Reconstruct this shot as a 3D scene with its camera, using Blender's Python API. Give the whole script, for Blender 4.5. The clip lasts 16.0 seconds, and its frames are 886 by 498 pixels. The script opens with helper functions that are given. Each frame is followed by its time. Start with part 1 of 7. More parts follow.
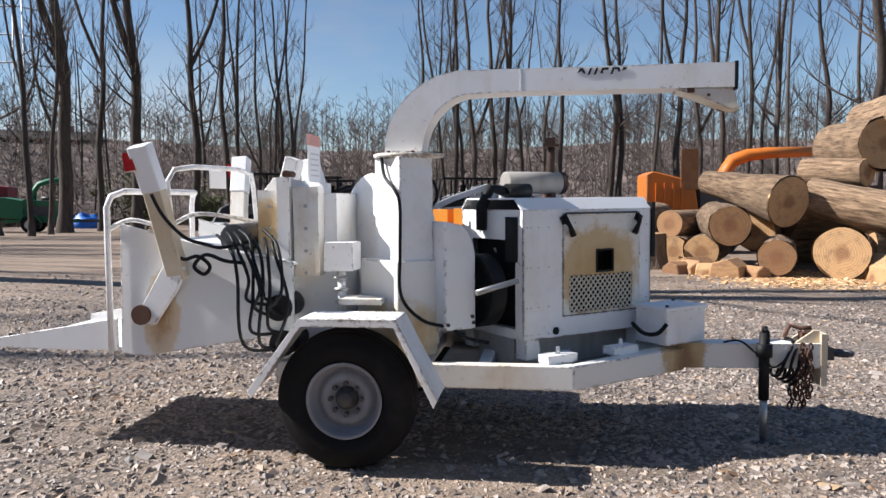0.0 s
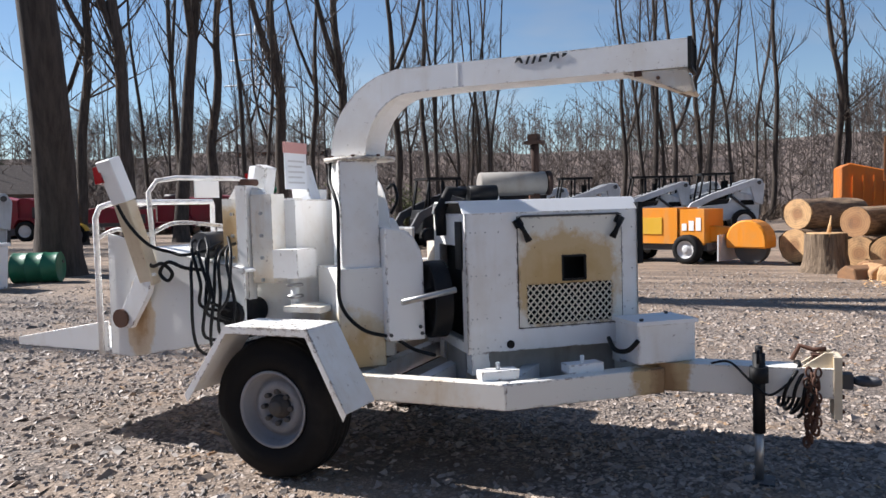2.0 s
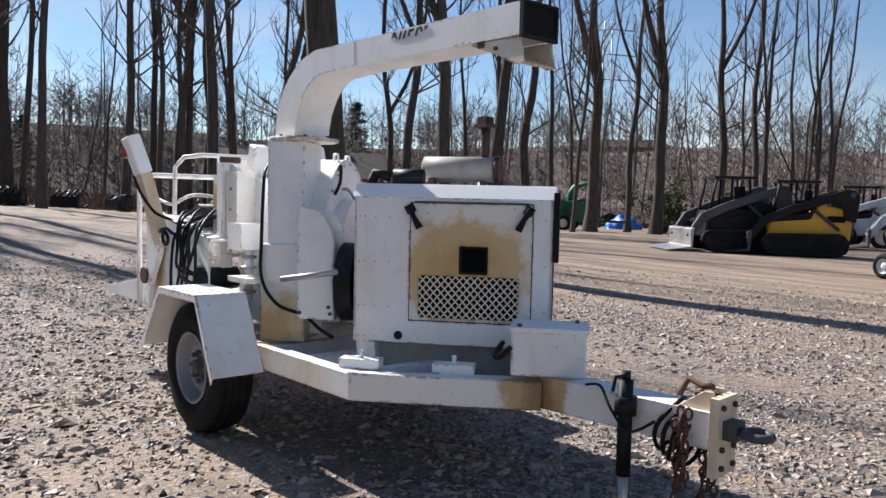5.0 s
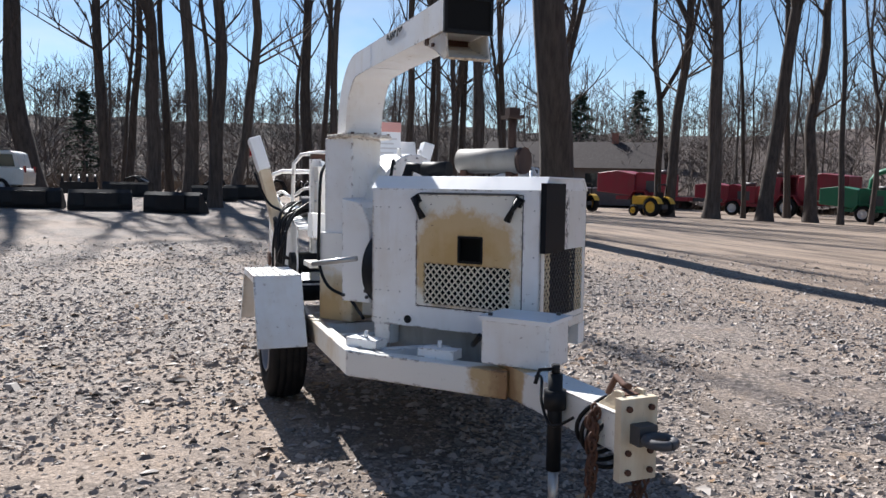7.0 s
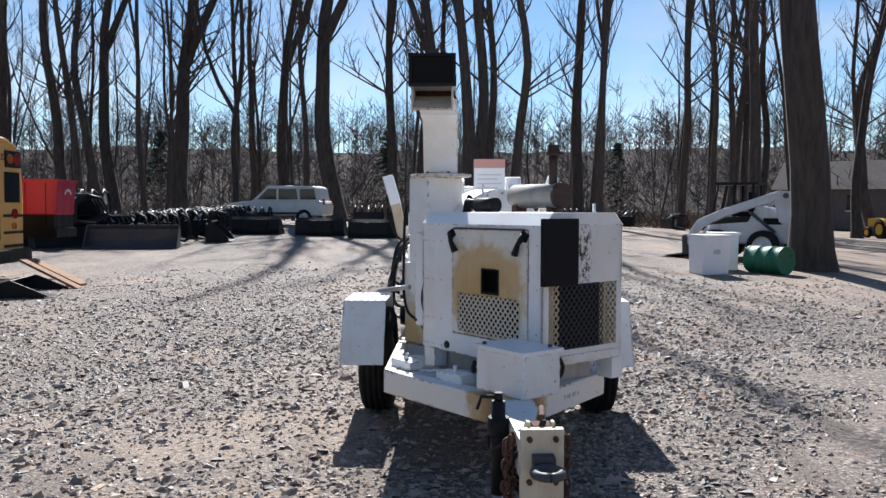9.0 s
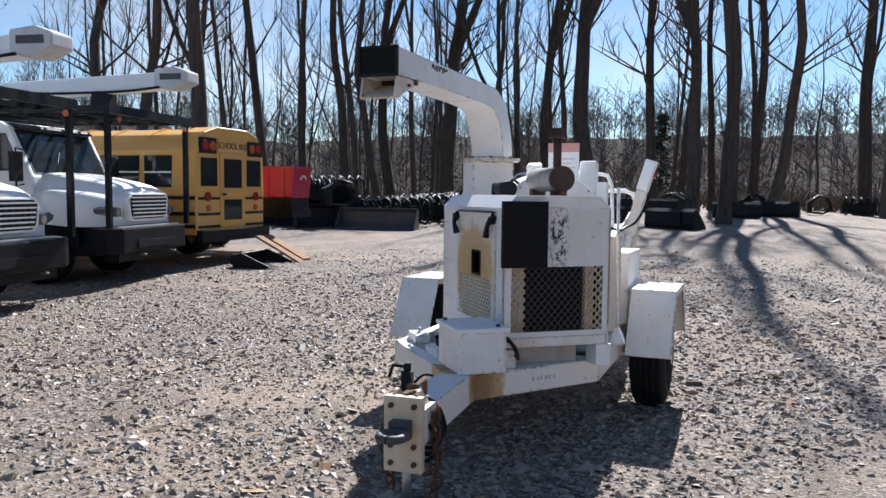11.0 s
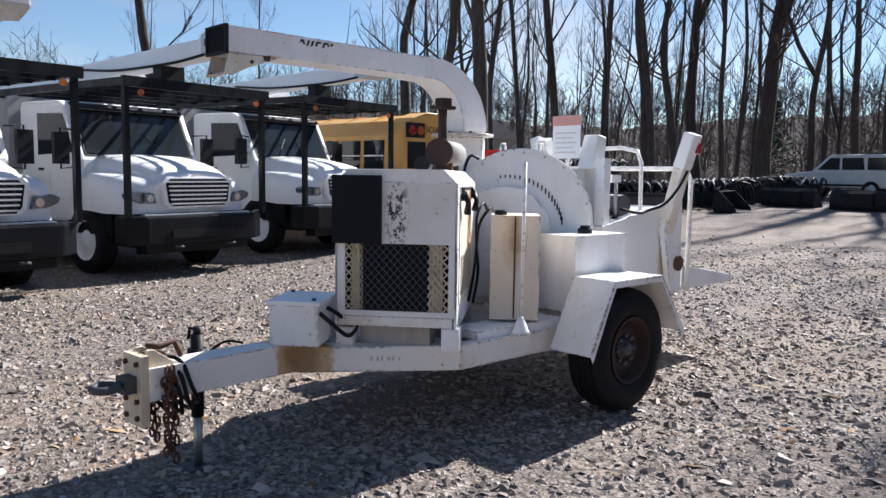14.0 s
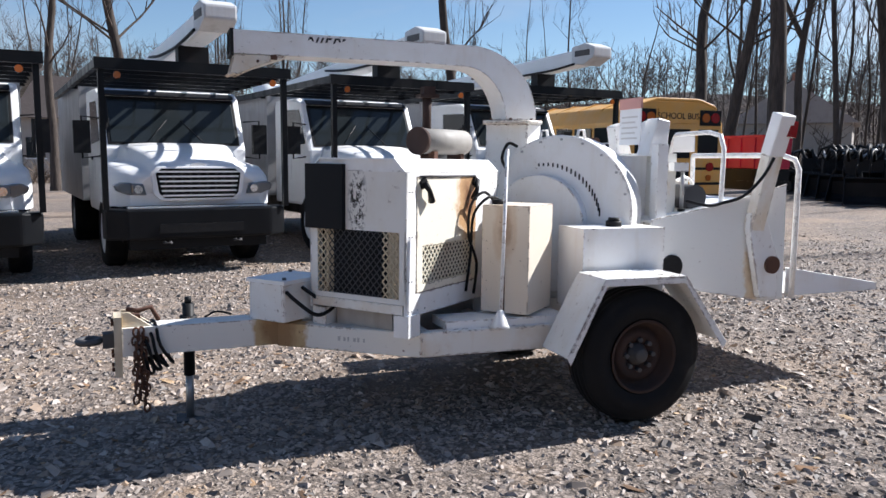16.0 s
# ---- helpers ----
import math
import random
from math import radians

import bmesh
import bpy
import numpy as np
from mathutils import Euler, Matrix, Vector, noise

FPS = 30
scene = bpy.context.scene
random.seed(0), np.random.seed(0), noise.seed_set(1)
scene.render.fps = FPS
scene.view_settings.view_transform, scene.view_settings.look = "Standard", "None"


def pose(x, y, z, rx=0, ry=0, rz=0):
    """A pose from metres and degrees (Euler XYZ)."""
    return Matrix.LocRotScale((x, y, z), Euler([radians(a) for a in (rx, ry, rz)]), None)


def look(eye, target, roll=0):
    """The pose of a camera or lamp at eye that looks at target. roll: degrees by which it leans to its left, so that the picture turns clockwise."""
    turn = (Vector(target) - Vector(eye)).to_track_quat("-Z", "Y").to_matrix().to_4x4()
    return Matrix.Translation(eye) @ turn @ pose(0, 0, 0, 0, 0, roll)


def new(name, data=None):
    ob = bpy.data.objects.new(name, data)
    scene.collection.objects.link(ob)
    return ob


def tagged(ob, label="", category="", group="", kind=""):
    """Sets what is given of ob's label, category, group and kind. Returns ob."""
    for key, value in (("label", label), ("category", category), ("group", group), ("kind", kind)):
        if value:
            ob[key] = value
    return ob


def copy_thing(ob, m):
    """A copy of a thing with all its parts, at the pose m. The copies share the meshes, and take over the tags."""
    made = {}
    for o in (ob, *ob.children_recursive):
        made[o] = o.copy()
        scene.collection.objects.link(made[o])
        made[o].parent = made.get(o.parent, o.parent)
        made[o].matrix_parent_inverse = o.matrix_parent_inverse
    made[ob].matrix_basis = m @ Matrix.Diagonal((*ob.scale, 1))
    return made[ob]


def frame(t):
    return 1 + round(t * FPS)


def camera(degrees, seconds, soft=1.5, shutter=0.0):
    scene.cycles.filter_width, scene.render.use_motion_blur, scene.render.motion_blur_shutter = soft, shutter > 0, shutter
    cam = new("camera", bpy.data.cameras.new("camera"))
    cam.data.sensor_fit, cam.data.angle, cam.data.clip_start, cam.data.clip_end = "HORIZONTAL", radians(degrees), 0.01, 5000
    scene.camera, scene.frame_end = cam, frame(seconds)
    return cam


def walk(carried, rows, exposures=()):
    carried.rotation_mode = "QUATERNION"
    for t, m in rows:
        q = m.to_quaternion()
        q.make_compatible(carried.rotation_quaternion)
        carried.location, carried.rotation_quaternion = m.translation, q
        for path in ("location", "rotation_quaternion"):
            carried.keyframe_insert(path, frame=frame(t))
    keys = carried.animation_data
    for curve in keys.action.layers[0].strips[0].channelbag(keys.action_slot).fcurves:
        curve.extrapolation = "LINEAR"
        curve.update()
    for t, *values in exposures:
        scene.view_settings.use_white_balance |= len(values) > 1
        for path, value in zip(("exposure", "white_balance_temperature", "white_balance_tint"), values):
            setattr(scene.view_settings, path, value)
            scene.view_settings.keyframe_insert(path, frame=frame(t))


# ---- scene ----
cam = camera(59.1, 16.0)
PATH = [
    (0, (0.981, -5.315, 1.56), (0.775, -3.33, 1.438), -0.0),
    (0.5, (1.422, -5.272, 1.542), (1.018, -3.318, 1.414), -0.5),
    (1, (1.753, -5.091, 1.525), (1.232, -3.164, 1.409), -0.3),
    (1.5, (2.076, -4.841, 1.544), (1.485, -2.933, 1.435), -0.7),
    (2, (2.522, -4.69, 1.559), (1.777, -2.838, 1.447), -1.2),
    (2.5, (2.813, -4.434, 1.511), (1.976, -2.622, 1.384), 0.5),
    (3, (3.131, -4.147, 1.55), (2.164, -2.401, 1.42), 1.4),
    (5.5, (4.744, -2.842, 1.498), (3.175, -1.609, 1.359), 1.7),
    (6, (4.966, -2.52, 1.531), (3.291, -1.439, 1.375), 1.3),
    (6.5, (5.329, -2.158, 1.539), (3.56, -1.238, 1.381), 0.1),
    (7, (5.508, -1.865, 1.547), (3.659, -1.12, 1.378), 1.1),
    (7.5, (5.65, -1.509, 1.61), (3.734, -0.97, 1.417), 0.9),
    (8, (5.928, -1.143, 1.621), (3.969, -0.772, 1.461), 0.2),
    (8.5, (6.009, -0.792, 1.593), (4.027, -0.551, 1.465), 0.1),
    (9, (6.139, -0.404, 1.624), (4.142, -0.39, 1.513), 0.3),
    (9.5, (6.316, 0.026, 1.645), (4.329, -0.171, 1.542), -0.4),
    (12, (5.711, 2.224, 1.588), (3.958, 1.283, 1.379), 2.1),
    (12.5, (5.471, 2.619, 1.584), (3.775, 1.584, 1.358), 2.2),
    (13, (5.165, 3.007, 1.607), (3.504, 1.915, 1.383), 1.5),
    (13.5, (4.86, 3.381, 1.599), (3.321, 2.12, 1.395), 0.8),
    (14, (4.488, 3.643, 1.576), (3.077, 2.24, 1.38), 0.7),
    (14.5, (4.091, 3.939, 1.611), (2.826, 2.401, 1.417), 0.3),
    (15, (3.678, 4.257, 1.631), (2.636, 2.561, 1.435), 0.2),
    (15.5, (3.233, 4.494, 1.602), (2.323, 2.725, 1.389), 1.3),
    (16, (2.812, 4.753, 1.595), (2.081, 2.906, 1.362), 0.4),
]
walk(cam, [(t, look(eye, target, roll)) for t, eye, target, roll in PATH], [(0, 0.80, 6250, 11.5), (6, 0.84, 6200, 11.0), (9.5, 0.82, 5950, 9.0), (12.5, 0.88, 6050, 11.5), (16, 0.86, 6050, 11.0)])


# ---- light and sky ----
SUN_AZ, SUN_EL = 183.0, 40.0  # where the sun stands: degrees from +x, and above the horizon
world = bpy.data.worlds.new("sky")
scene.world = world
world.use_nodes = True
wn = world.node_tree.nodes
sky = wn.new("ShaderNodeTexSky")
sky.sky_type = "NISHITA"
sky.sun_disc = False
sky.sun_elevation = radians(SUN_EL)
sky.sun_rotation = radians(90 - SUN_AZ)
sky.air_density, sky.dust_density, sky.ozone_density = 1.0, 0.0, 3.0
wn["Background"].inputs["Strength"].default_value = 0.063
# thin high cloud drifting over the blue
way = wn.new("ShaderNodeTexCoord")
spread = wn.new("ShaderNodeMapping")
spread.inputs["Scale"].default_value = (1.0, 1.6, 3.4)
cloud = wn.new("ShaderNodeTexNoise")
cloud.inputs["Scale"].default_value, cloud.inputs["Detail"].default_value, cloud.inputs["Roughness"].default_value = 1.7, 5.0, 0.55
veil = wn.new("ShaderNodeMapRange")
veil.inputs["From Min"].default_value, veil.inputs["From Max"].default_value, veil.inputs["To Max"].default_value = 0.50, 0.72, 0.55
pale = wn.new("ShaderNodeRGBToBW")
bright = wn.new("ShaderNodeMath")
bright.operation = "MULTIPLY"
bright.inputs[1].default_value = 1.35
over = wn.new("ShaderNodeMixRGB")
for a, b in ((way.outputs["Generated"], spread.inputs["Vector"]), (spread.outputs[0], cloud.inputs["Vector"]), (cloud.outputs["Fac"], veil.inputs["Value"]),
             (sky.outputs[0], pale.inputs[0]), (pale.outputs[0], bright.inputs[0]), (veil.outputs[0], over.inputs[0]),
             (sky.outputs[0], over.inputs[1]), (bright.outputs[0], over.inputs[2]), (over.outputs[0], wn["Background"].inputs[0])):
    world.node_tree.links.new(a, b)
sun_data = bpy.data.lights.new("sun", "SUN")
sun_data.energy, sun_data.angle, sun_data.color = 5.0, radians(0.6), (1.0, 0.945, 0.88)
sun = new("sun", sun_data)
sx, sy, sz = (math.cos(radians(SUN_EL)) * math.cos(radians(SUN_AZ)), math.cos(radians(SUN_EL)) * math.sin(radians(SUN_AZ)), math.sin(radians(SUN_EL)))
sun.matrix_world = look((40 * sx, 40 * sy, 40 * sz), (0, 0, 0))


# ---- mesh helpers ----
def soft(v):
    return math.log1p(math.exp(max(-30.0, min(30.0, v))))


def ease(v):
    return 1 / (1 + math.exp(-max(-30.0, min(30.0, v))))


def terrain(x, y):
    """Height of the yard: level round the trailer, rising a little toward the sun, falling toward the far woods."""
    return 0.021 * soft(-x - 2) * ease((12 - y) / 3) - 0.02 * soft(y - 22) * ease((-x - 8) / 3)


def part(name, bm, material, parent=None, label="", bevel=0.0, seg=1):
    """One bmesh as one mesh object under a thing or a part."""
    if bevel:
        edges = [e for e in bm.edges if len(e.link_faces) == 2 and e.calc_face_angle(0) > 0.5]
        bmesh.ops.bevel(bm, geom=edges, offset=bevel, segments=seg, affect="EDGES", profile=0.6, clamp_overlap=True)
    me = bpy.data.meshes.new(name)
    bm.to_mesh(me)
    bm.free()
    for mat in material if isinstance(material, (list, tuple)) else (material,):
        me.materials.append(mat)
    ob = new(name, me)
    if parent:
        ob.parent = parent
    if label:
        tagged(ob, label)
    return ob


def thing(name, m, label, category, group="", kind=""):
    ob = new(name)
    ob.empty_display_size = 0.2
    ob.matrix_world = m
    return tagged(ob, label, category, group, kind)


def put(bm, verts, m):
    if m is not None:
        for v in verts:
            v.co = m @ v.co


def box(bm, x0, x1, y0, y1, z0, z1, m=None):
    vs = [bm.verts.new((x, y, z)) for z in (z0, z1) for y in (y0, y1) for x in (x0, x1)]
    for a in ((0, 2, 3, 1), (4, 5, 7, 6), (0, 1, 5, 4), (2, 6, 7, 3), (0, 4, 6, 2), (1, 3, 7, 5)):
        bm.faces.new([vs[i] for i in a])
    put(bm, vs, m)
    return bm


def prism(bm, pts, lo, hi, axis="y", m=None):
    """A polygon (pairs) pushed from lo to hi along an axis. Pairs are (x, z) for y, (y, z) for x, (x, y) for z."""
    def at(a, b, c):
        return (a, c, b) if axis == "y" else (c, a, b) if axis == "x" else (a, b, c)
    low = [bm.verts.new(at(a, b, lo)) for a, b in pts]
    top = [bm.verts.new(at(a, b, hi)) for a, b in pts]
    n = len(pts)
    fs = [bm.faces.new(low), bm.faces.new(top[::-1])]
    for i in range(n):
        fs.append(bm.faces.new((low[i], top[i], top[(i + 1) % n], low[(i + 1) % n])))
    put(bm, low + top, m)
    bmesh.ops.recalc_face_normals(bm, faces=fs)
    return bm


def tube(bm, pts, r, seg=8, r_end=None, caps=True, m=None, mat=0):
    pts = [Vector(p) for p in pts]
    rings, n = [], len(pts)
    radii = r if isinstance(r, (list, tuple)) else [r + ((r_end if r_end is not None else r) - r) * i / max(1, n - 1) for i in range(n)]
    side = None
    for i, p in enumerate(pts):
        way = (pts[min(i + 1, n - 1)] - pts[max(i - 1, 0)]).normalized()
        if side is None:
            side = way.cross(Vector((0, 0, 1)) if abs(way.z) < 0.9 else Vector((1, 0, 0))).normalized()
        side = (side - way * side.dot(way)).normalized()
        up = side.cross(way)
        rings.append([bm.verts.new(p + radii[i] * (math.cos(a) * side + math.sin(a) * up)) for a in (2 * math.pi * k / seg for k in range(seg))])
    for a, b in zip(rings, rings[1:]):
        for k in range(seg):
            f = bm.faces.new((a[k], b[k], b[(k + 1) % seg], a[(k + 1) % seg]))
            f.smooth, f.material_index = True, mat
    if caps:
        for rg in (rings[0], rings[-1][::-1]):
            f = bm.faces.new(rg)
            f.material_index = mat
    put(bm, [v for rg in rings for v in rg], m)
    return bm


def cyl(bm, p0, p1, r0, r1=None, seg=20, m=None):
    return tube(bm, (p0, p1), r0, seg, r0 if r1 is None else r1, True, m)


def lathe(bm, profile, seg=32, m=None, close=False, caps=True):
    """Profile of (radius, y) turned about the y axis."""
    rings = [[bm.verts.new((r * math.cos(a), y, r * math.sin(a))) for a in (2 * math.pi * k / seg for k in range(seg))] for r, y in profile]
    n = len(rings)
    for i in range(n if close else n - 1):
        a, b = rings[i], rings[(i + 1) % n]
        for k in range(seg):
            bm.faces.new((a[k], a[(k + 1) % seg], b[(k + 1) % seg], b[k])).smooth = True
    if caps and not close:
        if profile[0][0] > 0.001:
            bm.faces.new(rings[0][::-1])
        if profile[-1][0] > 0.001:
            bm.faces.new(rings[-1])
    put(bm, [v for rg in rings for v in rg], m)
    bmesh.ops.recalc_face_normals(bm, faces=bm.faces)
    return bm


def arc(cx, cz, r, a0, a1, n):
    return [(cx + r * math.cos(radians(a0 + (a1 - a0) * i / n)), cz + r * math.sin(radians(a0 + (a1 - a0) * i / n))) for i in range(n + 1)]


def B():
    return bmesh.new()


# ---- materials ----
def material(name, color, rough=0.6, metal=0.0, coat=0.0):
    mat = bpy.data.materials.new(name)
    mat.use_nodes = True
    b = mat.node_tree.nodes["Principled BSDF"]
    b.inputs["Base Color"].default_value = (*color, 1)
    b.inputs["Roughness"].default_value = rough
    b.inputs["Metallic"].default_value = metal
    b.inputs["Coat Weight"].default_value = coat
    return mat


class Nodes:
    """Short hand for building a node material."""

    def __init__(self, mat):
        self.t = mat.node_tree
        self.b = self.t.nodes["Principled BSDF"]
        self.co = self.t.nodes.new("ShaderNodeTexCoord").outputs["Object"]

    def link(self, a, b):
        self.t.links.new(a, b)

    def noise(self, scale, detail=4, rough=0.6, co=None, stretch=None):
        n = self.t.nodes.new("ShaderNodeTexNoise")
        n.inputs["Scale"].default_value, n.inputs["Detail"].default_value, n.inputs["Roughness"].default_value = scale, detail, rough
        src = co or self.co
        if stretch:
            mp = self.t.nodes.new("ShaderNodeMapping")
            mp.inputs["Scale"].default_value = stretch
            self.link(src, mp.inputs[0])
            src = mp.outputs[0]
        self.link(src, n.inputs["Vector"])
        return n.outputs["Fac"]

    def voronoi(self, scale, feature="F1", out="Distance", co=None, rand=1.0):
        n = self.t.nodes.new("ShaderNodeTexVoronoi")
        n.feature = feature
        n.inputs["Scale"].default_value = scale
        n.inputs["Randomness"].default_value = rand
        self.link(co or self.co, n.inputs["Vector"])
        return n.outputs[out]

    def ramp(self, fac, *stops):
        n = self.t.nodes.new("ShaderNodeValToRGB")
        el = n.color_ramp.elements
        while len(el) < len(stops):
            el.new(0.5)
        for e, (p, c) in zip(el, stops):
            e.position = p
            e.color = (*c, 1) if isinstance(c, (tuple, list)) else (c, c, c, 1)
        self.link(fac, n.inputs[0])
        return n.outputs[0]

    def mix(self, fac, a, b, mode="MIX"):
        n = self.t.nodes.new("ShaderNodeMix")
        n.data_type, n.blend_type = "RGBA", mode
        for v, i in ((fac, 0), (a, 6), (b, 7)):
            if isinstance(v, (tuple, list)):
                n.inputs[i].default_value = (*v, 1)
            elif isinstance(v, (int, float)):
                n.inputs[i].default_value = v
            else:
                self.link(v, n.inputs[i])
        return n.outputs[2]

    def math(self, op, a, b=0.0):
        n = self.t.nodes.new("ShaderNodeMath")
        n.operation = op
        for v, i in ((a, 0), (b, 1)):
            if isinstance(v, (int, float)):
                n.inputs[i].default_value = v
            else:
                self.link(v, n.inputs[i])
        return n.outputs[0]

    def color(self, c):
        self.link(c, self.b.inputs["Base Color"])
        return self

    def rough(self, c):
        self.link(c, self.b.inputs["Roughness"])
        return self

    def bump(self, h, strength=0.3, dist=0.01):
        n = self.t.nodes.new("ShaderNodeBump")
        n.inputs["Strength"].default_value, n.inputs["Distance"].default_value = strength, dist
        self.link(h, n.inputs["Height"])
        self.link(n.outputs[0], self.b.inputs["Normal"])
        return self

    def rand(self):
        return self.t.nodes.new("ShaderNodeObjectInfo").outputs["Random"]

    def island(self):
        return self.t.nodes.new("ShaderNodeNewGeometry").outputs["Random Per Island"]


def dull(mat, level=0.15):
    mat.node_tree.nodes["Principled BSDF"].inputs["Specular IOR Level"].default_value = level
    return mat


def worn_edges(n, c, rust=(0.10, 0.045, 0.022), reach=0.016, much=1.0):
    """Paint knocked off along the sheet-metal edges, broken up by noise."""
    bev = n.t.nodes.new("ShaderNodeBevel")
    bev.samples = 4
    bev.inputs["Radius"].default_value = reach
    dot = n.t.nodes.new("ShaderNodeVectorMath")
    dot.operation = "DOT_PRODUCT"
    n.link(bev.outputs[0], dot.inputs[0])
    n.link(n.t.nodes.new("ShaderNodeNewGeometry").outputs["Normal"], dot.inputs[1])
    edge = n.ramp(n.math("SUBTRACT", 1.0, dot.outputs["Value"]), (0.004, 0.0), (0.05, 1.0))
    gone = n.ramp(n.math("ADD", n.math("MULTIPLY", n.noise(22, 5, 0.7), 0.65), n.math("MULTIPLY", n.noise(3.0, 3), 0.35)), (0.50, 0.0), (0.56, much))
    return n.mix(n.math("MULTIPLY", edge, gone), c, rust)


def scrape_paint(name, base, spot, squash):
    """White paint with a chain of black scrapes and scratches inside one narrow upright band."""
    mat = worn_paint(name, base, (0.62, 0.54, 0.40), 0.4, 0.7)
    n = Nodes(mat)
    first = n.b.inputs["Base Color"].links[0].from_socket
    mp = n.t.nodes.new("ShaderNodeMapping")
    mp.vector_type = "TEXTURE"
    mp.inputs["Location"].default_value = spot
    mp.inputs["Scale"].default_value = squash
    n.link(n.co, mp.inputs[0])
    ln = n.t.nodes.new("ShaderNodeVectorMath")
    ln.operation = "LENGTH"
    n.link(mp.outputs[0], ln.inputs[0])
    inside = n.ramp(ln.outputs["Value"], (0.55, 1.0), (1.15, 0.0))
    torn = n.ramp(n.noise(34, 6, 0.75, stretch=(1, 1, 0.6)), (0.505, 0.0), (0.535, 1.0))
    n.color(n.mix(n.math("MULTIPLY", inside, torn), first, (0.035, 0.027, 0.022)))
    return mat


def worn_paint(name, color, dirt, amount=0.5, rust=0.35, rough=0.42, edges=0.0):
    """Sprayed paint with dust in broad patches, faint runs and chips of rust."""
    mat = material(name, color, rough)
    n = Nodes(mat)
    broad = n.noise(1.7, 5, 0.65)
    runs = n.noise(6.0, 4, 0.6, stretch=(1, 1, 0.16))
    chips = n.noise(27, 6, 0.72)
    c = n.mix(n.ramp(broad, (0.45, 0.0), (0.75, amount)), color, dirt)
    c = n.mix(n.ramp(runs, (0.55, 0.0), (0.78, amount * 0.8)), c, dirt)
    c = n.mix(n.math("MULTIPLY", n.ramp(chips, (0.63, 0.0), (0.66, 1.0)), n.ramp(broad, (0.47, 0.0), (0.66, rust))), c, (0.13, 0.055, 0.027))
    if edges:
        c = worn_edges(n, c, much=edges)
    n.color(c).rough(n.ramp(runs, (0.3, rough - 0.08), (0.8, rough + 0.3))).bump(chips, 0.06, 0.004)
    return mat


def scorched_paint(name, base, stain, dark, spot, reach, squash):
    """Paint with one broad stain of its own outline round a spot, darker flecks in it and thin runs below."""
    mat = material(name, base, 0.5)
    n = Nodes(mat)
    mp = n.t.nodes.new("ShaderNodeMapping")
    mp.vector_type = "TEXTURE"
    mp.inputs["Location"].default_value = spot
    mp.inputs["Scale"].default_value = squash
    n.link(n.co, mp.inputs[0])
    ln = n.t.nodes.new("ShaderNodeVectorMath")
    ln.operation = "LENGTH"
    n.link(mp.outputs[0], ln.inputs[0])
    edge = n.math("ADD", ln.outputs["Value"], n.math("MULTIPLY", n.math("SUBTRACT", n.noise(7, 6, 0.65), 0.5), 1.1))
    runs = n.noise(14, 4, 0.6, stretch=(1, 1, 0.1))
    c = n.mix(n.ramp(edge, (reach * 0.72, 0.95), (reach, 0.0)), base, stain)
    c = n.mix(n.ramp(n.math("ADD", edge, n.math("MULTIPLY", runs, 0.5)), (reach * 0.5, 0.85), (reach * 0.85, 0.0)), c, dark)
    chips = n.noise(34, 5, 0.7)
    c = n.mix(n.ramp(chips, (0.66, 0.0), (0.69, 0.85)), c, (0.12, 0.05, 0.025))
    c = worn_edges(n, c, much=0.9)
    n.color(c).bump(chips, 0.05, 0.004)
    return mat


WHITE = worn_paint("white_paint_worn", (0.885, 0.885, 0.88), (0.58, 0.47, 0.32), 0.36, 0.9, edges=0.9)
WHITE_CLEAN = worn_paint("white_paint", (0.88, 0.885, 0.89), (0.6, 0.56, 0.5), 0.15, 0.0, 0.35)
TANNED = worn_paint("white_paint_tanned", (0.84, 0.82, 0.77), (0.58, 0.41, 0.21), 0.75, 1.0, edges=0.9)
POST_TAN = worn_paint("tan_weathered_post", (0.70, 0.61, 0.46), (0.48, 0.32, 0.16), 0.8, 0.9)
RUST = worn_paint("rusty_steel", (0.11, 0.05, 0.03), (0.05, 0.03, 0.025), 0.8, 0.6, 0.8)
RUST_AND_RIM_SHADE = worn_paint("rust_and_rim_shade", (0.05, 0.027, 0.02), (0.03, 0.022, 0.02), 0.8, 0.6, 0.8)
TRUCK_BLACK = worn_paint("black_truck_paint", (0.006, 0.007, 0.009), (0.02, 0.019, 0.018), 0.15, 0.0, 0.35)
BLACK = worn_paint("black_paint", (0.012, 0.0125, 0.014), (0.05, 0.047, 0.043), 0.3, 0.2, 0.45)
DARK_STEEL = worn_paint("dark_steel", (0.06, 0.06, 0.065), (0.13, 0.11, 0.09), 0.5, 0.5, 0.5)
GALV = material("dull_metal", (0.42, 0.42, 0.42), 0.45, 0.85)
Nodes(GALV).rough(Nodes(GALV).ramp(Nodes(GALV).noise(9), (0.3, 0.32), (0.7, 0.6)))
RIM_PAINT = worn_paint("silver_rim_paint", (0.30, 0.31, 0.34), (0.14, 0.13, 0.12), 0.6, 0.6, 0.4)
for _m in (TRUCK_BLACK, BLACK):
    dull(_m, 0.2)
RUBBER = material("tyre_rubber", (0.022, 0.022, 0.023), 0.75)
_n = Nodes(RUBBER)
_n.color(_n.mix(_n.ramp(_n.noise(4, 5), (0.5, 0.0), (0.8, 0.45)), (0.011, 0.011, 0.012), (0.05, 0.046, 0.04))).bump(_n.noise(60), 0.15, 0.004)
HOSE = material("black_rubber_hose", (0.012, 0.012, 0.013), 0.42)
SCREEN = material("black_mesh_screen", (0.006, 0.007, 0.010), 0.55)
# Near-black for recesses, their shade put into the colour; also colours the loader seats.
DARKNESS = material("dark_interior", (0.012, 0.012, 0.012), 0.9)
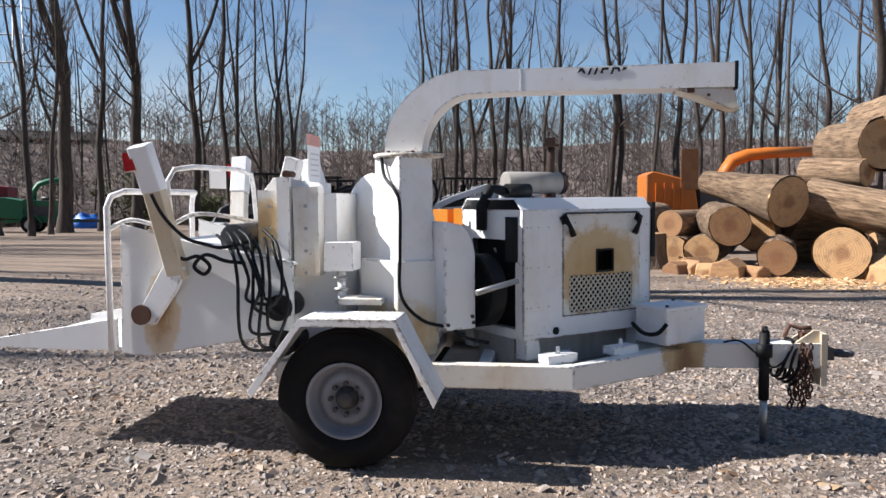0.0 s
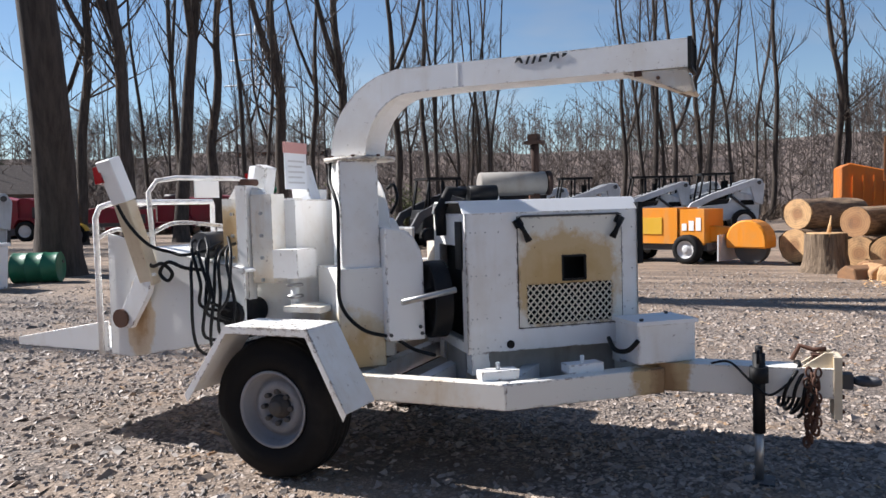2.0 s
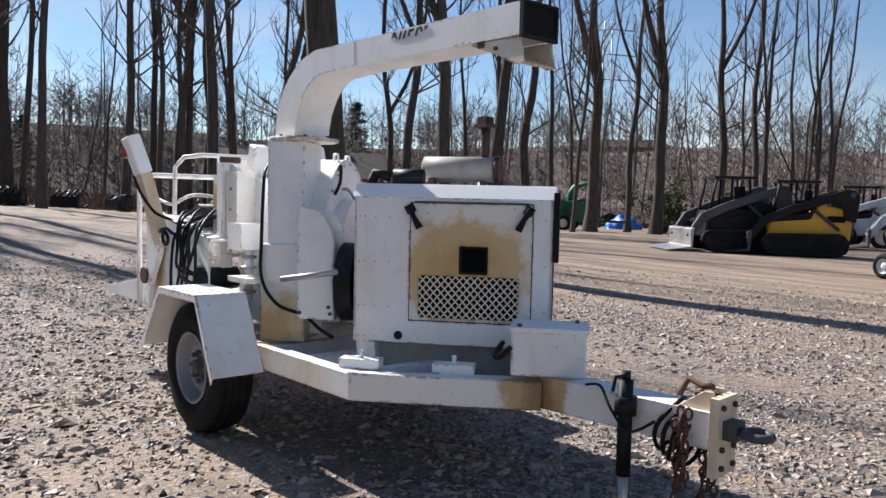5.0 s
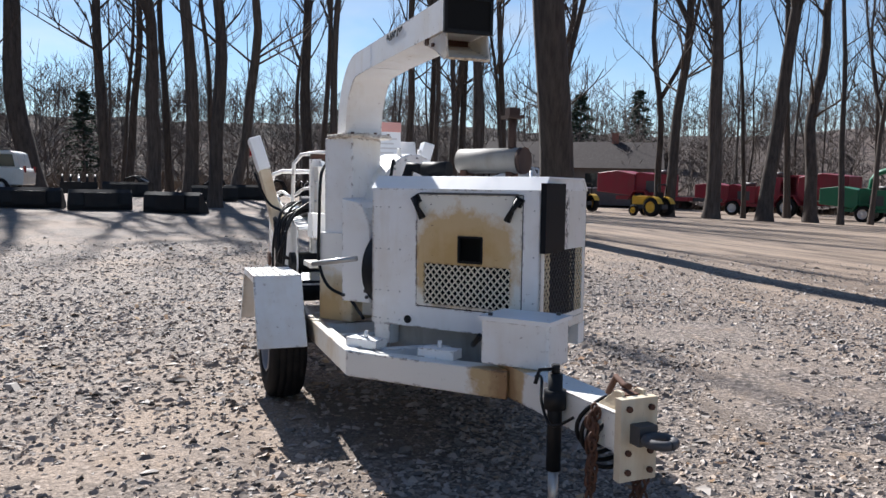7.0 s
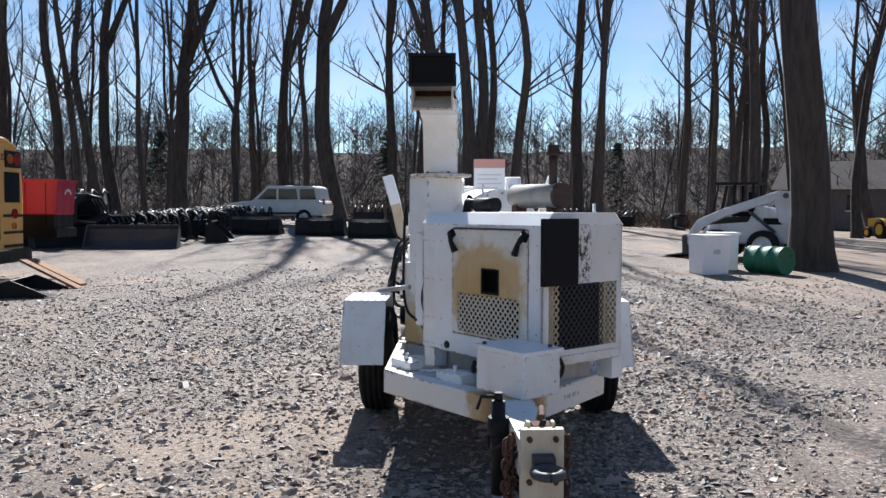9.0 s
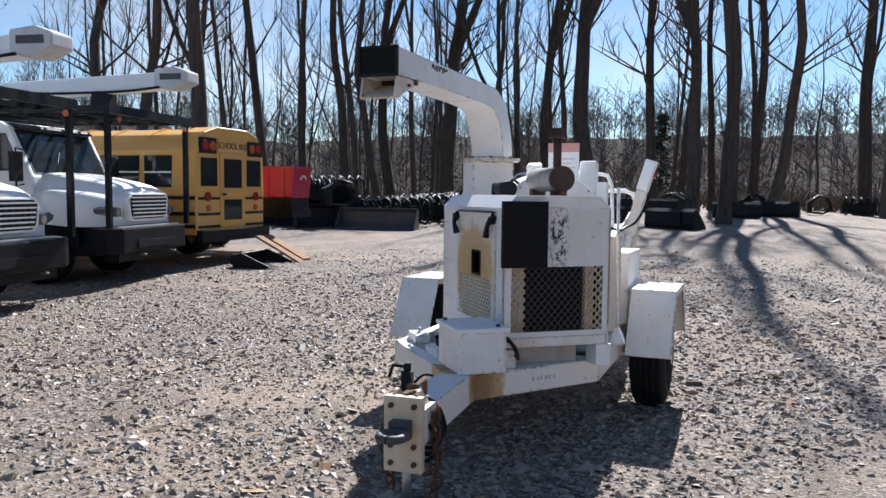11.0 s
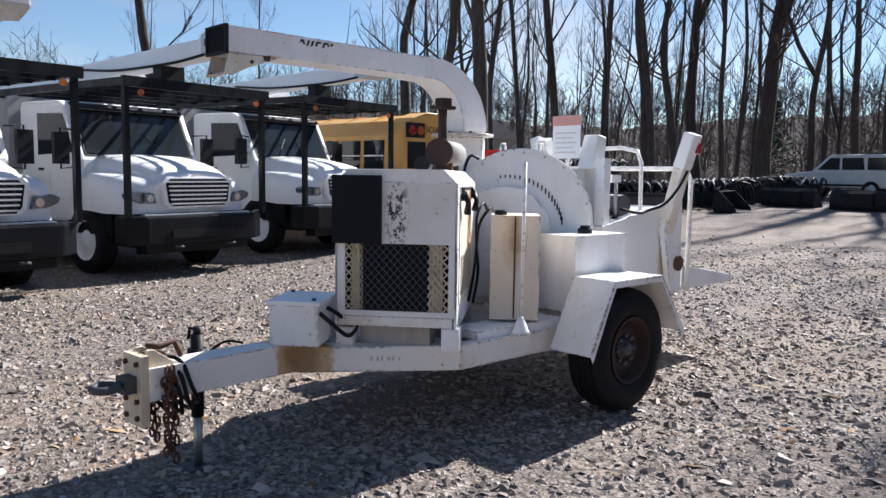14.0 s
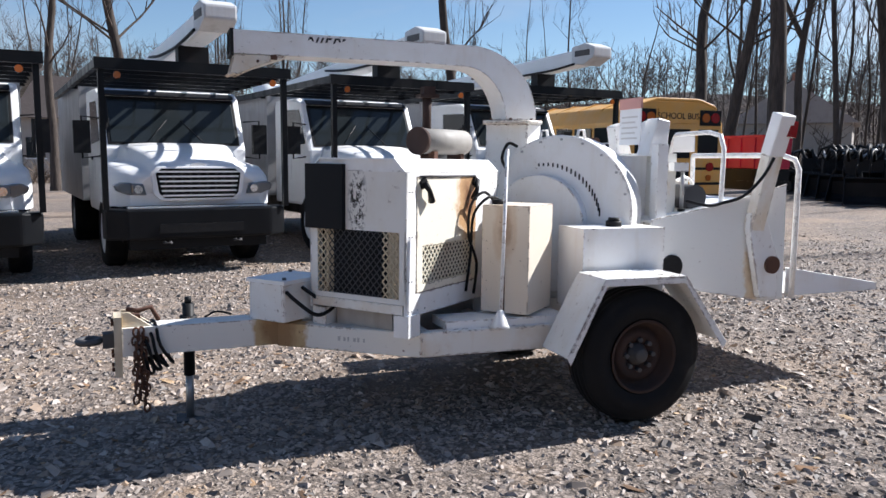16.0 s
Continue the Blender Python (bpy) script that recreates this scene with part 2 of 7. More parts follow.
for _m in (HOSE, SCREEN, DARKNESS, RUBBER):
    dull(_m, 0.18)
SOOTY = worn_paint("dull_grey_muffler", (0.30, 0.285, 0.26), (0.16, 0.13, 0.11), 0.7, 0.6, 0.6)
MUDDY = worn_paint("muddy_deck", (0.46, 0.44, 0.41), (0.24, 0.19, 0.14), 0.7, 0.7, 0.8)
RED_LENS = material("red_lamp_lens", (0.30, 0.010, 0.012), 0.2, coat=0.5)
AMBER = material("amber_lamp_lens", (0.42, 0.11, 0.015), 0.2, coat=0.5)
GLASS = material("dark_window_glass", (0.02, 0.025, 0.028), 0.06)
GLASS.node_tree.nodes["Principled BSDF"].inputs["Specular IOR Level"].default_value = 0.35
LENS = material("lamp_glass", (0.16, 0.18, 0.20), 0.10, 0.3, 0.8)
SLAT = material("bright_grille_slat", (0.80, 0.80, 0.80), 0.35, 0.4)
CHROME = material("chrome", (0.75, 0.75, 0.76), 0.16, 1.0)
# Sign red and print are paled: haze over the sign, put into the colours.
RED_SIGN = material("haze_paled_warning_red", (0.64, 0.33, 0.29), 0.6)
GREY_INK = material("haze_paled_print", (0.66, 0.64, 0.63), 0.7)
INK = material("black_decal", (0.015, 0.015, 0.016), 0.6)
ORANGE = worn_paint("orange_machine_paint", (0.78, 0.27, 0.012), (0.5, 0.3, 0.12), 0.5, 0.4)
DEEP_ORANGE = worn_paint("deep_orange_machine_paint", (0.60, 0.155, 0.010), (0.30, 0.13, 0.04), 0.8, 0.7)
FLAP_BROWN = worn_paint("rusty_brown_flap", (0.26, 0.11, 0.045), (0.36, 0.20, 0.09), 0.7, 0.8, 0.8)
YELLOW = worn_paint("yellow_machine_paint", (0.72, 0.42, 0.03), (0.4, 0.28, 0.12), 0.4, 0.3)
BUS_YELLOW = worn_paint("school_bus_yellow", (0.74, 0.40, 0.09), (0.60, 0.46, 0.28), 0.5, 0.1)
MAROON = worn_paint("maroon_paint", (0.23, 0.014, 0.03), (0.12, 0.06, 0.05), 0.4, 0.3)
RED = worn_paint("red_paint", (0.40, 0.008, 0.045), (0.24, 0.02, 0.04), 0.3, 0.1)
GREEN = worn_paint("green_paint", (0.012, 0.14, 0.07), (0.06, 0.12, 0.08), 0.4, 0.2)
BODY_GREY = worn_paint("dull_grey_paint", (0.34, 0.345, 0.36), (0.2, 0.19, 0.17), 0.5, 0.2)
GREY_WHITE = worn_paint("grey_white_paint", (0.62, 0.63, 0.65), (0.3, 0.28, 0.25), 0.5, 0.2)
BLUE_TARP = worn_paint("blue_tarpaulin", (0.02, 0.16, 0.62), (0.1, 0.25, 0.6), 0.4, 0.0)
SILVER_CAR = worn_paint("pale_gold_car_paint", (0.66, 0.64, 0.59), (0.35, 0.32, 0.27), 0.3, 0.0, 0.3)
SHINGLE = worn_paint("brown_roof_shingle", (0.042, 0.032, 0.03), (0.03, 0.025, 0.024), 0.6, 0.0, 0.9)
PALE_ROOF = worn_paint("pale_grey_shingle", (0.40, 0.36, 0.34), (0.3, 0.27, 0.25), 0.6, 0.0, 0.9)
SIDING = worn_paint("grey_siding", (0.46, 0.42, 0.38), (0.36, 0.32, 0.28), 0.5, 0.0, 0.8)
DARK_SIDING = worn_paint("dark_grey_siding", (0.15, 0.135, 0.125), (0.11, 0.10, 0.09), 0.5, 0.0, 0.8)
BRICKISH = worn_paint("pink_brick_wall", (0.34, 0.17, 0.12), (0.27, 0.15, 0.11), 0.6, 0.0, 0.9)


def bark_material(name, dark, light, along=(1, 1, 0.14), deep=0.03, pitch=9):
    mat = material(name, dark, 0.95)
    n = Nodes(mat)
    ridges = n.noise(pitch, 5, 0.7, stretch=along)
    broad = n.noise(0.6, 4)
    c = n.mix(n.ramp(ridges, (0.35, 0.0), (0.65, 1.0)), dark, light)
    c = n.mix(n.ramp(broad, (0.4, 0.0), (0.7, 0.5)), c, tuple(0.6 * v for v in light))
    v = n.ramp(n.rand(), (0.0, 0.75), (1.0, 1.3))
    n.color(n.mix(1.0, c, v, "MULTIPLY")).bump(ridges, 0.9, deep)
    return mat


BARK = bark_material("grey_brown_bark", (0.036, 0.028, 0.023), (0.098, 0.077, 0.064))
TWIG = bark_material("twig_bark", (0.05, 0.038, 0.031), (0.105, 0.08, 0.066))
LOG_BARK = bark_material("log_bark", (0.075, 0.044, 0.026), (0.36, 0.245, 0.15), (0.16, 1, 1), 0.06, 13)
STUMP_BARK = bark_material("stump_bark", (0.075, 0.05, 0.032), (0.34, 0.25, 0.17), (1, 1, 0.12), 0.06, 14)
FAR_TWIG = bark_material("far_woods_bark", (0.062, 0.05, 0.046), (0.125, 0.10, 0.088))
EVERGREEN = bark_material("evergreen_needles", (0.022, 0.038, 0.024), (0.045, 0.07, 0.04))
CUT = material("sawn_log_end", (0.55, 0.36, 0.19), 0.85)
_n = Nodes(CUT)
_mp = _n.t.nodes.new("ShaderNodeMapping")
_mp.inputs["Scale"].default_value = (0, 1, 1)
_n.link(_n.co, _mp.inputs[0])
_ln = _n.t.nodes.new("ShaderNodeVectorMath")
_ln.operation = "LENGTH"
_n.link(_mp.outputs[0], _ln.inputs[0])
_far = _n.math("ADD", _ln.outputs["Value"], _n.math("MULTIPLY", _n.noise(4, 4), 0.12))
_ring = _n.math("SINE", _n.math("MULTIPLY", _far, 130.0))
_tone = _n.ramp(_n.rand(), (0.0, (0.20, 0.10, 0.048)), (0.5, (0.42, 0.235, 0.11)), (1.0, (0.62, 0.39, 0.19)))
_c = _n.mix(_n.ramp(_far, (0.16, 0.75), (0.26, 0.0)), _tone, (0.26, 0.12, 0.055))
_c = _n.mix(_n.ramp(_ring, (0.0, 0.0), (1.0, 0.3)), _c, (0.16, 0.085, 0.045))
_c = _n.mix(_n.ramp(_n.noise(6, 5, 0.7), (0.5, 0.0), (0.75, 0.7)), _c, (0.14, 0.09, 0.06))
_n.color(_c).bump(_n.noise(45), 0.4, 0.015)

GROUND = material("gravel_and_mud", (0.25, 0.22, 0.18), 0.85)
n = Nodes(GROUND)
warp = n.t.nodes.new("ShaderNodeVectorMath")
warp.operation = "ADD"
shift = n.t.nodes.new("ShaderNodeTexNoise")
shift.inputs["Scale"].default_value, shift.inputs["Detail"].default_value = 9.0, 2.0
n.link(n.co, shift.inputs["Vector"])
small = n.t.nodes.new("ShaderNodeVectorMath")
small.operation = "SCALE"
small.inputs["Scale"].default_value = 0.05
n.link(shift.outputs["Color"], small.inputs[0])
n.link(n.co, warp.inputs[0])
n.link(small.outputs[0], warp.inputs[1])
bent = warp.outputs[0]
stones = n.voronoi(27, co=bent)
cell = n.voronoi(27, out="Color", co=bent)
pebbles = n.voronoi(58, co=bent)
pebble_cell = n.voronoi(58, out="Color", co=bent)
mud = n.noise(0.28, 6, 0.62)
tracks = n.noise(0.5, 5, 0.65, stretch=(0.22, 1.5, 1))
patch = n.noise(2.3, 5, 0.7)
fine = n.noise(70, 4, 0.7)
stony = n.mix(n.ramp(cell, (0.1, 0.0), (0.9, 1.0)), (0.065, 0.053, 0.045), (0.54, 0.445, 0.375))
stony = n.mix(n.ramp(stones, (0.3, 0.0), (0.72, 0.85)), stony, (0.040, 0.031, 0.025))
pebbly = n.mix(n.ramp(pebble_cell, (0.1, 0.0), (0.9, 1.0)), (0.072, 0.058, 0.048), (0.48, 0.39, 0.32))
pebbly = n.mix(n.ramp(pebbles, (0.35, 0.0), (0.75, 0.8)), pebbly, (0.05, 0.038, 0.03))
grey = n.mix(n.ramp(patch, (0.42, 0.0), (0.58, 1.0)), stony, pebbly)
earth = n.mix(n.ramp(fine, (0.32, 0.0), (0.66, 1.0)), (0.16, 0.115, 0.082), (0.50, 0.375, 0.27))
chip = n.mix(n.ramp(n.noise(3.2, 5), (0.56, 0.0), (0.74, 0.55)), grey, (0.36, 0.24, 0.14))
axes = n.t.nodes.new("ShaderNodeSeparateXYZ")
n.link(n.co, axes.inputs[0])
side = n.math("ADD", n.math("MULTIPLY", n.math("SUBTRACT", axes.outputs[1], 3.5), 0.16), n.math("MULTIPLY", n.math("SUBTRACT", n.noise(0.4, 5, 0.65), 0.5), 2.2))
ruts = n.noise(1.5, 5, 0.7, stretch=(0.16, 1.5, 1))
dirt = n.mix(n.ramp(ruts, (0.36, 0.0), (0.60, 1.0)), (0.125, 0.088, 0.060), earth)
c = n.mix(n.ramp(mud, (0.50, 0.0), (0.64, 0.7)), chip, earth)
c = n.mix(n.ramp(side, (0.1, 0.0), (0.9, 0.85)), c, dirt)
c = n.mix(n.ramp(tracks, (0.54, 0.0), (0.64, 0.7)), c, (0.115, 0.085, 0.063))
n.color(c)
n.bump(n.mix(0.25, n.mix(0.3, n.mix(0.45, stones, pebbles), fine), ruts), 0.7, 0.04)

STONE = material("gravel_stone", (0.3, 0.28, 0.25), 0.6)
n = Nodes(STONE)
g = n.island()
c = n.ramp(g, (0.0, (0.095, 0.080, 0.070)), (0.3, (0.24, 0.200, 0.170)), (0.7, (0.40, 0.336, 0.290)), (0.88, (0.36, 0.255, 0.17)), (1.0, (0.54, 0.475, 0.42)))
n.color(n.mix(n.ramp(n.noise(30), (0.4, 0.0), (0.7, 0.35)), c, (0.15, 0.13, 0.11)))
LITTER = material("dry_leaf_and_chip", (0.3, 0.2, 0.12), 0.9)
n = Nodes(LITTER)
n.color(n.ramp(n.island(), (0.0, (0.10, 0.06, 0.035)), (0.5, (0.24, 0.14, 0.075)), (0.8, (0.42, 0.29, 0.17)), (1.0, (0.56, 0.44, 0.30))))
SAWDUST = material("fresh_sawdust", (0.6, 0.36, 0.17), 0.95)
n = Nodes(SAWDUST)
n.color(n.ramp(n.island(), (0.0, (0.36, 0.19, 0.08)), (0.5, (0.62, 0.37, 0.17)), (1.0, (0.78, 0.56, 0.33))))
BRUSH = material("dry_brush", (0.19, 0.14, 0.10), 0.95)
n = Nodes(BRUSH)
n.color(n.ramp(n.island(), (0.0, (0.06, 0.046, 0.036)), (0.6, (0.14, 0.105, 0.08)), (1.0, (0.22, 0.17, 0.13))))


# ---- ground and woods ----
def ground_sheet():
    n = 180
    line = [13 * s + 900 * s ** 7 for s in (2 * i / n - 1 for i in range(n + 1))]
    verts = []
    for y in line:
        for x in line:
            near = math.exp(-((x - 2) ** 2 + y * y) / 900)
            bumpy = 0.018 * noise.noise(Vector((x * 0.9, y * 0.9, 0))) + 0.05 * noise.noise(Vector((x * 0.17, y * 0.17, 3))) * min(1.0, max(0.0, (math.hypot(x - 1, y) - 2.5) / 5))
            far = max(-60.0, min(60.0, x)), max(-60.0, min(60.0, y))
            verts.append((x, y, terrain(*far) + bumpy * (0.3 + 0.7 * near)))
    faces = [(j * (n + 1) + i, j * (n + 1) + i + 1, (j + 1) * (n + 1) + i + 1, (j + 1) * (n + 1) + i) for j in range(n) for i in range(n)]
    me = bpy.data.meshes.new("ground")
    me.from_pydata(verts, [], faces)
    me.materials.append(GROUND)
    me.polygons.foreach_set("use_smooth", [True] * len(me.polygons))
    return tagged(new("ground", me), "gravel yard with muddy tyre ruts and scattered wood chips", "ground", kind="structure")


ground_sheet()


def ground_height(p, q):
    bumpy = 0.018 * noise.noise(Vector((p * 0.9, q * 0.9, 0))) + 0.05 * noise.noise(Vector((p * 0.17, q * 0.17, 3))) * min(1.0, max(0.0, (math.hypot(p - 1, q) - 2.5) / 5))
    return terrain(p, q) + bumpy * (0.3 + 0.7 * math.exp(-((p - 2) ** 2 + q * q) / 900))


def scatter(name, label, seed, count, middle, spread, lo, hi, reach, flat, mat, cut, long=1.7, cx=1.6, cy=0.2, fall=0.5):
    """Loose angular pieces strewn over the yard, in drifts, each sunk a little."""
    rng = np.random.default_rng(seed)
    ang = rng.uniform(0, 2 * math.pi, count)
    rad = rng.uniform(0, 1, count) ** fall * reach
    px, py = cx + rad * np.cos(ang), cy + rad * np.sin(ang) * 0.95
    size = np.exp(rng.normal(math.log(middle), spread, count)).clip(lo, hi)
    keep = np.array([noise.noise(Vector((a * 0.45, b * 0.45, 7))) + 0.5 * noise.noise(Vector((a * 1.3, b * 1.3, 2))) > cut + 0.5 * q for a, b, q in zip(px, py, rng.uniform(-0.5, 0.5, count))])
    keep &= rng.uniform(0.35, 1.0, count) * reach > rad
    px, py, size = px[keep], py[keep], size[keep]
    m = len(px)
    base = np.array([(-1, -0.9, -0.5), (1, -0.9, -0.5), (1, 0.9, -0.5), (-1, 0.9, -0.5), (-0.55, -0.1, 1), (0.6, 0.15, 1)], float)
    tris = np.array([(0, 1, 5), (0, 5, 4), (1, 2, 5), (2, 3, 4), (2, 4, 5), (3, 0, 4)])
    v = base[None] * (1 + rng.uniform(-0.25, 0.25, (m, 6, 1))) + rng.uniform(-0.3, 0.3, (m, 6, 3)) * np.array((1, 1, 0.5))
    v *= size[:, None, None] * np.stack([rng.uniform(0.8, long, m), rng.uniform(0.6, 1.1, m), rng.uniform(*flat, m)], 1)[:, None]
    a = rng.uniform(0, 2 * math.pi, m)
    ca, sa = np.cos(a)[:, None], np.sin(a)[:, None]
    x, y = v[:, :, 0] * ca - v[:, :, 1] * sa, v[:, :, 0] * sa + v[:, :, 1] * ca
    z = v[:, :, 2] + x * rng.uniform(-0.6, 0.6, m)[:, None]
    h = np.array([ground_height(p, q) for p, q in zip(px, py)])
    pts = np.stack([x + px[:, None], y + py[:, None], z + (h + size * 0.22)[:, None]], 2).reshape(-1, 3)
    faces = (tris[None] + 6 * np.arange(m)[:, None, None]).reshape(-1, 3)
    me = bpy.data.meshes.new(name)
    me.from_pydata(pts.tolist(), [], faces.tolist())
    me.materials.append(mat)
    return tagged(new(name, me), label, name.replace("_", " "), kind="stuff")


scatter("gravel", "loose crushed grey and tan gravel stones", 5, 240000, 0.0116, 0.42, 0.005, 0.042, 15.0, (0.3, 0.65), STONE, -0.45, fall=0.6)
scatter("leaf_litter", "dry brown leaves and wood chips on the gravel", 9, 10000, 0.017, 0.35, 0.008, 0.036, 14.0, (0.06, 0.2), LITTER, 0.0, 2.2)
scatter("sawdust", "orange-tan sawdust and splinters before the logs", 13, 7000, 0.022, 0.4, 0.01, 0.06, 2.4, (0.1, 0.3), SAWDUST, -0.6, 2.4, 6.6, 11.0)


def grow(bm, rng, p, way, length, r, depth, spread, up, mat=0):
    """One limb with its own side limbs, each a tapered bent tube."""
    steps = 4 if depth > 1 else 3 if depth else 2
    pts, here, d = [p.copy()], p.copy(), way.normalized()
    wander = 0.16 if depth > 1 else 0.24
    for _ in range(steps):
        d = (d + Vector((rng.uniform(-1, 1), rng.uniform(-1, 1), rng.uniform(-0.6, 1) + up)) * wander).normalized()
        here = here + d * (length / steps)
        pts.append(here.copy())
    tube(bm, pts, r, 5 if r > 0.05 else 3, max(0.005, r * 0.3), False, mat=mat)
    if depth > 0:
        for _ in range(spread + (1 if depth > 1 else 0)):
            k = rng.uniform(0.25, 1.0)
            i = min(steps - 1, int(k * steps))
            q = pts[i].lerp(pts[i + 1], k * steps - i)
            out = Vector((rng.uniform(-1, 1), rng.uniform(-1, 1), rng.uniform(0.0, 1.1) + up)).normalized()
            grow(bm, rng, q, (d * 0.7 + out).normalized(), length * rng.uniform(0.35, 0.6), max(0.006, r * 0.45), depth - 1, spread, up, mat)


def tree_proto(seed, height=25.0, r=0.25, limbs=16, first=6.0, fork=0.0, lean=0.0):
    """A bare tall broadleaf tree: a flared, slightly bent trunk and a crown of branching limbs."""
    rng = random.Random(seed)
    ob = thing("tree", Matrix(), "tall bare winter tree with grey-brown bark", "tree", "trees round the yard")
    bm, pts, radii, n = B(), [], [], 16
    bend, phase = rng.uniform(0.2, 0.7), rng.uniform(0, 6)
    for i in range(n + 1):
        z = height * (i / n) ** 1.5
        pts.append(Vector((lean * z + bend * math.sin(z * 0.22 + phase) - bend * math.sin(phase) + 0.10 * math.sin(z * 0.8 + phase * 3) * min(1, z / 4), bend * math.cos(z * 0.19 + phase) - bend * math.cos(phase), z - (0.3 if i == 0 else 0))))
        radii.append(r * (1 + 0.55 * math.exp(-z / 0.35)) * max(0.06, 1 - z / (height * 1.04)) ** 0.75)
    tube(bm, pts, radii, 11, caps=False)
    top = B()

    def on_trunk(z):
        i = min(n - 1, int(n * (z / height) ** (1 / 1.5)))
        a, b = pts[i], pts[i + 1]
        k = (z - a.z) / max(0.01, b.z - a.z)
        return a.lerp(b, k), radii[i] + (radii[i + 1] - radii[i]) * k

    if fork:
        p, rr = on_trunk(fork)
        d = Vector((rng.choice((-1, 1)) * 0.42, rng.uniform(-0.2, 0.2), 1))
        leg, here = [p.copy()], p.copy()
        for i in range(8):
            here = here + d.normalized() * (height - fork) / 9
            d = (d + Vector((-d.x * 0.12 + rng.uniform(-0.1, 0.1), rng.uniform(-0.1, 0.1), 0.1)))
            leg.append(here.copy())
        tube(bm, leg, rr * 0.85, 9, rr * 0.12, False)
        for q in leg[2:]:
            for _ in range(2):
                grow(top, rng, q, Vector((rng.uniform(-1, 1), rng.uniform(-1, 1), rng.uniform(0.3, 1.2))), rng.uniform(1.2, 2.8), max(0.014, rr * 0.2), 2, 2, 0.3)
    for _ in range(limbs):
        z = first + (height * 0.96 - first) * rng.random() ** 1.2
        p, rr = on_trunk(z)
        a = rng.uniform(0, 2 * math.pi)
        size = ((1 - z / height) * 3.2 + 1.3) * min(1.0, 0.55 + 2 * r)
        grow(top, rng, p, Vector((math.cos(a), math.sin(a), rng.uniform(0.5, 1.7))), size * rng.uniform(0.7, 1.2), max(0.016, min(0.075, rr * 0.34)), 2, 3, 0.30)
    for f in bm.faces:
        f.smooth = True
    part("trunk", bm, BARK, ob)
    part("crown", top, TWIG, ob)
    return ob


GIANT = [tree_proto(s, 27, 0.42, 24, 6.5 + s % 3, 10.0 if s != 1 else 0, ((s * 37) % 7 - 3) * 0.006) for s in (1, 2, 3)]
TALL = [tree_proto(10 + s, 26, 0.24, 19, 5.0 + s % 3, 0 if s % 2 else 7.0 + s, ((s * 37) % 9 - 4) * 0.016) for s in range(1, 6)]
SLIM = [tree_proto(30 + s, 22, 0.15, 17, 4.0 + s % 3, 0 if s % 2 else 4.0 + s, ((s * 29) % 9 - 4) * 0.018) for s in range(1, 6)]
THIN = [tree_proto(40 + s, 17, 0.085, 15, 2.6, 0 if s % 2 else 3.5, ((s * 31) % 9 - 4) * 0.02) for s in range(1, 6)]
STAND_A = [(-31.7, 43.8, 0.15), (-26.4, 38.9, 0.49), (-27.1, 44.3, 0.27), (-23.8, 42.6, 0.45), (-21.7, 47.0, 0.35), (-19.7, 48.9, 0.27), (-18.5, 47.2, 0.2), (-18.0, 49.5, 0.15), (-17.5, 50.4, 0.13), (-17.0, 49.6, 0.17), (-16.6, 51.0, 0.12), (-16.3, 49.9, 0.16), (-15.9, 50.6, 0.15), (-15.5, 49.9, 0.18), (-4.8, 52.4, 0.19), (-4.0, 50.5, 0.2), (-3.4, 52.5, 0.19), (-2.6, 49.6, 0.2), (-1.4, 54.6, 0.28), (-0.8, 52.7, 0.25), (1.1, 52.7, 0.19), (2.4, 55.7, 0.2), (3.5, 56.6, 0.25), (7.1, 56.4, 0.31), (8.1, 56.3, 0.29), (12.6, 55.6, 0.34), (14.4, 50.1, 0.29), (15.9, 49.7, 0.23)]
STAND_B = [(18.1, 50.1, 0.27), (17.1, 44.1, 0.17), (20.3, 49.4, 0.23), (17.6, 37.6, 0.37), (22.2, 46.5, 0.2), (24.6, 49.8, 0.28), (23.9, 44.7, 0.24), (26.8, 46.6, 0.29), (26.9, 43.2, 0.24), (27.0, 39.7, 0.3), (29.3, 40.7, 0.23), (-6.5, 53.2, 0.19), (9.3, 48.0, 0.2), (13.5, 52.3, 0.19), (17.4, 51.4, 0.19)]
STAND_C = [(-49.0, 8.9, 0.22), (-40.0, 7.9, 0.42), (-41.8, 9.0, 0.24), (-41.2, 14.3, 0.32), (-43.4, 16.7, 0.26), (-41.1, 17.2, 0.33), (-40.7, 18.0, 0.29), (-40.3, 18.8, 0.27), (-38.7, 19.9, 0.19), (-37.9, 23.3, 0.22), (-34.3, 28.4, 0.22), (-29.2, 25.2, 0.35), (-27.7, 26.8, 0.45), (-30.3, 31.4, 0.18), (-25.9, 28.7, 0.41), (-32.8, 37.3, 0.28), (-25.7, 31.7, 0.37), (-23.3, 31.1, 0.19), (-24.8, 35.0, 0.14)]
STAND_D = [(-40.5, -2.9, 0.37), (-44.5, -2.2, 0.18), (-38.5, -0.7, 0.43), (-41.4, 0.3, 0.24), (-38.4, 1.2, 0.4), (-38.3, 2.3, 0.32)]
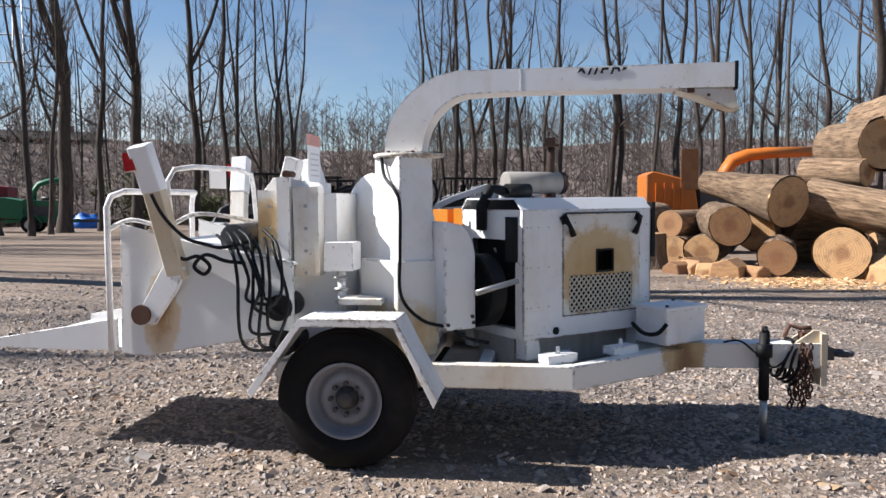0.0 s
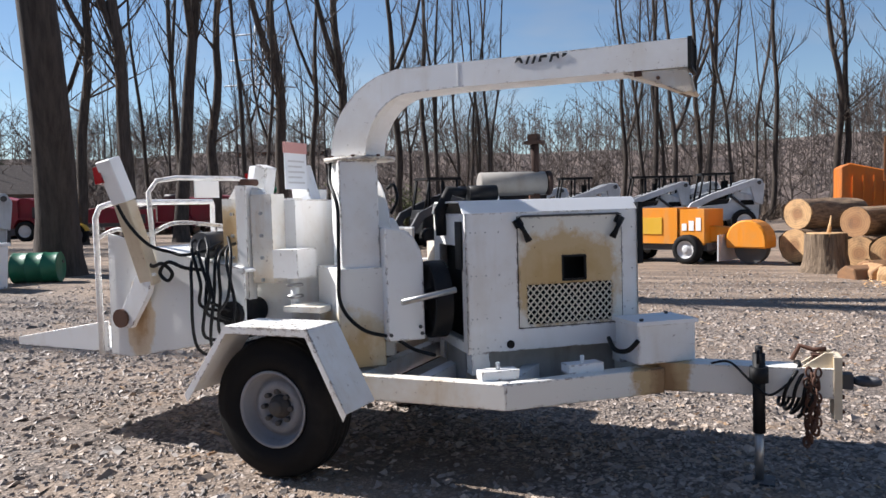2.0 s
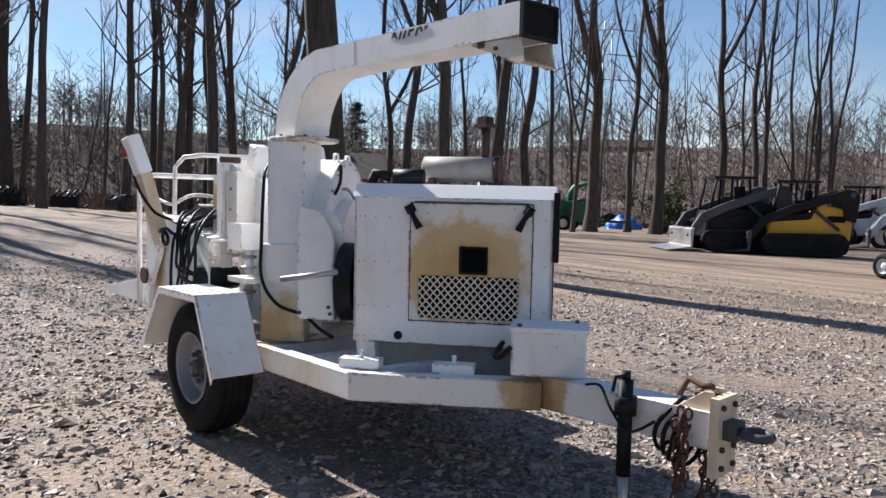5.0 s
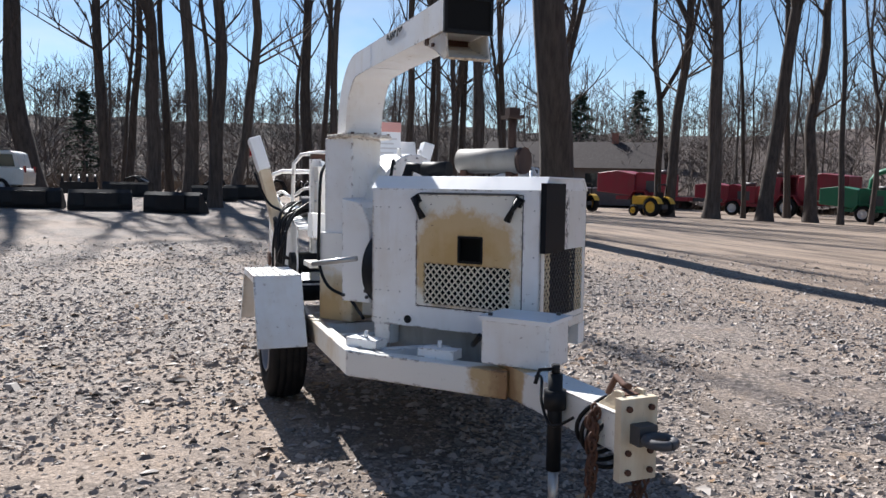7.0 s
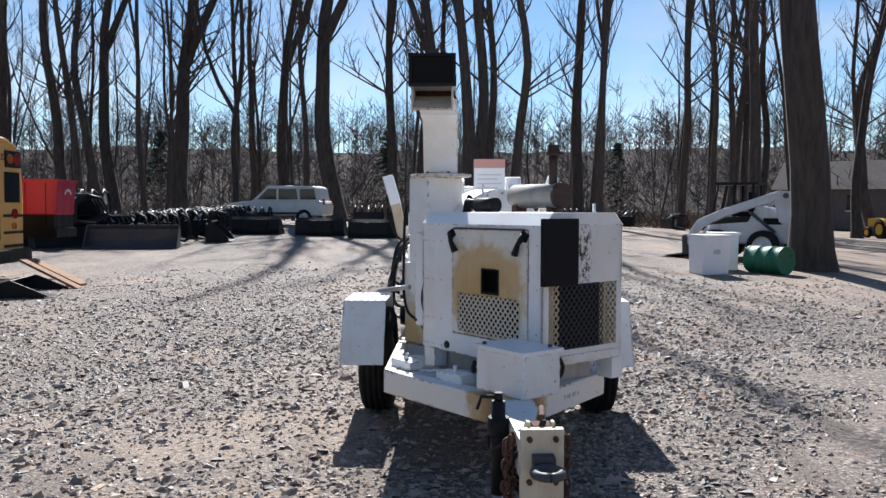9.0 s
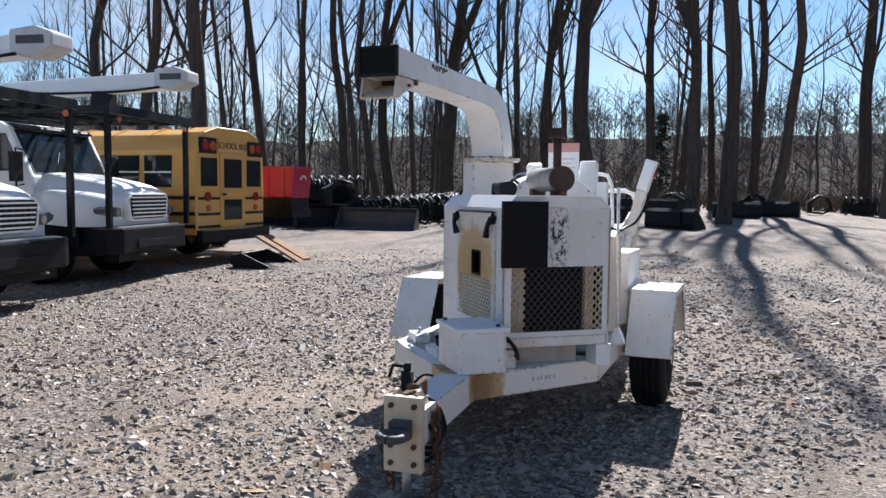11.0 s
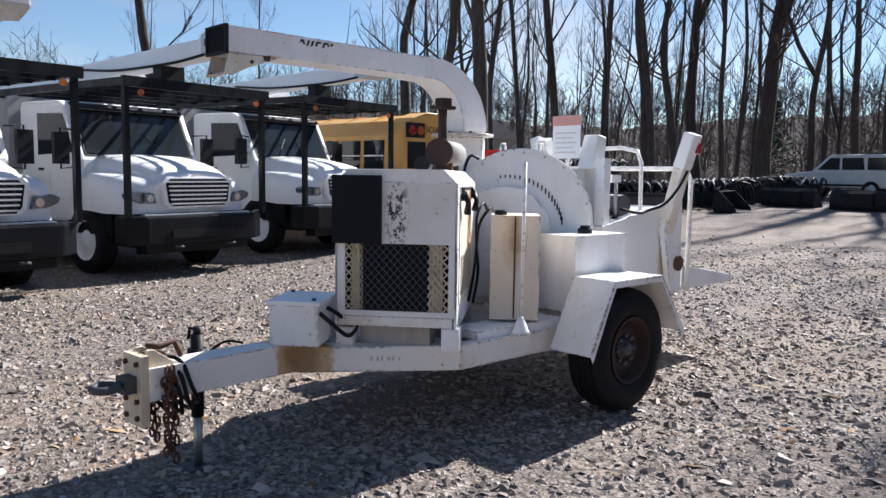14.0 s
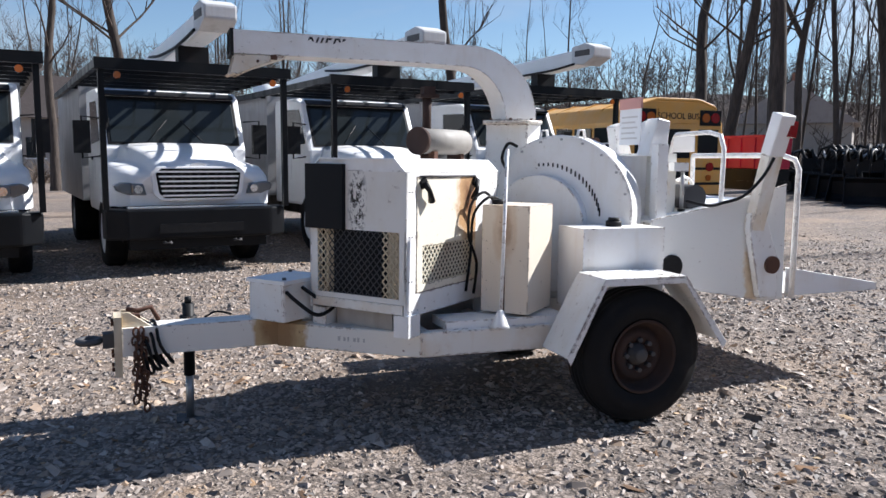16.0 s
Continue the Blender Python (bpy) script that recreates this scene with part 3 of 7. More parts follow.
STAND_E = [(-41.2, -26.3, 0.43), (-39.9, -22.3, 0.37), (-42.9, -20.5, 0.42), (-45.2, -17.2, 0.62), (-37.3, -15.4, 0.17), (-38.4, -11.9, 0.2), (-52.3, -14.1, 0.39), (-50.8, -11.3, 0.46), (-42.2, -8.4, 0.25), (-41.5, -6.5, 0.60), (-46.8, -1.9, 0.31), (-24.8, 1.1, 0.27), (-39.8, 2.6, 0.22), (-35.7, 3.1, 0.3), (-35.0, 8.1, 0.27), (-39.2, 15.4, 0.23), (-36.9, 15.9, 0.23), (-30.9, 14.7, 0.35), (-39.4, 20.3, 0.27), (-35.2, 21.9, 0.27), (-40.1, 25.6, 0.38)]
STAND_F = [(-22.9, -25.5, 0.32), (-20.0, -18.4, 0.41), (-32.3, -23.6, 0.33), (-37.9, -24.3, 0.18), (-35.0, -19.2, 0.23), (-40.2, -20.1, 0.3), (-42.1, -18.4, 0.23), (-45.0, -13.5, 0.23)]
STAND_G = [(2.4, -33.2, 0.27), (-13.0, -33.1, 0.33), (9.7, -35.7, 0.27), (6.0, -34.1, 0.23), (-22.0, -24.0, 0.3), (-25.8, -23.2, 0.2), (-28.5, -23.3, 0.21)]
woods = random.Random(11)
first_used = set()


def plant(x, y, r, lean=None, low=None):
    kind, base = (GIANT, 0.42) if r > 0.33 else (TALL, 0.24) if r > 0.19 else (SLIM, 0.15) if r > 0.115 else (THIN, 0.09)
    proto = kind[woods.randrange(len(kind))]
    k = max(0.7, min(1.4, r / base))
    tall = woods.uniform(0.9, 1.12)
    m = Matrix.Translation((x, y, terrain(max(-60, min(60, x)), max(-60, min(60, y))))) @ Matrix.Rotation(woods.uniform(0, 6.28), 4, "Z") @ Matrix.Rotation(radians(woods.uniform(-1.5, 1.5)), 4, "X") @ Matrix.Diagonal((k, k, tall, 1))
    if proto not in first_used:
        first_used.add(proto)
        proto.matrix_basis = m
        return proto
    return copy_thing(proto, m)


def plant_stands():
    for stand in (STAND_A, STAND_B, STAND_C, STAND_D, STAND_E, STAND_F, STAND_G):
        for x, y, r in stand:
            plant(x, y, 0.86 * r)
    for _ in range(26):
        a = woods.uniform(radians(192), radians(232))
        d = woods.uniform(38, 60)
        plant(d * math.cos(a), d * math.sin(a), woods.uniform(0.07, 0.14))
    for _ in range(110):
        a = woods.uniform(radians(40), radians(292))
        d = woods.uniform(62, 100)
        plant(d * math.cos(a), d * math.sin(a), woods.uniform(0.07, 0.15))


for proto in GIANT + TALL + SLIM + THIN:
    proto.scale = (1, 1, 1)
plant(-12.0, 8.3, 0.45)
plant_stands()


def hill_height(d, a):
    """The wooded rise behind the yard, from its foot at 72 m."""
    h = 11.0 + 3.2 * noise.noise(Vector((math.cos(a) * 3, math.sin(a) * 3, 0)))
    k = max(0.0, min(1.0, (d - 72) / 60))
    return 0.6 + h * k * k * (3 - 2 * k)


def far_woods():
    """A belt of twiggy grey woods behind the yard, thick at its foot."""
    rng = random.Random(3)
    bm = B()
    for _ in range(3500):
        a = rng.uniform(radians(30), radians(300))
        d = 62 + 75 * rng.random() ** 0.8
        x, y = d * math.cos(a), d * math.sin(a)
        h = rng.uniform(3.0, 9.5) * (1.3 if rng.random() < 0.15 else 1) if d > 75 else rng.uniform(2.5, 6.0)
        p = Vector((x, y, max(hill_height(d, a) - 0.4, terrain(max(-60, min(60, x)), max(-60, min(60, y))) - 0.3)))
        tube(bm, [p, p + Vector((rng.uniform(-0.3, 0.3), rng.uniform(-0.3, 0.3), h * 0.5)), p + Vector((rng.uniform(-0.8, 0.8), rng.uniform(-0.8, 0.8), h))], 0.07, 3, 0.02, False)
        for _ in range(9):
            q = p + Vector((0, 0, h * rng.uniform(0.12, 0.85)))
            e = q + Vector((rng.uniform(-1.9, 1.9), rng.uniform(-1.9, 1.9), rng.uniform(0.5, 2.2)))
            tube(bm, [q, e], 0.05, 3, 0.02, False)
            for _ in range(2):
                f = q.lerp(e, rng.uniform(0.4, 1))
                tube(bm, [f, f + Vector((rng.uniform(-1, 1), rng.uniform(-1, 1), rng.uniform(0.1, 1.2)))], 0.035, 3, 0.015, False)
    return tagged(part("far_woods", bm, FAR_TWIG), "distant belt of bare grey-brown woodland", "woods", kind="stuff")


far_woods()


def undergrowth():
    """Dry brush and briars along the edge of the woods."""
    rng = random.Random(21)
    verts, faces = [], []
    for _ in range(5200):
        a = rng.uniform(radians(35), radians(295))
        d = (68 if 2.0 < a < 2.7 else 52 if a < 2.6 else 44) + 34 * rng.random() ** 1.1
        x, y = d * math.cos(a), d * math.sin(a)
        z = terrain(max(-60, min(60, x)), max(-60, min(60, y)))
        s = rng.uniform(0.5, 1.5)
        for _ in range(10):
            p = (x + rng.uniform(-0.7, 0.7), y + rng.uniform(-0.7, 0.7), z + rng.uniform(-0.1, 0.3))
            q = (p[0] + rng.uniform(-1, 1) * s, p[1] + rng.uniform(-1, 1) * s, p[2] + rng.uniform(0.3, 1.3) * s)
            w = rng.uniform(0.012, 0.045)
            i = len(verts)
            verts += [(p[0] - w, p[1], p[2]), (p[0] + w, p[1] + w, p[2]), (q[0], q[1], q[2]), (p[0], p[1] - w, p[2] + 0.05)]
            faces += [(i, i + 1, i + 2), (i + 1, i + 3, i + 2), (i + 3, i, i + 2)]
    me = bpy.data.meshes.new("undergrowth")
    me.from_pydata(verts, [], faces)
    me.materials.append(BRUSH)
    return tagged(new("undergrowth", me), "dry brown brush along the wood's edge", "brush", kind="stuff")


undergrowth()


def wooded_hill():
    """The low wooded rise behind the belt, one long bank."""
    bm, rows = B(), []
    for i in range(181):
        a = radians(15 + 300 * i / 180)
        rows.append([bm.verts.new((d * math.cos(a), d * math.sin(a), z)) for d, z in [(q, hill_height(q, a) + 1.3 * noise.noise(Vector((q * 0.2, i * 0.7, 0))) - 0.5) for q in (70, 76, 82, 88, 95, 102, 110, 120, 134)] + [(170, 7), (260, -2)]])
    for a, b in zip(rows, rows[1:]):
        for k in range(10):
            bm.faces.new((a[k], b[k], b[k + 1], a[k + 1])).smooth = True
    hill = material("hill_woods_with_haze", (0.16, 0.125, 0.10), 1.0)
    m = Nodes(hill)
    axes = m.t.nodes.new("ShaderNodeSeparateXYZ")
    m.link(m.co, axes.inputs[0])
    # Paler toward +y, darker toward the sun: haze and backlight put into the colour.
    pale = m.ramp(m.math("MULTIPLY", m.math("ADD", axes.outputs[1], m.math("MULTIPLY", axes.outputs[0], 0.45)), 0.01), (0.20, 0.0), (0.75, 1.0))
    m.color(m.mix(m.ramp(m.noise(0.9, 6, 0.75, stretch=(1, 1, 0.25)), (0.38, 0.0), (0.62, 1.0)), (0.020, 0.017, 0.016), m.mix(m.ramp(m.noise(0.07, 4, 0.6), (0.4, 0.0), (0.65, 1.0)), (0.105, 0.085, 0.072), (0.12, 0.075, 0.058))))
    backlit_woods = hill.node_tree.nodes["Principled BSDF"].inputs["Base Color"].links[0].from_socket
    m.color(m.mix(pale, backlit_woods, m.mix(m.ramp(m.noise(0.6, 6, 0.75, stretch=(1, 1, 0.3)), (0.36, 0.0), (0.64, 1.0)), (0.10, 0.078, 0.070), (0.30, 0.235, 0.205)))).bump(m.noise(0.8, 5, 0.7), 1.0, 1.5)
    return tagged(part("backdrop", bm, hill), "low wooded hill beyond the yard, brown with haze painted in", "hill", kind="structure")


wooded_hill()


# ---- the wood chipper ----
chipper = thing("wood_chipper", pose(-0.01, -0.007, 0.035, 0.2, -0.43, -1.72), "white trailer wood chipper with rust stains parked on gravel", "wood chipper")
ENG = pose(1.01, -0.46, 0, 0, 0, 39.5)  # the engine and disc stand askew on the trailer: x along the engine, y to its left
HL, HW, HZ0, HZ1 = 1.10, 0.68, 0.655, 1.54


def smooth(ctrl, n=6):
    """A round curve through the given points."""
    ctrl = [Vector(p) for p in ctrl]
    pts = []
    for q in range(len(ctrl) - 1):
        p0, p1, p2, p3 = ctrl[max(0, q - 1)], ctrl[q], ctrl[q + 1], ctrl[min(len(ctrl) - 1, q + 2)]
        for j in range(n):
            u = j / n
            pts.append(0.5 * ((2 * p1) + (p2 - p0) * u + (2 * p0 - 5 * p1 + 4 * p2 - p3) * u * u + (3 * p1 - p0 - 3 * p2 + p3) * u ** 3))
    return pts + [ctrl[-1]]


def wheel(side):
    w = part("wheel", lathe(B(), [(0.16, 0.02), (0.16, 0.11), (0.03, 0.12), (0.03, 0.02)], 20, close=True), DARK_STEEL, chipper)
    bm = B()
    prof = [(0.222, -0.10), (0.236, -0.112), (0.262, -0.118), (0.268, -0.122), (0.33, -0.126), (0.336, -0.121), (0.375, -0.114), (0.397, -0.10), (0.404, -0.075), (0.396, -0.07), (0.396, -0.062), (0.408, -0.058), (0.41, -0.03), (0.399, -0.026), (0.399, -0.016), (0.412, -0.012), (0.412, 0.012), (0.399, 0.016), (0.399, 0.026), (0.41, 0.03), (0.408, 0.058), (0.396, 0.062), (0.396, 0.07), (0.404, 0.075), (0.397, 0.10), (0.375, 0.114), (0.33, 0.126), (0.262, 0.118), (0.222, 0.10), (0.205, 0.0)]
    lathe(bm, prof, 56, close=True)
    part("tyre", bm, RUBBER, w, "dusty black trailer tyre")
    rim = B()
    lathe(rim, [(0.224, -0.116), (0.213, -0.122), (0.204, -0.108), (0.199, -0.055), (0.186, -0.025), (0.172, -0.022), (0.158, -0.045), (0.138, -0.062), (0.112, -0.062), (0.096, -0.05), (0.072, -0.03), (0.0, -0.03), (0.0, -0.01), (0.10, 0.0), (0.2, 0.08), (0.222, 0.10)], 40, caps=False)
    # The left rim's rust is darkened to put that side's shade into its colour.
    part("rim", rim, RIM_PAINT if side < 0 else RUST_AND_RIM_SHADE, w, "silver painted eight-lug steel rim" if side < 0 else "rusty steel rim darkened by painted shade")
    hub = B()
    lathe(hub, [(0.070, -0.028), (0.066, -0.05), (0.048, -0.06), (0.046, -0.085), (0.036, -0.098), (0.0, -0.10)], 20)
    part("hub_cap", hub, DARK_STEEL, w)
    for i in range(8):
        a = 2 * math.pi * i / 8
        nut = B()
        tube(nut, [(0.092 * math.cos(a), -0.04, 0.092 * math.sin(a)), (0.092 * math.cos(a), -0.078, 0.092 * math.sin(a))], 0.015, 6)
        part("lug_nut", nut, DARK_STEEL, w)
    w.matrix_basis = pose(0, side * 0.855, 0.383, 0, 0, 0 if side < 0 else 180)
    return w


for s in (-1, 1):
    wheel(s)
part("axle", cyl(B(), (0, -0.80, 0.383), (0, 0.80, 0.383), 0.045), DARK_STEEL, chipper)


def fender(side):
    """Bent checker-plate mudguard: flat top, sloping front and back, with side lips."""
    y0, y1 = (-1.09, -0.77) if side < 0 else (0.73, 1.05)
    outer = [(-0.53, 0.46), (-0.22, 0.875), (0.33, 0.875), (0.56, 0.43)]
    inner = [(0.553, 0.427), (0.324, 0.865), (-0.215, 0.865), (-0.523, 0.457)]
    bm = B()
    prism(bm, outer + inner, y0, y1)
    lip = y0 if side < 0 else y1
    lipw = 0.006
    lo = [(x * 0.96, z - 0.045) for x, z in outer]
    prism(bm, outer + lo[::-1], lip, lip + lipw * (1 if side < 0 else -1))
    ob = part("fender", bm, WHITE, chipper, "white checker-plate mudguard", 0.003)
    tread = B()
    for x in range(11):
        for y in range(6):
            cx, cy = -0.19 + 0.05 * x, y0 + 0.03 + 0.052 * y
            box(tread, -0.017, 0.017, -0.004, 0.004, 0, 0.003, Matrix.Translation((cx, cy, 0.875)) @ Matrix.Rotation(0.785 * (1 if (x + y) % 2 else -1), 4, "Z"))
    tagged(part("tread_plate", tread, WHITE, ob), kind="stuff")


for s in (-1, 1):
    fender(s)


def chassis():
    ty = 0.06
    for s in (-1, 1):
        bm = B()
        prism(bm, [(-0.50, s * 0.69), (1.31, s * 0.69), (1.31, s * 0.61), (-0.50, s * 0.61)], 0.405, 0.55, "z")
        part("side_rail", bm, TANNED, chipper, "tan-stained white side rail", 0.006)
        bm = B()
        a, b = Vector((1.31, s * 0.69)), Vector((2.05, ty + s * 0.09))
        a2, b2 = Vector((1.31, s * 0.60)), Vector((1.92, ty + s * 0.02))
        prism(bm, [tuple(a), tuple(b), tuple(b2), tuple(a2)], 0.405, 0.55, "z")
        part("draw_bar", bm, TONGUE, chipper, "", 0.006)
    for x in (-0.44, -0.10, 0.35, 0.78, 1.27):
        part("cross_member", box(B(), x - 0.04, x + 0.04, -0.61, 0.61, 0.43, 0.54), WHITE, chipper, "", 0.004)
    m = pose(1.9, ty, 0, 0, 0, 4.0)
    part("tongue", box(B(), 0.0, 1.02, -0.085, 0.085, 0.415, 0.575, m), TONGUE, chipper, "white tongue beam with a rust-brown band", 0.008)
    part("deck_plate", prism(B(), [(0.45, -0.6), (1.3, -0.6), (1.95, 0.0), (1.95, 0.12), (1.3, 0.6), (0.45, 0.6)], 0.44, 0.45, "z"), MUDDY, chipper)
    # faint stencil bars on the left draw bar
    way = (Vector((2.05, ty + 0.09, 0)) - Vector((1.31, 0.69, 0)))
    turn = math.degrees(math.atan2(way.y, way.x))
    for k in range(6):
        p = Vector((1.31, 0.69, 0)).lerp(Vector((2.05, ty + 0.09, 0)), 0.38 + 0.034 * k + 0.006 * (k % 2))
        part("stencil_bar", box(B(), -0.004 - 0.003 * (k % 3), 0.006, -0.001, 0.0025, 0.468, 0.490 + 0.004 * (k % 2), pose(p.x, p.y, 0, 0, 0, turn)), FAINT_INK, chipper)
    # coupler and pintle ring
    coupler = part("coupler", box(B(), 1.02, 1.06, -0.09, 0.09, 0.30, 0.64, m), POST_TAN, chipper, "chipped tan-white pintle coupler plate", 0.004)
    bm = B()
    box(bm, 1.06, 1.12, -0.045, 0.045, 0.46, 0.54, m)
    ringm = m @ Matrix.Translation((1.19, 0, 0.50))
    pts = [(0.055 * math.cos(a), 0.055 * math.sin(a), 0) for a in (2 * math.pi * i / 20 for i in range(21))]
    tube(bm, pts, 0.02, 8, m=ringm)
    part("pintle_ring", bm, DARK_STEEL, coupler)
    for y in (-0.055, 0.055):
        for z in (0.34, 0.42, 0.60):
            part("bolt", cyl(B(), tuple(m @ Vector((1.06, y, z))), tuple(m @ Vector((1.075, y, z))), 0.013, 0.013, 6), RUST, coupler)
    part("coupler_gusset", prism(B(), [(0.86, 0.575), (1.02, 0.575), (1.02, 0.66), (0.98, 0.66)], -0.06, -0.045, "y", m), POST_TAN, coupler, "", 0.002)
    part("coupler_gusset", prism(B(), [(0.86, 0.575), (1.02, 0.575), (1.02, 0.66), (0.98, 0.66)], 0.045, 0.06, "y", m), POST_TAN, coupler, "", 0.002)
    bm = B()
    box(bm, 0.92, 1.0, -0.03, 0.05, 0.575, 0.64, m)
    tube(bm, [(0.82, 0.02, 0.6), (0.86, 0.03, 0.68), (0.93, 0.02, 0.66), (0.99, 0.0, 0.67)], 0.014, 8, m=m)
    part("latch", bm, RUST, coupler, "rusty safety latch")
    # jack
    jack = part("jack", cyl(B(), (2.55, -0.03, 0.22), (2.55, -0.03, 0.66), 0.033), BLACK, chipper, "black drop-leg jack", 0)
    part("jack_leg", cyl(B(), (2.55, -0.03, -0.045), (2.55, -0.03, 0.24), 0.024), GALV, jack)
    part("jack_foot", box(B(), 2.47, 2.63, -0.11, 0.05, -0.058, -0.043), DARK_STEEL, jack, "", 0.004)
    part("jack_collar", cyl(B(), (2.55, -0.03, 0.50), (2.55, -0.03, 0.585), 0.05), BLACK, jack)
    bm = B()
    tube(bm, [(2.55, -0.03, 0.66), (2.55, -0.03, 0.70)], 0.02, 8)
    tube(bm, [(2.55, -0.03, 0.68), (2.55, -0.11, 0.68), (2.55, -0.13, 0.62)], 0.009, 6)
    part("jack_crank", bm, BLACK, jack)
    # safety chains and brake hose coils
    for k, (y, drop) in enumerate(((-0.11, 0.30), (0.11, 0.34), (-0.125, 0.24), (0.125, 0.30))):
        bm = B()
        for i in range(15):
            t = i / 14
            p = Vector((2.80 + 0.035 * (k // 2) + 0.012 * math.sin(i * 2.1 + k), ty + 0.06 + y + 0.012 * math.cos(i * 1.7), 0.56 - drop * t * 1.3))
            pts = [(0.016 * math.cos(a), 0, 0.026 * math.sin(a)) for a in (2 * math.pi * j / 8 for j in range(9))]
            tube(bm, pts, 0.0065, 5, caps=False, m=Matrix.Translation(p) @ Matrix.Rotation((i % 2) * 1.57 + 0.3, 4, "Z"))
        part("safety_chain", bm, RUST, chipper, "hanging rusty safety chain")
    bm = B()
    for k in range(4):
        x = 2.70 + 0.035 * k
        pts = [(x + 0.05 * math.sin(a) + 0.01 * math.cos(3 * a + k), ty + 0.06 + 0.115 * math.cos(a), 0.47 + 0.125 * math.sin(a) - 0.02 * k) for a in (2 * math.pi * j / 22 for j in range(23))]
        tube(bm, pts, 0.0105, 6, caps=False)
    tube(bm, smooth([(2.30, ty - 0.06, 0.585), (2.40, ty - 0.08, 0.60), (2.50, ty - 0.13, 0.52), (2.60, ty - 0.13, 0.44), (2.70, ty - 0.08, 0.50)]), 0.007, 6)
    part("brake_cable", bm, HOSE, chipper, "black cable wound round the tongue")
    # battery box on the tongue
    bx = pose(1.917, -0.126, 0, 0, 0, 39.5)
    bb = part("battery_box", prism(B(), [(0.01, 0.0), (0.367, 0.0), (0.377, 0.01), (0.377, 0.267), (0.367, 0.277), (0.01, 0.277), (0.0, 0.267), (0.0, 0.01)], 0.575, 0.805, "z", bx), WHITE, chipper, "white battery box on the tongue", 0.006)
    part("lid", box(B(), -0.010, 0.387, -0.010, 0.287, 0.800, 0.822, bx), WHITE_CLEAN, bb, "", 0.006)
    for x, y in ((0.04, 0.03), (0.33, 0.24)):
        part("lid_bolt", cyl(B(), tuple(bx @ Vector((x, y, 0.822))), tuple(bx @ Vector((x, y, 0.836))), 0.012), DARK_STEEL, bb)
    for ctrl in ([(0.36, 0.28, 0.76), (0.33, 0.34, 0.70), (0.24, 0.40, 0.62), (0.14, 0.42, 0.63), (0.02, 0.42, 0.69)], [(0.22, 0.28, 0.77), (0.20, 0.34, 0.73), (0.12, 0.40, 0.66), (0.02, 0.42, 0.68)]):
        bm = B()
        tube(bm, smooth([bx @ Vector(p) for p in ctrl]), 0.012, 8)
        part("battery_cable", bm, HOSE, bb)
    bm = B()
    tube(bm, smooth([(1.72, 0.02, 0.70), (1.78, -0.10, 0.655), (1.86, -0.14, 0.66), (1.92, -0.13, 0.72)]), 0.014, 8)
    part("battery_cable", bm, HOSE, bb)
    # small brackets on the draw bars
    for x, y, a in ((1.22, -0.55, 38), (1.62, -0.24, 42)):
        bm = B()
        box(bm, -0.11, 0.11, -0.05, 0.05, 0.55, 0.60, pose(x, y, 0, 0, 0, a))
        cyl(bm, (x, y, 0.60), (x, y, 0.64), 0.012)
        part("bracket", bm, WHITE, chipper, "", 0.004)


TONGUE = scorched_paint("rust_banded_tongue_paint", (0.81, 0.79, 0.74), (0.50, 0.35, 0.17), (0.27, 0.15, 0.065), (2.04, 0.06, 0.48), 1.1, (0.16, 0.9, 0.9))
FAINT_INK = worn_paint("worn_stencil_ink", (0.42, 0.41, 0.40), (0.80, 0.79, 0.76), 0.9, 0.3)
chassis()


def lattice(bm, w, h, pitch_x, pitch_z, thick, m):
    """Expanded-metal sheet of crossed thin strands filling a w by h panel in the xz plane."""
    def strand(x0, z0, x1, z1):
        a, b = Vector((x0, 0, z0)), Vector((x1, 0, z1))
        d = (b - a).normalized()
        s = Vector((-d.z, 0, d.x)) * thick / 2
        lo = [bm.verts.new(m @ (q + Vector((0, o, 0)))) for o in (-0.003, 0.003) for q in (a + s, a - s, b - s, b + s)]
        for f in ((0, 1, 2, 3), (7, 6, 5, 4), (0, 3, 7, 4), (1, 5, 6, 2)):
            bm.faces.new([lo[i] for i in f])
    k = pitch_z / pitch_x
    for sgn in (1, -1):
        n0 = -int(h / k / pitch_x) - 1
        for i in range(n0, int(w / pitch_x) + 2):
            x0 = i * pitch_x
            lo_x, hi_x = max(0.0, x0), min(w, x0 + h / k)
            if hi_x - lo_x < 0.004:
                continue
            z0, z1 = (lo_x - x0) * k, (hi_x - x0) * k
            if sgn > 0:
                strand(lo_x, z0, hi_x, z1)
            else:
                strand(lo_x, h - z0, hi_x, h - z1)
    return bm


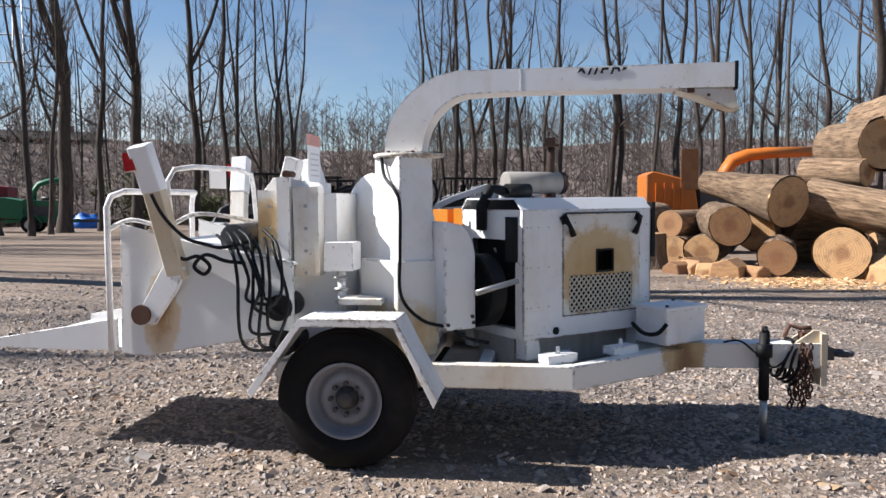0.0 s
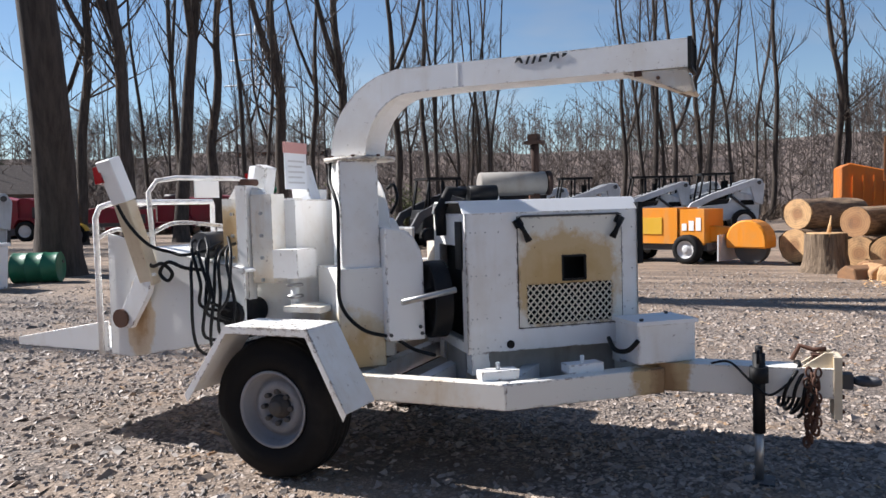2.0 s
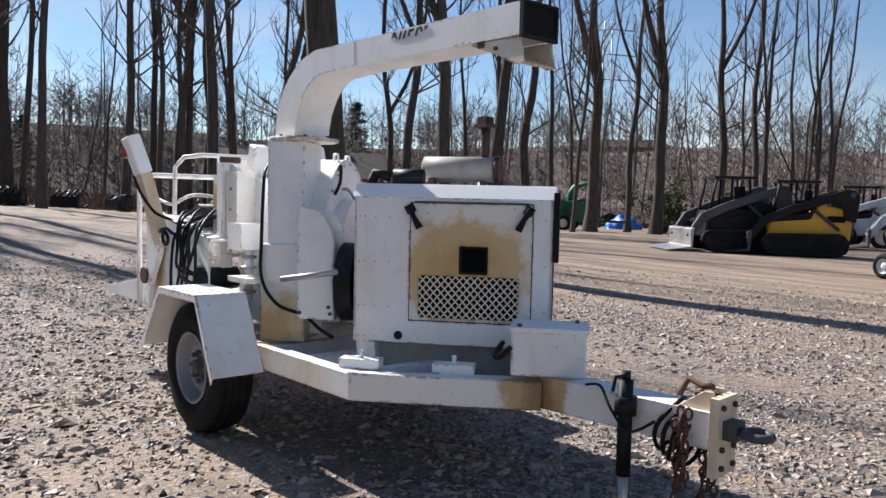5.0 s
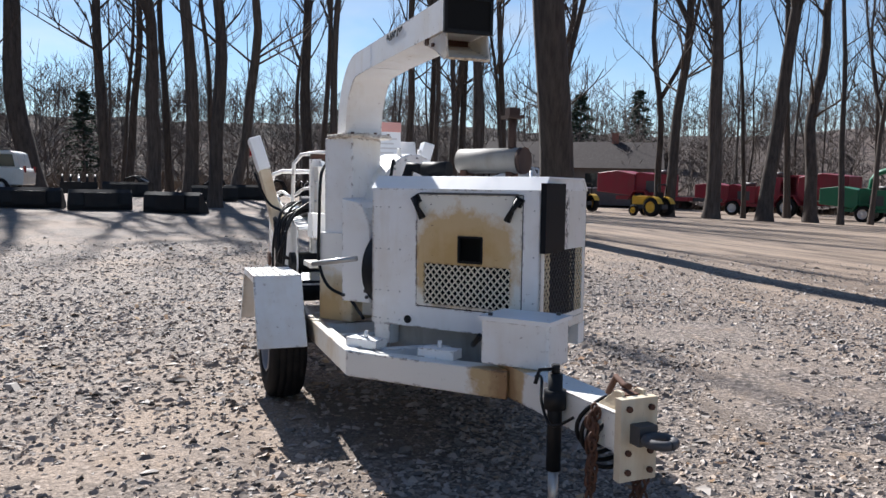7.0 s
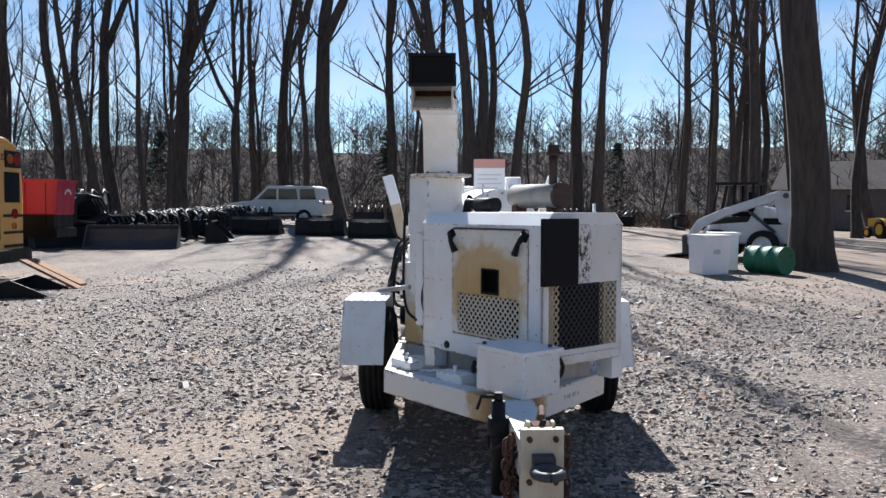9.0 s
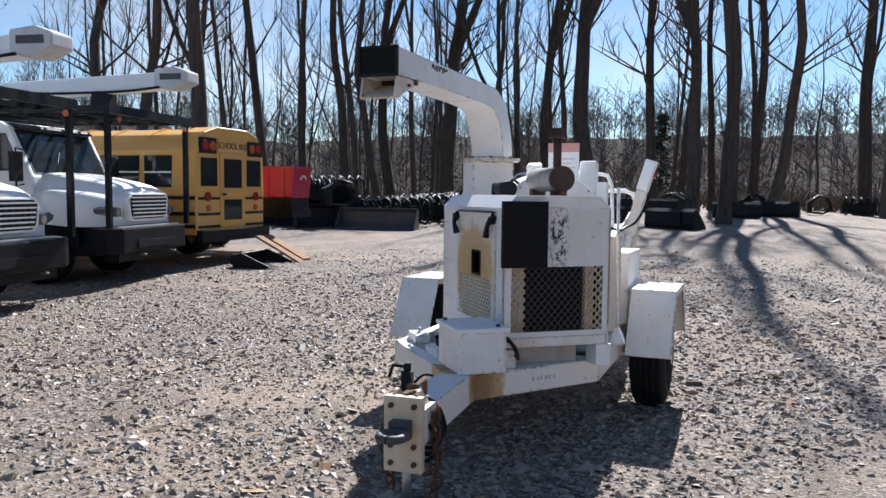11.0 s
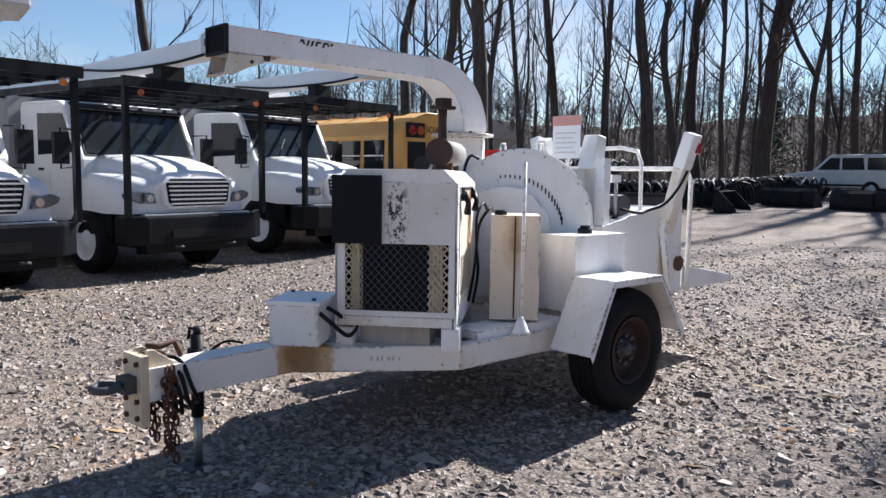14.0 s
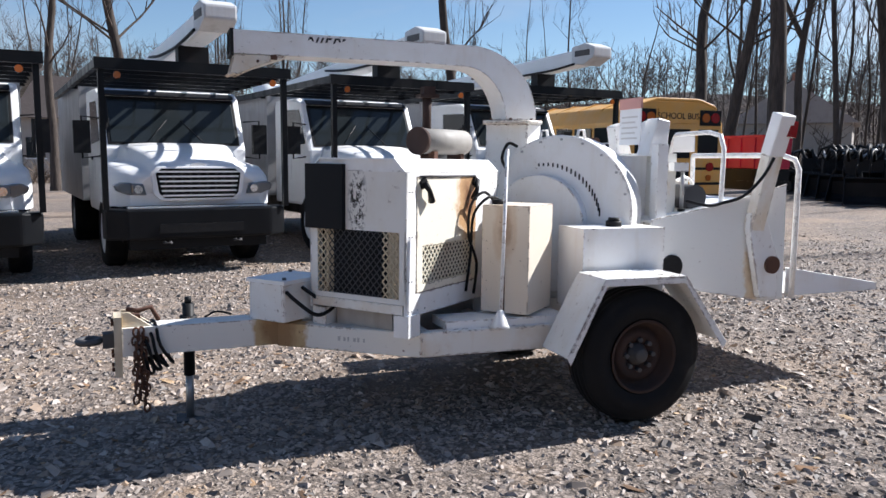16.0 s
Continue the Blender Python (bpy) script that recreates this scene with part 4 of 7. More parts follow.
def panel_with_holes(bm, w, h, holes, t, m):
    """A flat sheet in the xz plane with rectangular holes cut through, t thick."""
    xs = sorted({0.0, w, *(v for x0, x1, _, _ in holes for v in (x0, x1))})
    zs = sorted({0.0, h, *(v for _, _, z0, z1 in holes for v in (z0, z1))})
    solid = lambda i, j: not any(x0 - 1e-6 <= xs[i] and xs[i + 1] <= x1 + 1e-6 and z0 - 1e-6 <= zs[j] and zs[j + 1] <= z1 + 1e-6 for x0, x1, z0, z1 in holes)
    grid = {}

    def v(i, j, o):
        key = (i, j, o)
        if key not in grid:
            grid[key] = bm.verts.new(m @ Vector((xs[i], o, zs[j])))
        return grid[key]
    nx, nz = len(xs) - 1, len(zs) - 1
    for i in range(nx):
        for j in range(nz):
            if not solid(i, j):
                continue
            bm.faces.new((v(i, j, 0), v(i + 1, j, 0), v(i + 1, j + 1, 0), v(i, j + 1, 0)))
            bm.faces.new((v(i, j + 1, t), v(i + 1, j + 1, t), v(i + 1, j, t), v(i, j, t)))
            for di, dj, e in ((-1, 0, ((i, j), (i, j + 1))), (1, 0, ((i + 1, j + 1), (i + 1, j))), (0, -1, ((i + 1, j), (i, j))), (0, 1, ((i, j + 1), (i + 1, j + 1)))):
                a, b = i + di, j + dj
                if not (0 <= a < nx and 0 <= b < nz and solid(a, b)):
                    p, q = e
                    bm.faces.new((v(*p, 0), v(*q, 0), v(*q, t), v(*p, t)))
    bmesh.ops.recalc_face_normals(bm, faces=bm.faces)
    return bm


def rubber_latch(parent, m):
    bm = B()
    box(bm, -0.026, 0.026, -0.018, 0.0, -0.02, 0.028, m)
    tube(bm, [(0, -0.015, 0.015), (0.0, -0.036, -0.045), (0.0, -0.030, -0.115)], [0.021, 0.014, 0.022], 8, m=m)
    part("rubber_latch", bm, HOSE, parent, "black rubber draw latch")


def engine_hood():
    hood = part("engine_hood", B(), WHITE, chipper, "white sheet-metal engine hood with stained doors")
    ch = 0.075
    t = 0.012
    hz = HZ1 - HZ0
    # right side, with the door opening; left side the same
    for s in (0, 1):
        m = ENG @ (Matrix.Translation((0, 0, HZ0)) if s == 0 else Matrix.Translation((HL, HW, HZ0)) @ Matrix.Rotation(math.pi, 4, "Z"))
        d0, d1 = (0.315, 0.995) if s == 0 else (0.10, 0.80)
        z0, z1 = 0.125, 0.785
        bm = B()
        panel_with_holes(bm, HL, hz - ch, [(d0, d1, z0, z1)], t, m)
        part("side_panel", bm, WHITE, hood, "", 0)
        door = B()
        dm = m @ Matrix.Translation((d0 + 0.006, -0.004, z0 + 0.006))
        w, h = d1 - d0 - 0.012, z1 - z0 - 0.012
        gx0, gx1, gz0, gz1 = 0.05, 0.60, 0.016, 0.25
        holes = [(gx0, gx1, gz0, gz1)]
        if s == 0:
            holes.append((0.275, 0.43, 0.265, 0.415))
        else:
            gx0, gx1, gz0, gz1 = 0.06, w - 0.05, 0.04, 0.26
            holes = [(gx0, gx1, gz0, gz1)]
        panel_with_holes(door, w, h, holes, t, dm)
        door = part("door", door, DOOR_PAINT if s == 0 else DOOR_RUST, hood, "tan-stained access door with a vent grille" if s == 0 else "white access door with a brown rust burn")
        part("top_hinge", cyl(B(), tuple(dm @ Vector((0.02, -0.004, h + 0.006))), tuple(dm @ Vector((w - 0.02, -0.004, h + 0.006))), 0.006, 0.006, 8), DARK_STEEL, door)
        grille = B()
        lattice(grille, gx1 - gx0, gz1 - gz0, 0.041, 0.046, 0.0075, dm @ Matrix.Translation((gx0, 0.006, gz0)))
        tagged(part("vent_grille", grille, GRILLE_PAINT, door), "diamond expanded-metal grille", kind="stuff")
        if s == 0:
            rim = B()
            for q in ((0.275, 0.43, 0.263, 0.275), (0.275, 0.43, 0.405, 0.417), (0.273, 0.285, 0.270, 0.410), (0.420, 0.432, 0.270, 0.410)):
                box(rim, q[0], q[1], -0.004, 0.012, q[2], q[3], dm)
            part("opening_trim", rim, BLACK, door)
        for x in ((0.0, w - 0.02) if s == 0 else (w - 0.03, 0.05)):
            rubber_latch(door, dm @ Matrix.Translation((x, 0, h - 0.035)) @ Matrix.Rotation(-0.5 if x < 0.3 else 0.5, 4, "Y"))
        # Near-black strips along the gaps round the door.
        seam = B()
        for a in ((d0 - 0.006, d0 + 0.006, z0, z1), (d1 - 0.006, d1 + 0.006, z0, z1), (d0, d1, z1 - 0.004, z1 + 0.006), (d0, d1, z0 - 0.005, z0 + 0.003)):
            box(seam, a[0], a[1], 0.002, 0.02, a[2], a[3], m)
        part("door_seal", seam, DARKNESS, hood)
        bm = B()
        for x in (0.03, 0.06, 0.12, 0.2, 1.06):
            for z in (0.03, 0.2, 0.45, 0.7):
                cyl(bm, (x, 0.001, z), (x, -0.004, z), 0.005, 0.004, 6, m)
        tagged(part("rivets", bm, GALV, hood), kind="stuff")
    # roof with chamfered long edges
    bm = B()
    prof = [(0.0, HZ1 - ch), (ch, HZ1), (HW - ch, HZ1), (HW, HZ1 - ch), (HW - t, HZ1 - ch), (HW - ch - 0.004, HZ1 - t), (ch + 0.004, HZ1 - t), (t, HZ1 - ch)]
    prism(bm, prof, -0.012, HL + 0.012, "x", ENG)
    part("roof", bm, WHITE_CLEAN, hood, "bright white bent roof", 0.002)
    # front: black screen pad, guard mesh over the radiator
    fm = ENG @ Matrix.Translation((HL, 0, HZ0)) @ Matrix.Rotation(math.pi / 2, 4, "Z")
    bm = B()
    panel_with_holes(bm, HW, hz - ch - 0.07, [(0.055, 0.635, 0.03, 0.405)], t, fm @ Matrix.Translation((0, 0, 0.07)))
    part("front_panel", bm, SCRAPED, hood, "white front panel with black scrape marks")
    bm = B()
    prism(bm, [(0.004, hz - ch), (ch, hz - 0.004), (HW - ch, hz - 0.004), (HW - 0.004, hz - ch)], 0.0, t, "y", fm)
    part("front_cap", bm, WHITE, hood)
    bm = B()
    # Cream strands at both sides, thinner dark ones before the core.
    for x0, x1, thick, mat, words in ((0.055, 0.14, 0.0075, GUARD, "rusty cream expanded-metal guard"), (0.14, 0.52, 0.004, DARK_STEEL, "thin dark expanded-metal guard"), (0.52, 0.635, 0.0075, GUARD, "rusty cream expanded-metal guard")):
        bm = B()
        lattice(bm, x1 - x0, 0.375, 0.0425, 0.047, thick, fm @ Matrix.Translation((x0, 0.004, 0.10)))
        tagged(part("radiator_guard", bm, mat, hood), words, kind="stuff")
    part("radiator", box(B(), 0.15, 0.52, 0.035, 0.10, 0.05, 0.50, fm), SCREEN, hood, "black radiator core", 0.004)
    part("radiator_shroud", box(B(), 0.08, 0.148, 0.05, 0.06, 0.09, 0.48, fm), GUARD, hood)
    part("radiator_shroud", box(B(), 0.522, 0.60, 0.05, 0.06, 0.09, 0.48, fm), GUARD, hood)
    # Added sheet: the shade behind the guard as a near-black colour.
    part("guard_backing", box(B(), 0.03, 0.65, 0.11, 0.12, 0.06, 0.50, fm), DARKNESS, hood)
    bm = B()
    box(bm, -0.012, 0.262, -0.032, 0.0, 0.475, 0.85, fm)
    part("air_screen", bm, SCREEN, hood, "black rounded air screen", 0.022, 3)
    # rear: mostly open toward the flywheel
    rm = ENG @ Matrix.Translation((0, HW, HZ0)) @ Matrix.Rotation(-math.pi / 2, 4, "Z")
    bm = B()
    panel_with_holes(bm, HW, hz - ch, [(0.12, 0.60, 0.06, 0.62)], t, rm)
    part("rear_panel", bm, WHITE, hood)
    # Engine as a near-black block, so the hood's inner shade is painted on.
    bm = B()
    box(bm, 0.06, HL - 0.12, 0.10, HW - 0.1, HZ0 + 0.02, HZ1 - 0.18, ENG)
    part("engine_block", bm, DARKNESS, hood, "near-black engine block, shade inside the hood painted in", 0.03)
    part("skid_base", box(B(), 0.02, HL - 0.10, 0.12, HW - 0.16, 0.455, HZ0 + 0.06, ENG), MUDDY, hood, "dirty dark engine base", 0.006)
    part("front_sill", box(B(), HL - 0.03, HL + 0.004, 0.02, HW - 0.02, HZ0 + 0.015, HZ0 + 0.068, ENG), TANNED, hood, "stained front sill", 0.004)
    for x, y in ((0.02, 0.0), (HL - 0.13, 0.0), (0.02, HW - 0.10)):
        part("mount_foot", box(B(), x, x + 0.11, y, y + 0.10, 0.53, HZ0, ENG), WHITE, hood, "", 0.006)
    part("plug_hole", cyl(B(), tuple(ENG @ Vector((0.26, 0.0, HZ0 + 0.04))), tuple(ENG @ Vector((0.26, -0.006, HZ0 + 0.04))), 0.024), BLACK, hood)
    bm = B()
    box(bm, -0.02, 0.10, -0.03, 0.07, 0.54, HZ0 + 0.01, ENG @ Matrix.Translation((HL - 0.1, HW - 0.05, 0)))
    part("mount_foot", bm, WHITE, hood, "", 0.004)
    # dark opening at the rear of the right side panel, with a gauge
    bm = B()
    box(bm, -0.012, -0.004, 0.05, 0.17, 1.14, 1.42, ENG)
    part("gauge_panel", bm, BLACK, hood, "black gauge panel", 0.004)


_c = ENG @ Vector((0.62, 0, 1.06))
DOOR_PAINT = scorched_paint("tan_scorched_door_paint", (0.80, 0.77, 0.69), (0.60, 0.43, 0.21), (0.52, 0.34, 0.13), tuple(_c), 1.05, (0.42, 0.42, 0.33))
_c = ENG @ Vector((0.40, HW, 1.29))
DOOR_RUST = scorched_paint("rust_burnt_door_paint", (0.86, 0.80, 0.66), (0.50, 0.29, 0.13), (0.15, 0.06, 0.025), tuple(_c), 1.0, (0.17, 0.17, 0.27))
_c = ENG @ Vector((HL, 0.345, 1.30))
SCRAPED = scrape_paint("scraped_front_paint", (0.82, 0.80, 0.76), tuple(_c), (0.075, 0.075, 0.25))
GRILLE_PAINT = worn_paint("cream_grille_paint", (0.78, 0.72, 0.58), (0.52, 0.38, 0.2), 0.8, 0.9)
GUARD = worn_paint("rusty_cream_guard", (0.62, 0.52, 0.36), (0.22, 0.13, 0.06), 0.95, 1.0)
HOPPER = scorched_paint("rust_run_hopper", (0.82, 0.82, 0.80), (0.70, 0.57, 0.40), (0.42, 0.25, 0.12), (-1.24, -0.68, 0.80), 1.15, (0.13, 2.0, 0.30))
ROLLER = scorched_paint("tan_roller_box_paint", (0.80, 0.78, 0.72), (0.62, 0.46, 0.25), (0.42, 0.27, 0.12), (-0.60, -0.52, 1.38), 1.1, (0.16, 0.8, 0.2))
TOWER = scorched_paint("tan_tower_paint", (0.81, 0.80, 0.77), (0.70, 0.60, 0.42), (0.52, 0.36, 0.17), (0.30, -0.62, 0.62), 1.1, (0.5, 0.5, 0.30))
engine_hood()


def exhaust():
    bm = B()
    a, b = ENG @ Vector((0.28, 0.57, 1.645)), ENG @ Vector((0.73, 0.53, 1.645))
    tube(bm, [a, a.lerp(b, 0.02), a.lerp(b, 0.98), b], [0.06, 0.078, 0.078, 0.06], 22)
    m = part("muffler", bm, SOOTY, chipper, "dull grey muffler on the hood")
    part("end_cap", cyl(B(), tuple(b), tuple(b + (b - a).normalized() * 0.03), 0.082), RUST_AND_RIM_SHADE, m, "dark burnt end cap")
    for k in (0.34, 0.66):
        part("muffler_foot", box(B(), k - 0.02, k + 0.02, 0.50, 0.60, 1.53, 1.585, ENG), RUST, m)
    p = ENG @ Vector((0.665, 0.535, 1.56))
    bm = B()
    tube(bm, [p, p + Vector((0, 0, 0.26)), p + Vector((0, 0, 0.34))], [0.027, 0.026, 0.028], 14)
    pipe = part("exhaust_pipe", bm, RUST_AND_RIM_SHADE, chipper, "rusty upright exhaust stack")
    bm = B()
    box(bm, -0.06, 0.055, -0.05, 0.05, 0.34, 0.36, Matrix.Translation(p))
    box(bm, -0.04, 0.03, -0.035, 0.035, 0.36, 0.405, Matrix.Translation(p))
    part("rain_cap", bm, RUST_AND_RIM_SHADE, pipe, "", 0.006)
    c = ENG @ Vector((0.14, 0.36, 1.585))
    bm = B()
    cyl(bm, tuple(c), tuple(c + Vector((0.14, 0.116, 0))), 0.05)
    tube(bm, [c + Vector((-0.02, 0, 0)), c + Vector((-0.10, -0.06, 0.02)), c + Vector((-0.16, -0.08, -0.1)), c + Vector((-0.16, -0.06, -0.25))], 0.036, 12)
    part("air_cleaner", bm, BLACK, chipper, "black air cleaner with intake hose")


exhaust()


# ---- disc housing and discharge ----
DISC = pose(0.10, 0.06, 1.195, 0, 0, -50.5)  # its axis runs along the engine


def disc_housing():
    bm = B()
    prof = [(0.52 * math.cos(radians(a)), 0.52 * math.sin(radians(a))) for a in range(-10, 191, 6)]
    prof = prof + [(-0.52, -0.60), (0.52, -0.60)]
    prism(bm, prof, -0.17, 0.05, "y", DISC)
    h = part("disc_housing", bm, WHITE, chipper, "white half-round cutter disc housing", 0.008)
    bm = B()
    prof = [(0.33 * math.cos(radians(a)) + 0.11, 0.33 * math.sin(radians(a)) - 0.08) for a in range(0, 181, 6)] + [(-0.22, -0.54), (0.44, -0.54)]
    prism(bm, prof, 0.05, 0.14, "y", DISC)
    part("belt_guard", bm, WHITE, h, "", 0.006)
    for i in range(18):
        a = radians(82 + 5.0 * i)
        k = 0.010 + 0.018 * i / 17
        slot = box(B(), -0.005, 0.005, 0.049, 0.054, -k, k, DISC @ Matrix.Translation((0.40 * math.cos(a) + 0.09, 0, 0.40 * math.sin(a) - 0.08)))
        part("vent_slot", slot, DARKNESS, h)
    for i in range(9):
        a = radians(20 + 18 * i)
        p = DISC @ Vector((0.49 * math.cos(a), 0.05, 0.49 * math.sin(a)))
        q = DISC @ Vector((0.49 * math.cos(a), 0.062, 0.49 * math.sin(a)))
        part("bolt", cyl(B(), tuple(p), tuple(q), 0.009, 0.009, 6), GALV, h)
    for a in (75, 105):
        p = DISC @ Vector((0.52 * math.cos(radians(a)), 0, 0.52 * math.sin(radians(a))))
        part("lifting_eye", tube(B(), [p + Vector((-0.03, 0, -0.01)), p + Vector((-0.02, 0, 0.05)), p + Vector((0.02, 0, 0.05)), p + Vector((0.03, 0, -0.01))], 0.01, 6), WHITE, h)
    # sloped belt box on the right side, and the dark flywheel between it and the hood
    bm = B()
    prism(bm, [(-0.42, 0.72), (-0.19, 0.72), (-0.19, 1.19), (-0.205, 1.26), (-0.245, 1.335), (-0.29, 1.375), (-0.42, 1.40)], 0.24, 0.47, "y", ENG)
    part("belt_cover", bm, WHITE, h, "white sloped belt cover", 0.008)
    bm = B()
    lathe(bm, [(0.235, -0.05), (0.235, 0.05), (0.215, 0.055), (0.20, 0.02), (0.07, 0.02), (0.06, 0.06), (0.0, 0.06), (0.0, -0.06), (0.06, -0.06), (0.07, -0.02), (0.20, -0.02), (0.215, -0.055)], 36, ENG @ pose(-0.10, 0.33, 0.95, 0, 0, 90), caps=False)
    part("flywheel", bm, BLACK, h, "black drive pulley")
    for x, z in ((-0.40, 0.76), (-0.21, 0.76), (-0.22, 0.80)):
        part("bolt", cyl(B(), tuple(ENG @ Vector((x, 0.24, z))), tuple(ENG @ Vector((x, 0.228, z))), 0.012, 0.012, 6), DARK_STEEL, h)
    bm = B()
    tube(bm, smooth([DISC @ Vector((0.30, 0.07, 0.44)), DISC @ Vector((0.36, 0.10, 0.46)), DISC @ Vector((0.40, 0.11, 0.36)), DISC @ Vector((0.38, 0.07, 0.28))]), 0.011, 7)
    part("cable", bm, HOSE, h)
    bm = B()
    tube(bm, [ENG @ Vector((-0.40, -0.075, 0.99)), ENG @ Vector((-0.08, -0.05, 1.04))], 0.017, 10)
    part("clutch_lever", bm, GALV, h)


disc_housing()


def discharge():
    tower_m = pose(0.27, -0.60, 0, 0, 0, 39.5)
    bm = B()
    prism(bm, [(0, 0), (0.235, 0), (0.235, 0.33), (0, 0.33)], 1.14, 1.80, "z", tower_m)
    tower = part("discharge_tower", bm, WHITE, chipper, "white square discharge tower", 0.006)
    bm = B()
    prism(bm, [(-0.03, -0.02), (0.25, -0.02), (0.25, 0.36), (-0.10, 0.36)], 0.56, 1.16, "z", tower_m)
    part("lower_tower", bm, TOWER, tower, "tan-stained lower housing", 0.006)
    bm = B()
    box(bm, -0.012, 0.247, -0.012, 0.342, 1.13, 1.15, tower_m)
    part("collar", bm, WHITE, tower, "", 0.003)
    c = Vector((0.285, -0.36))
    bm = B()
    cyl(bm, (c.x, c.y, 1.80), (c.x, c.y, 1.822), 0.228, 0.228, 8, pose(0, 0, 0))
    fl = part("flange", bm, TANNED, tower, "swivel flange plate", 0.003)
    for i in range(8):
        a = 0.3 + 2 * math.pi * i / 8
        p = Vector((c.x + 0.20 * math.cos(a), c.y + 0.20 * math.sin(a), 1.822))
        part("bolt", cyl(B(), tuple(p), tuple(p + Vector((0, 0, 0.012))), 0.011, 0.011, 6), RUST, fl)
    # elbow and arm: a square duct swept in one upright plane
    cm = pose(0.315, -0.36, 0, 0, 0, 0.2)
    w0, w1 = 0.125, 0.113
    path = []
    for i in range(15):
        a = radians(180 - 84 * i / 14)
        out = (0.36 + 0.52 * math.cos(a), 1.83 + 0.49 * math.sin(a))
        inn = (0.36 + 0.285 * math.cos(a) + 0.03 * i / 14, 1.83 + 0.345 * math.sin(a))
        path.append((out, inn))
    path.append(((0.68, 2.318), (0.68, 2.182)))
    path.append(((1.932, 2.322), (1.932, 2.178)))
    bm, rings = B(), []
    for (o, q) in path:
        k = min(1.0, max(0.0, o[0] / 1.0))
        w = w0 + (w1 - w0) * k
        rings.append([bm.verts.new(cm @ Vector(v)) for v in ((o[0], -w, o[1]), (o[0], w, o[1]), (q[0], w, q[1]), (q[0], -w, q[1]))])
    for a, b in zip(rings, rings[1:]):
        for k in range(4):
            bm.faces.new((a[k], b[k], b[(k + 1) % 4], a[(k + 1) % 4]))
    bm.faces.new(rings[0][::-1])
    bmesh.ops.recalc_face_normals(bm, faces=bm.faces)
    chute = part("discharge_chute", bm, WHITE, tower, "white curved square discharge chute")
    part("chute_seam", box(B(), 0.677, 0.683, -0.119, 0.119, 2.178, 2.322, cm), WHITE_CLEAN, chute)
    # Solid plug in the duct's end; the shade inside is painted near-black.
    bm = B()
    box(bm, 1.85, 1.938, -0.108, 0.108, 2.184, 2.316, cm)
    part("chute_mouth", bm, DARKNESS, chute, "chute mouth with its inner shade painted near-black")
    bm = B()
    for a in ((1.926, 1.946, -0.118, -0.104, 2.172, 2.328), (1.926, 1.946, 0.104, 0.118, 2.172, 2.328), (1.926, 1.946, -0.118, 0.118, 2.316, 2.328), (1.926, 1.946, -0.118, 0.118, 2.166, 2.182)):
        box(bm, *a, cm)
    part("mouth_trim", bm, BLACK, chute, "black edge trim")
    bm = B()
    prism(bm, [(1.62, 2.176), (1.92, 2.172), (1.95, 2.06), (1.90, 2.05), (1.80, 2.10)], -0.105, -0.095, "y", cm)
    prism(bm, [(1.62, 2.176), (1.92, 2.172), (1.95, 2.06), (1.90, 2.05), (1.80, 2.10)], 0.095, 0.105, "y", cm)
    prism(bm, [(1.60, 2.172), (1.62, 2.180), (1.965, 2.055), (1.95, 2.045)], -0.10, 0.10, "y", cm)
    part("deflector", bm, TANNED, chute, "hinged chip deflector", 0.003)
    bm = B()
    box(bm, 1.66, 1.70, -0.112, 0.112, 2.150, 2.182, cm)
    part("deflector_hinge", bm, RUST, chute, "", 0.003)
    for y in (-0.12, 0.12):
        part("bolt", cyl(B(), tuple(cm @ Vector((1.78, y * 0.9, 2.135))), tuple(cm @ Vector((1.78, y, 2.135))), 0.010, 0.010, 6), RUST, chute)
    # the worn upper halves of a brand mark on both sides of the arm
    for s, start, size in ((-1, 1.02, 1.0), (1, 1.22, 0.85)):
        y = s * 0.1175
        marks = (([(0.0, 0.010), (0.012, 0.040), (0.034, 0.040), (0.048, 0.008), (0.034, 0.008), (0.024, 0.026)]),
                 ([(0.058, 0.0), (0.072, 0.0), (0.088, 0.040), (0.074, 0.040)]),
                 ([(0.094, 0.0), (0.108, 0.0), (0.124, 0.040), (0.110, 0.040)]),
                 ([(0.132, 0.006), (0.144, 0.040), (0.184, 0.040), (0.180, 0.026), (0.152, 0.026), (0.150, 0.006)]),
                 ([(0.192, 0.0), (0.206, 0.040), (0.246, 0.040), (0.250, 0.014), (0.238, 0.014), (0.234, 0.028), (0.216, 0.028), (0.206, 0.0)]),
                 ([(0.262, 0.018), (0.268, 0.040), (0.292, 0.038), (0.284, 0.026)]))
        for mark in marks:
            bm = B()
            prism(bm, [(start + (x if s < 0 else 0.29 - x) * size, 2.270 + z * size) for x, z in mark], y - 0.0015, y + 0.0015, "y", cm)
            part("decal", bm, INK, chute, "worn black decal mark")
    # electric cable down the tower
    bm = B()
    tube(bm, smooth([(0.13, -0.46, 1.80), (0.16, -0.52, 1.68), (0.235, -0.60, 1.60), (0.275, -0.63, 1.50), (0.275, -0.64, 1.2), (0.28, -0.64, 0.95), (0.40, -0.60, 0.80), (0.55, -0.50, 0.74), (0.66, -0.46, 0.67), (0.80, -0.46, 0.64)]), 0.011, 8)
    part("cable", bm, HOSE, chipper, "black cable clipped to the tower")


discharge()


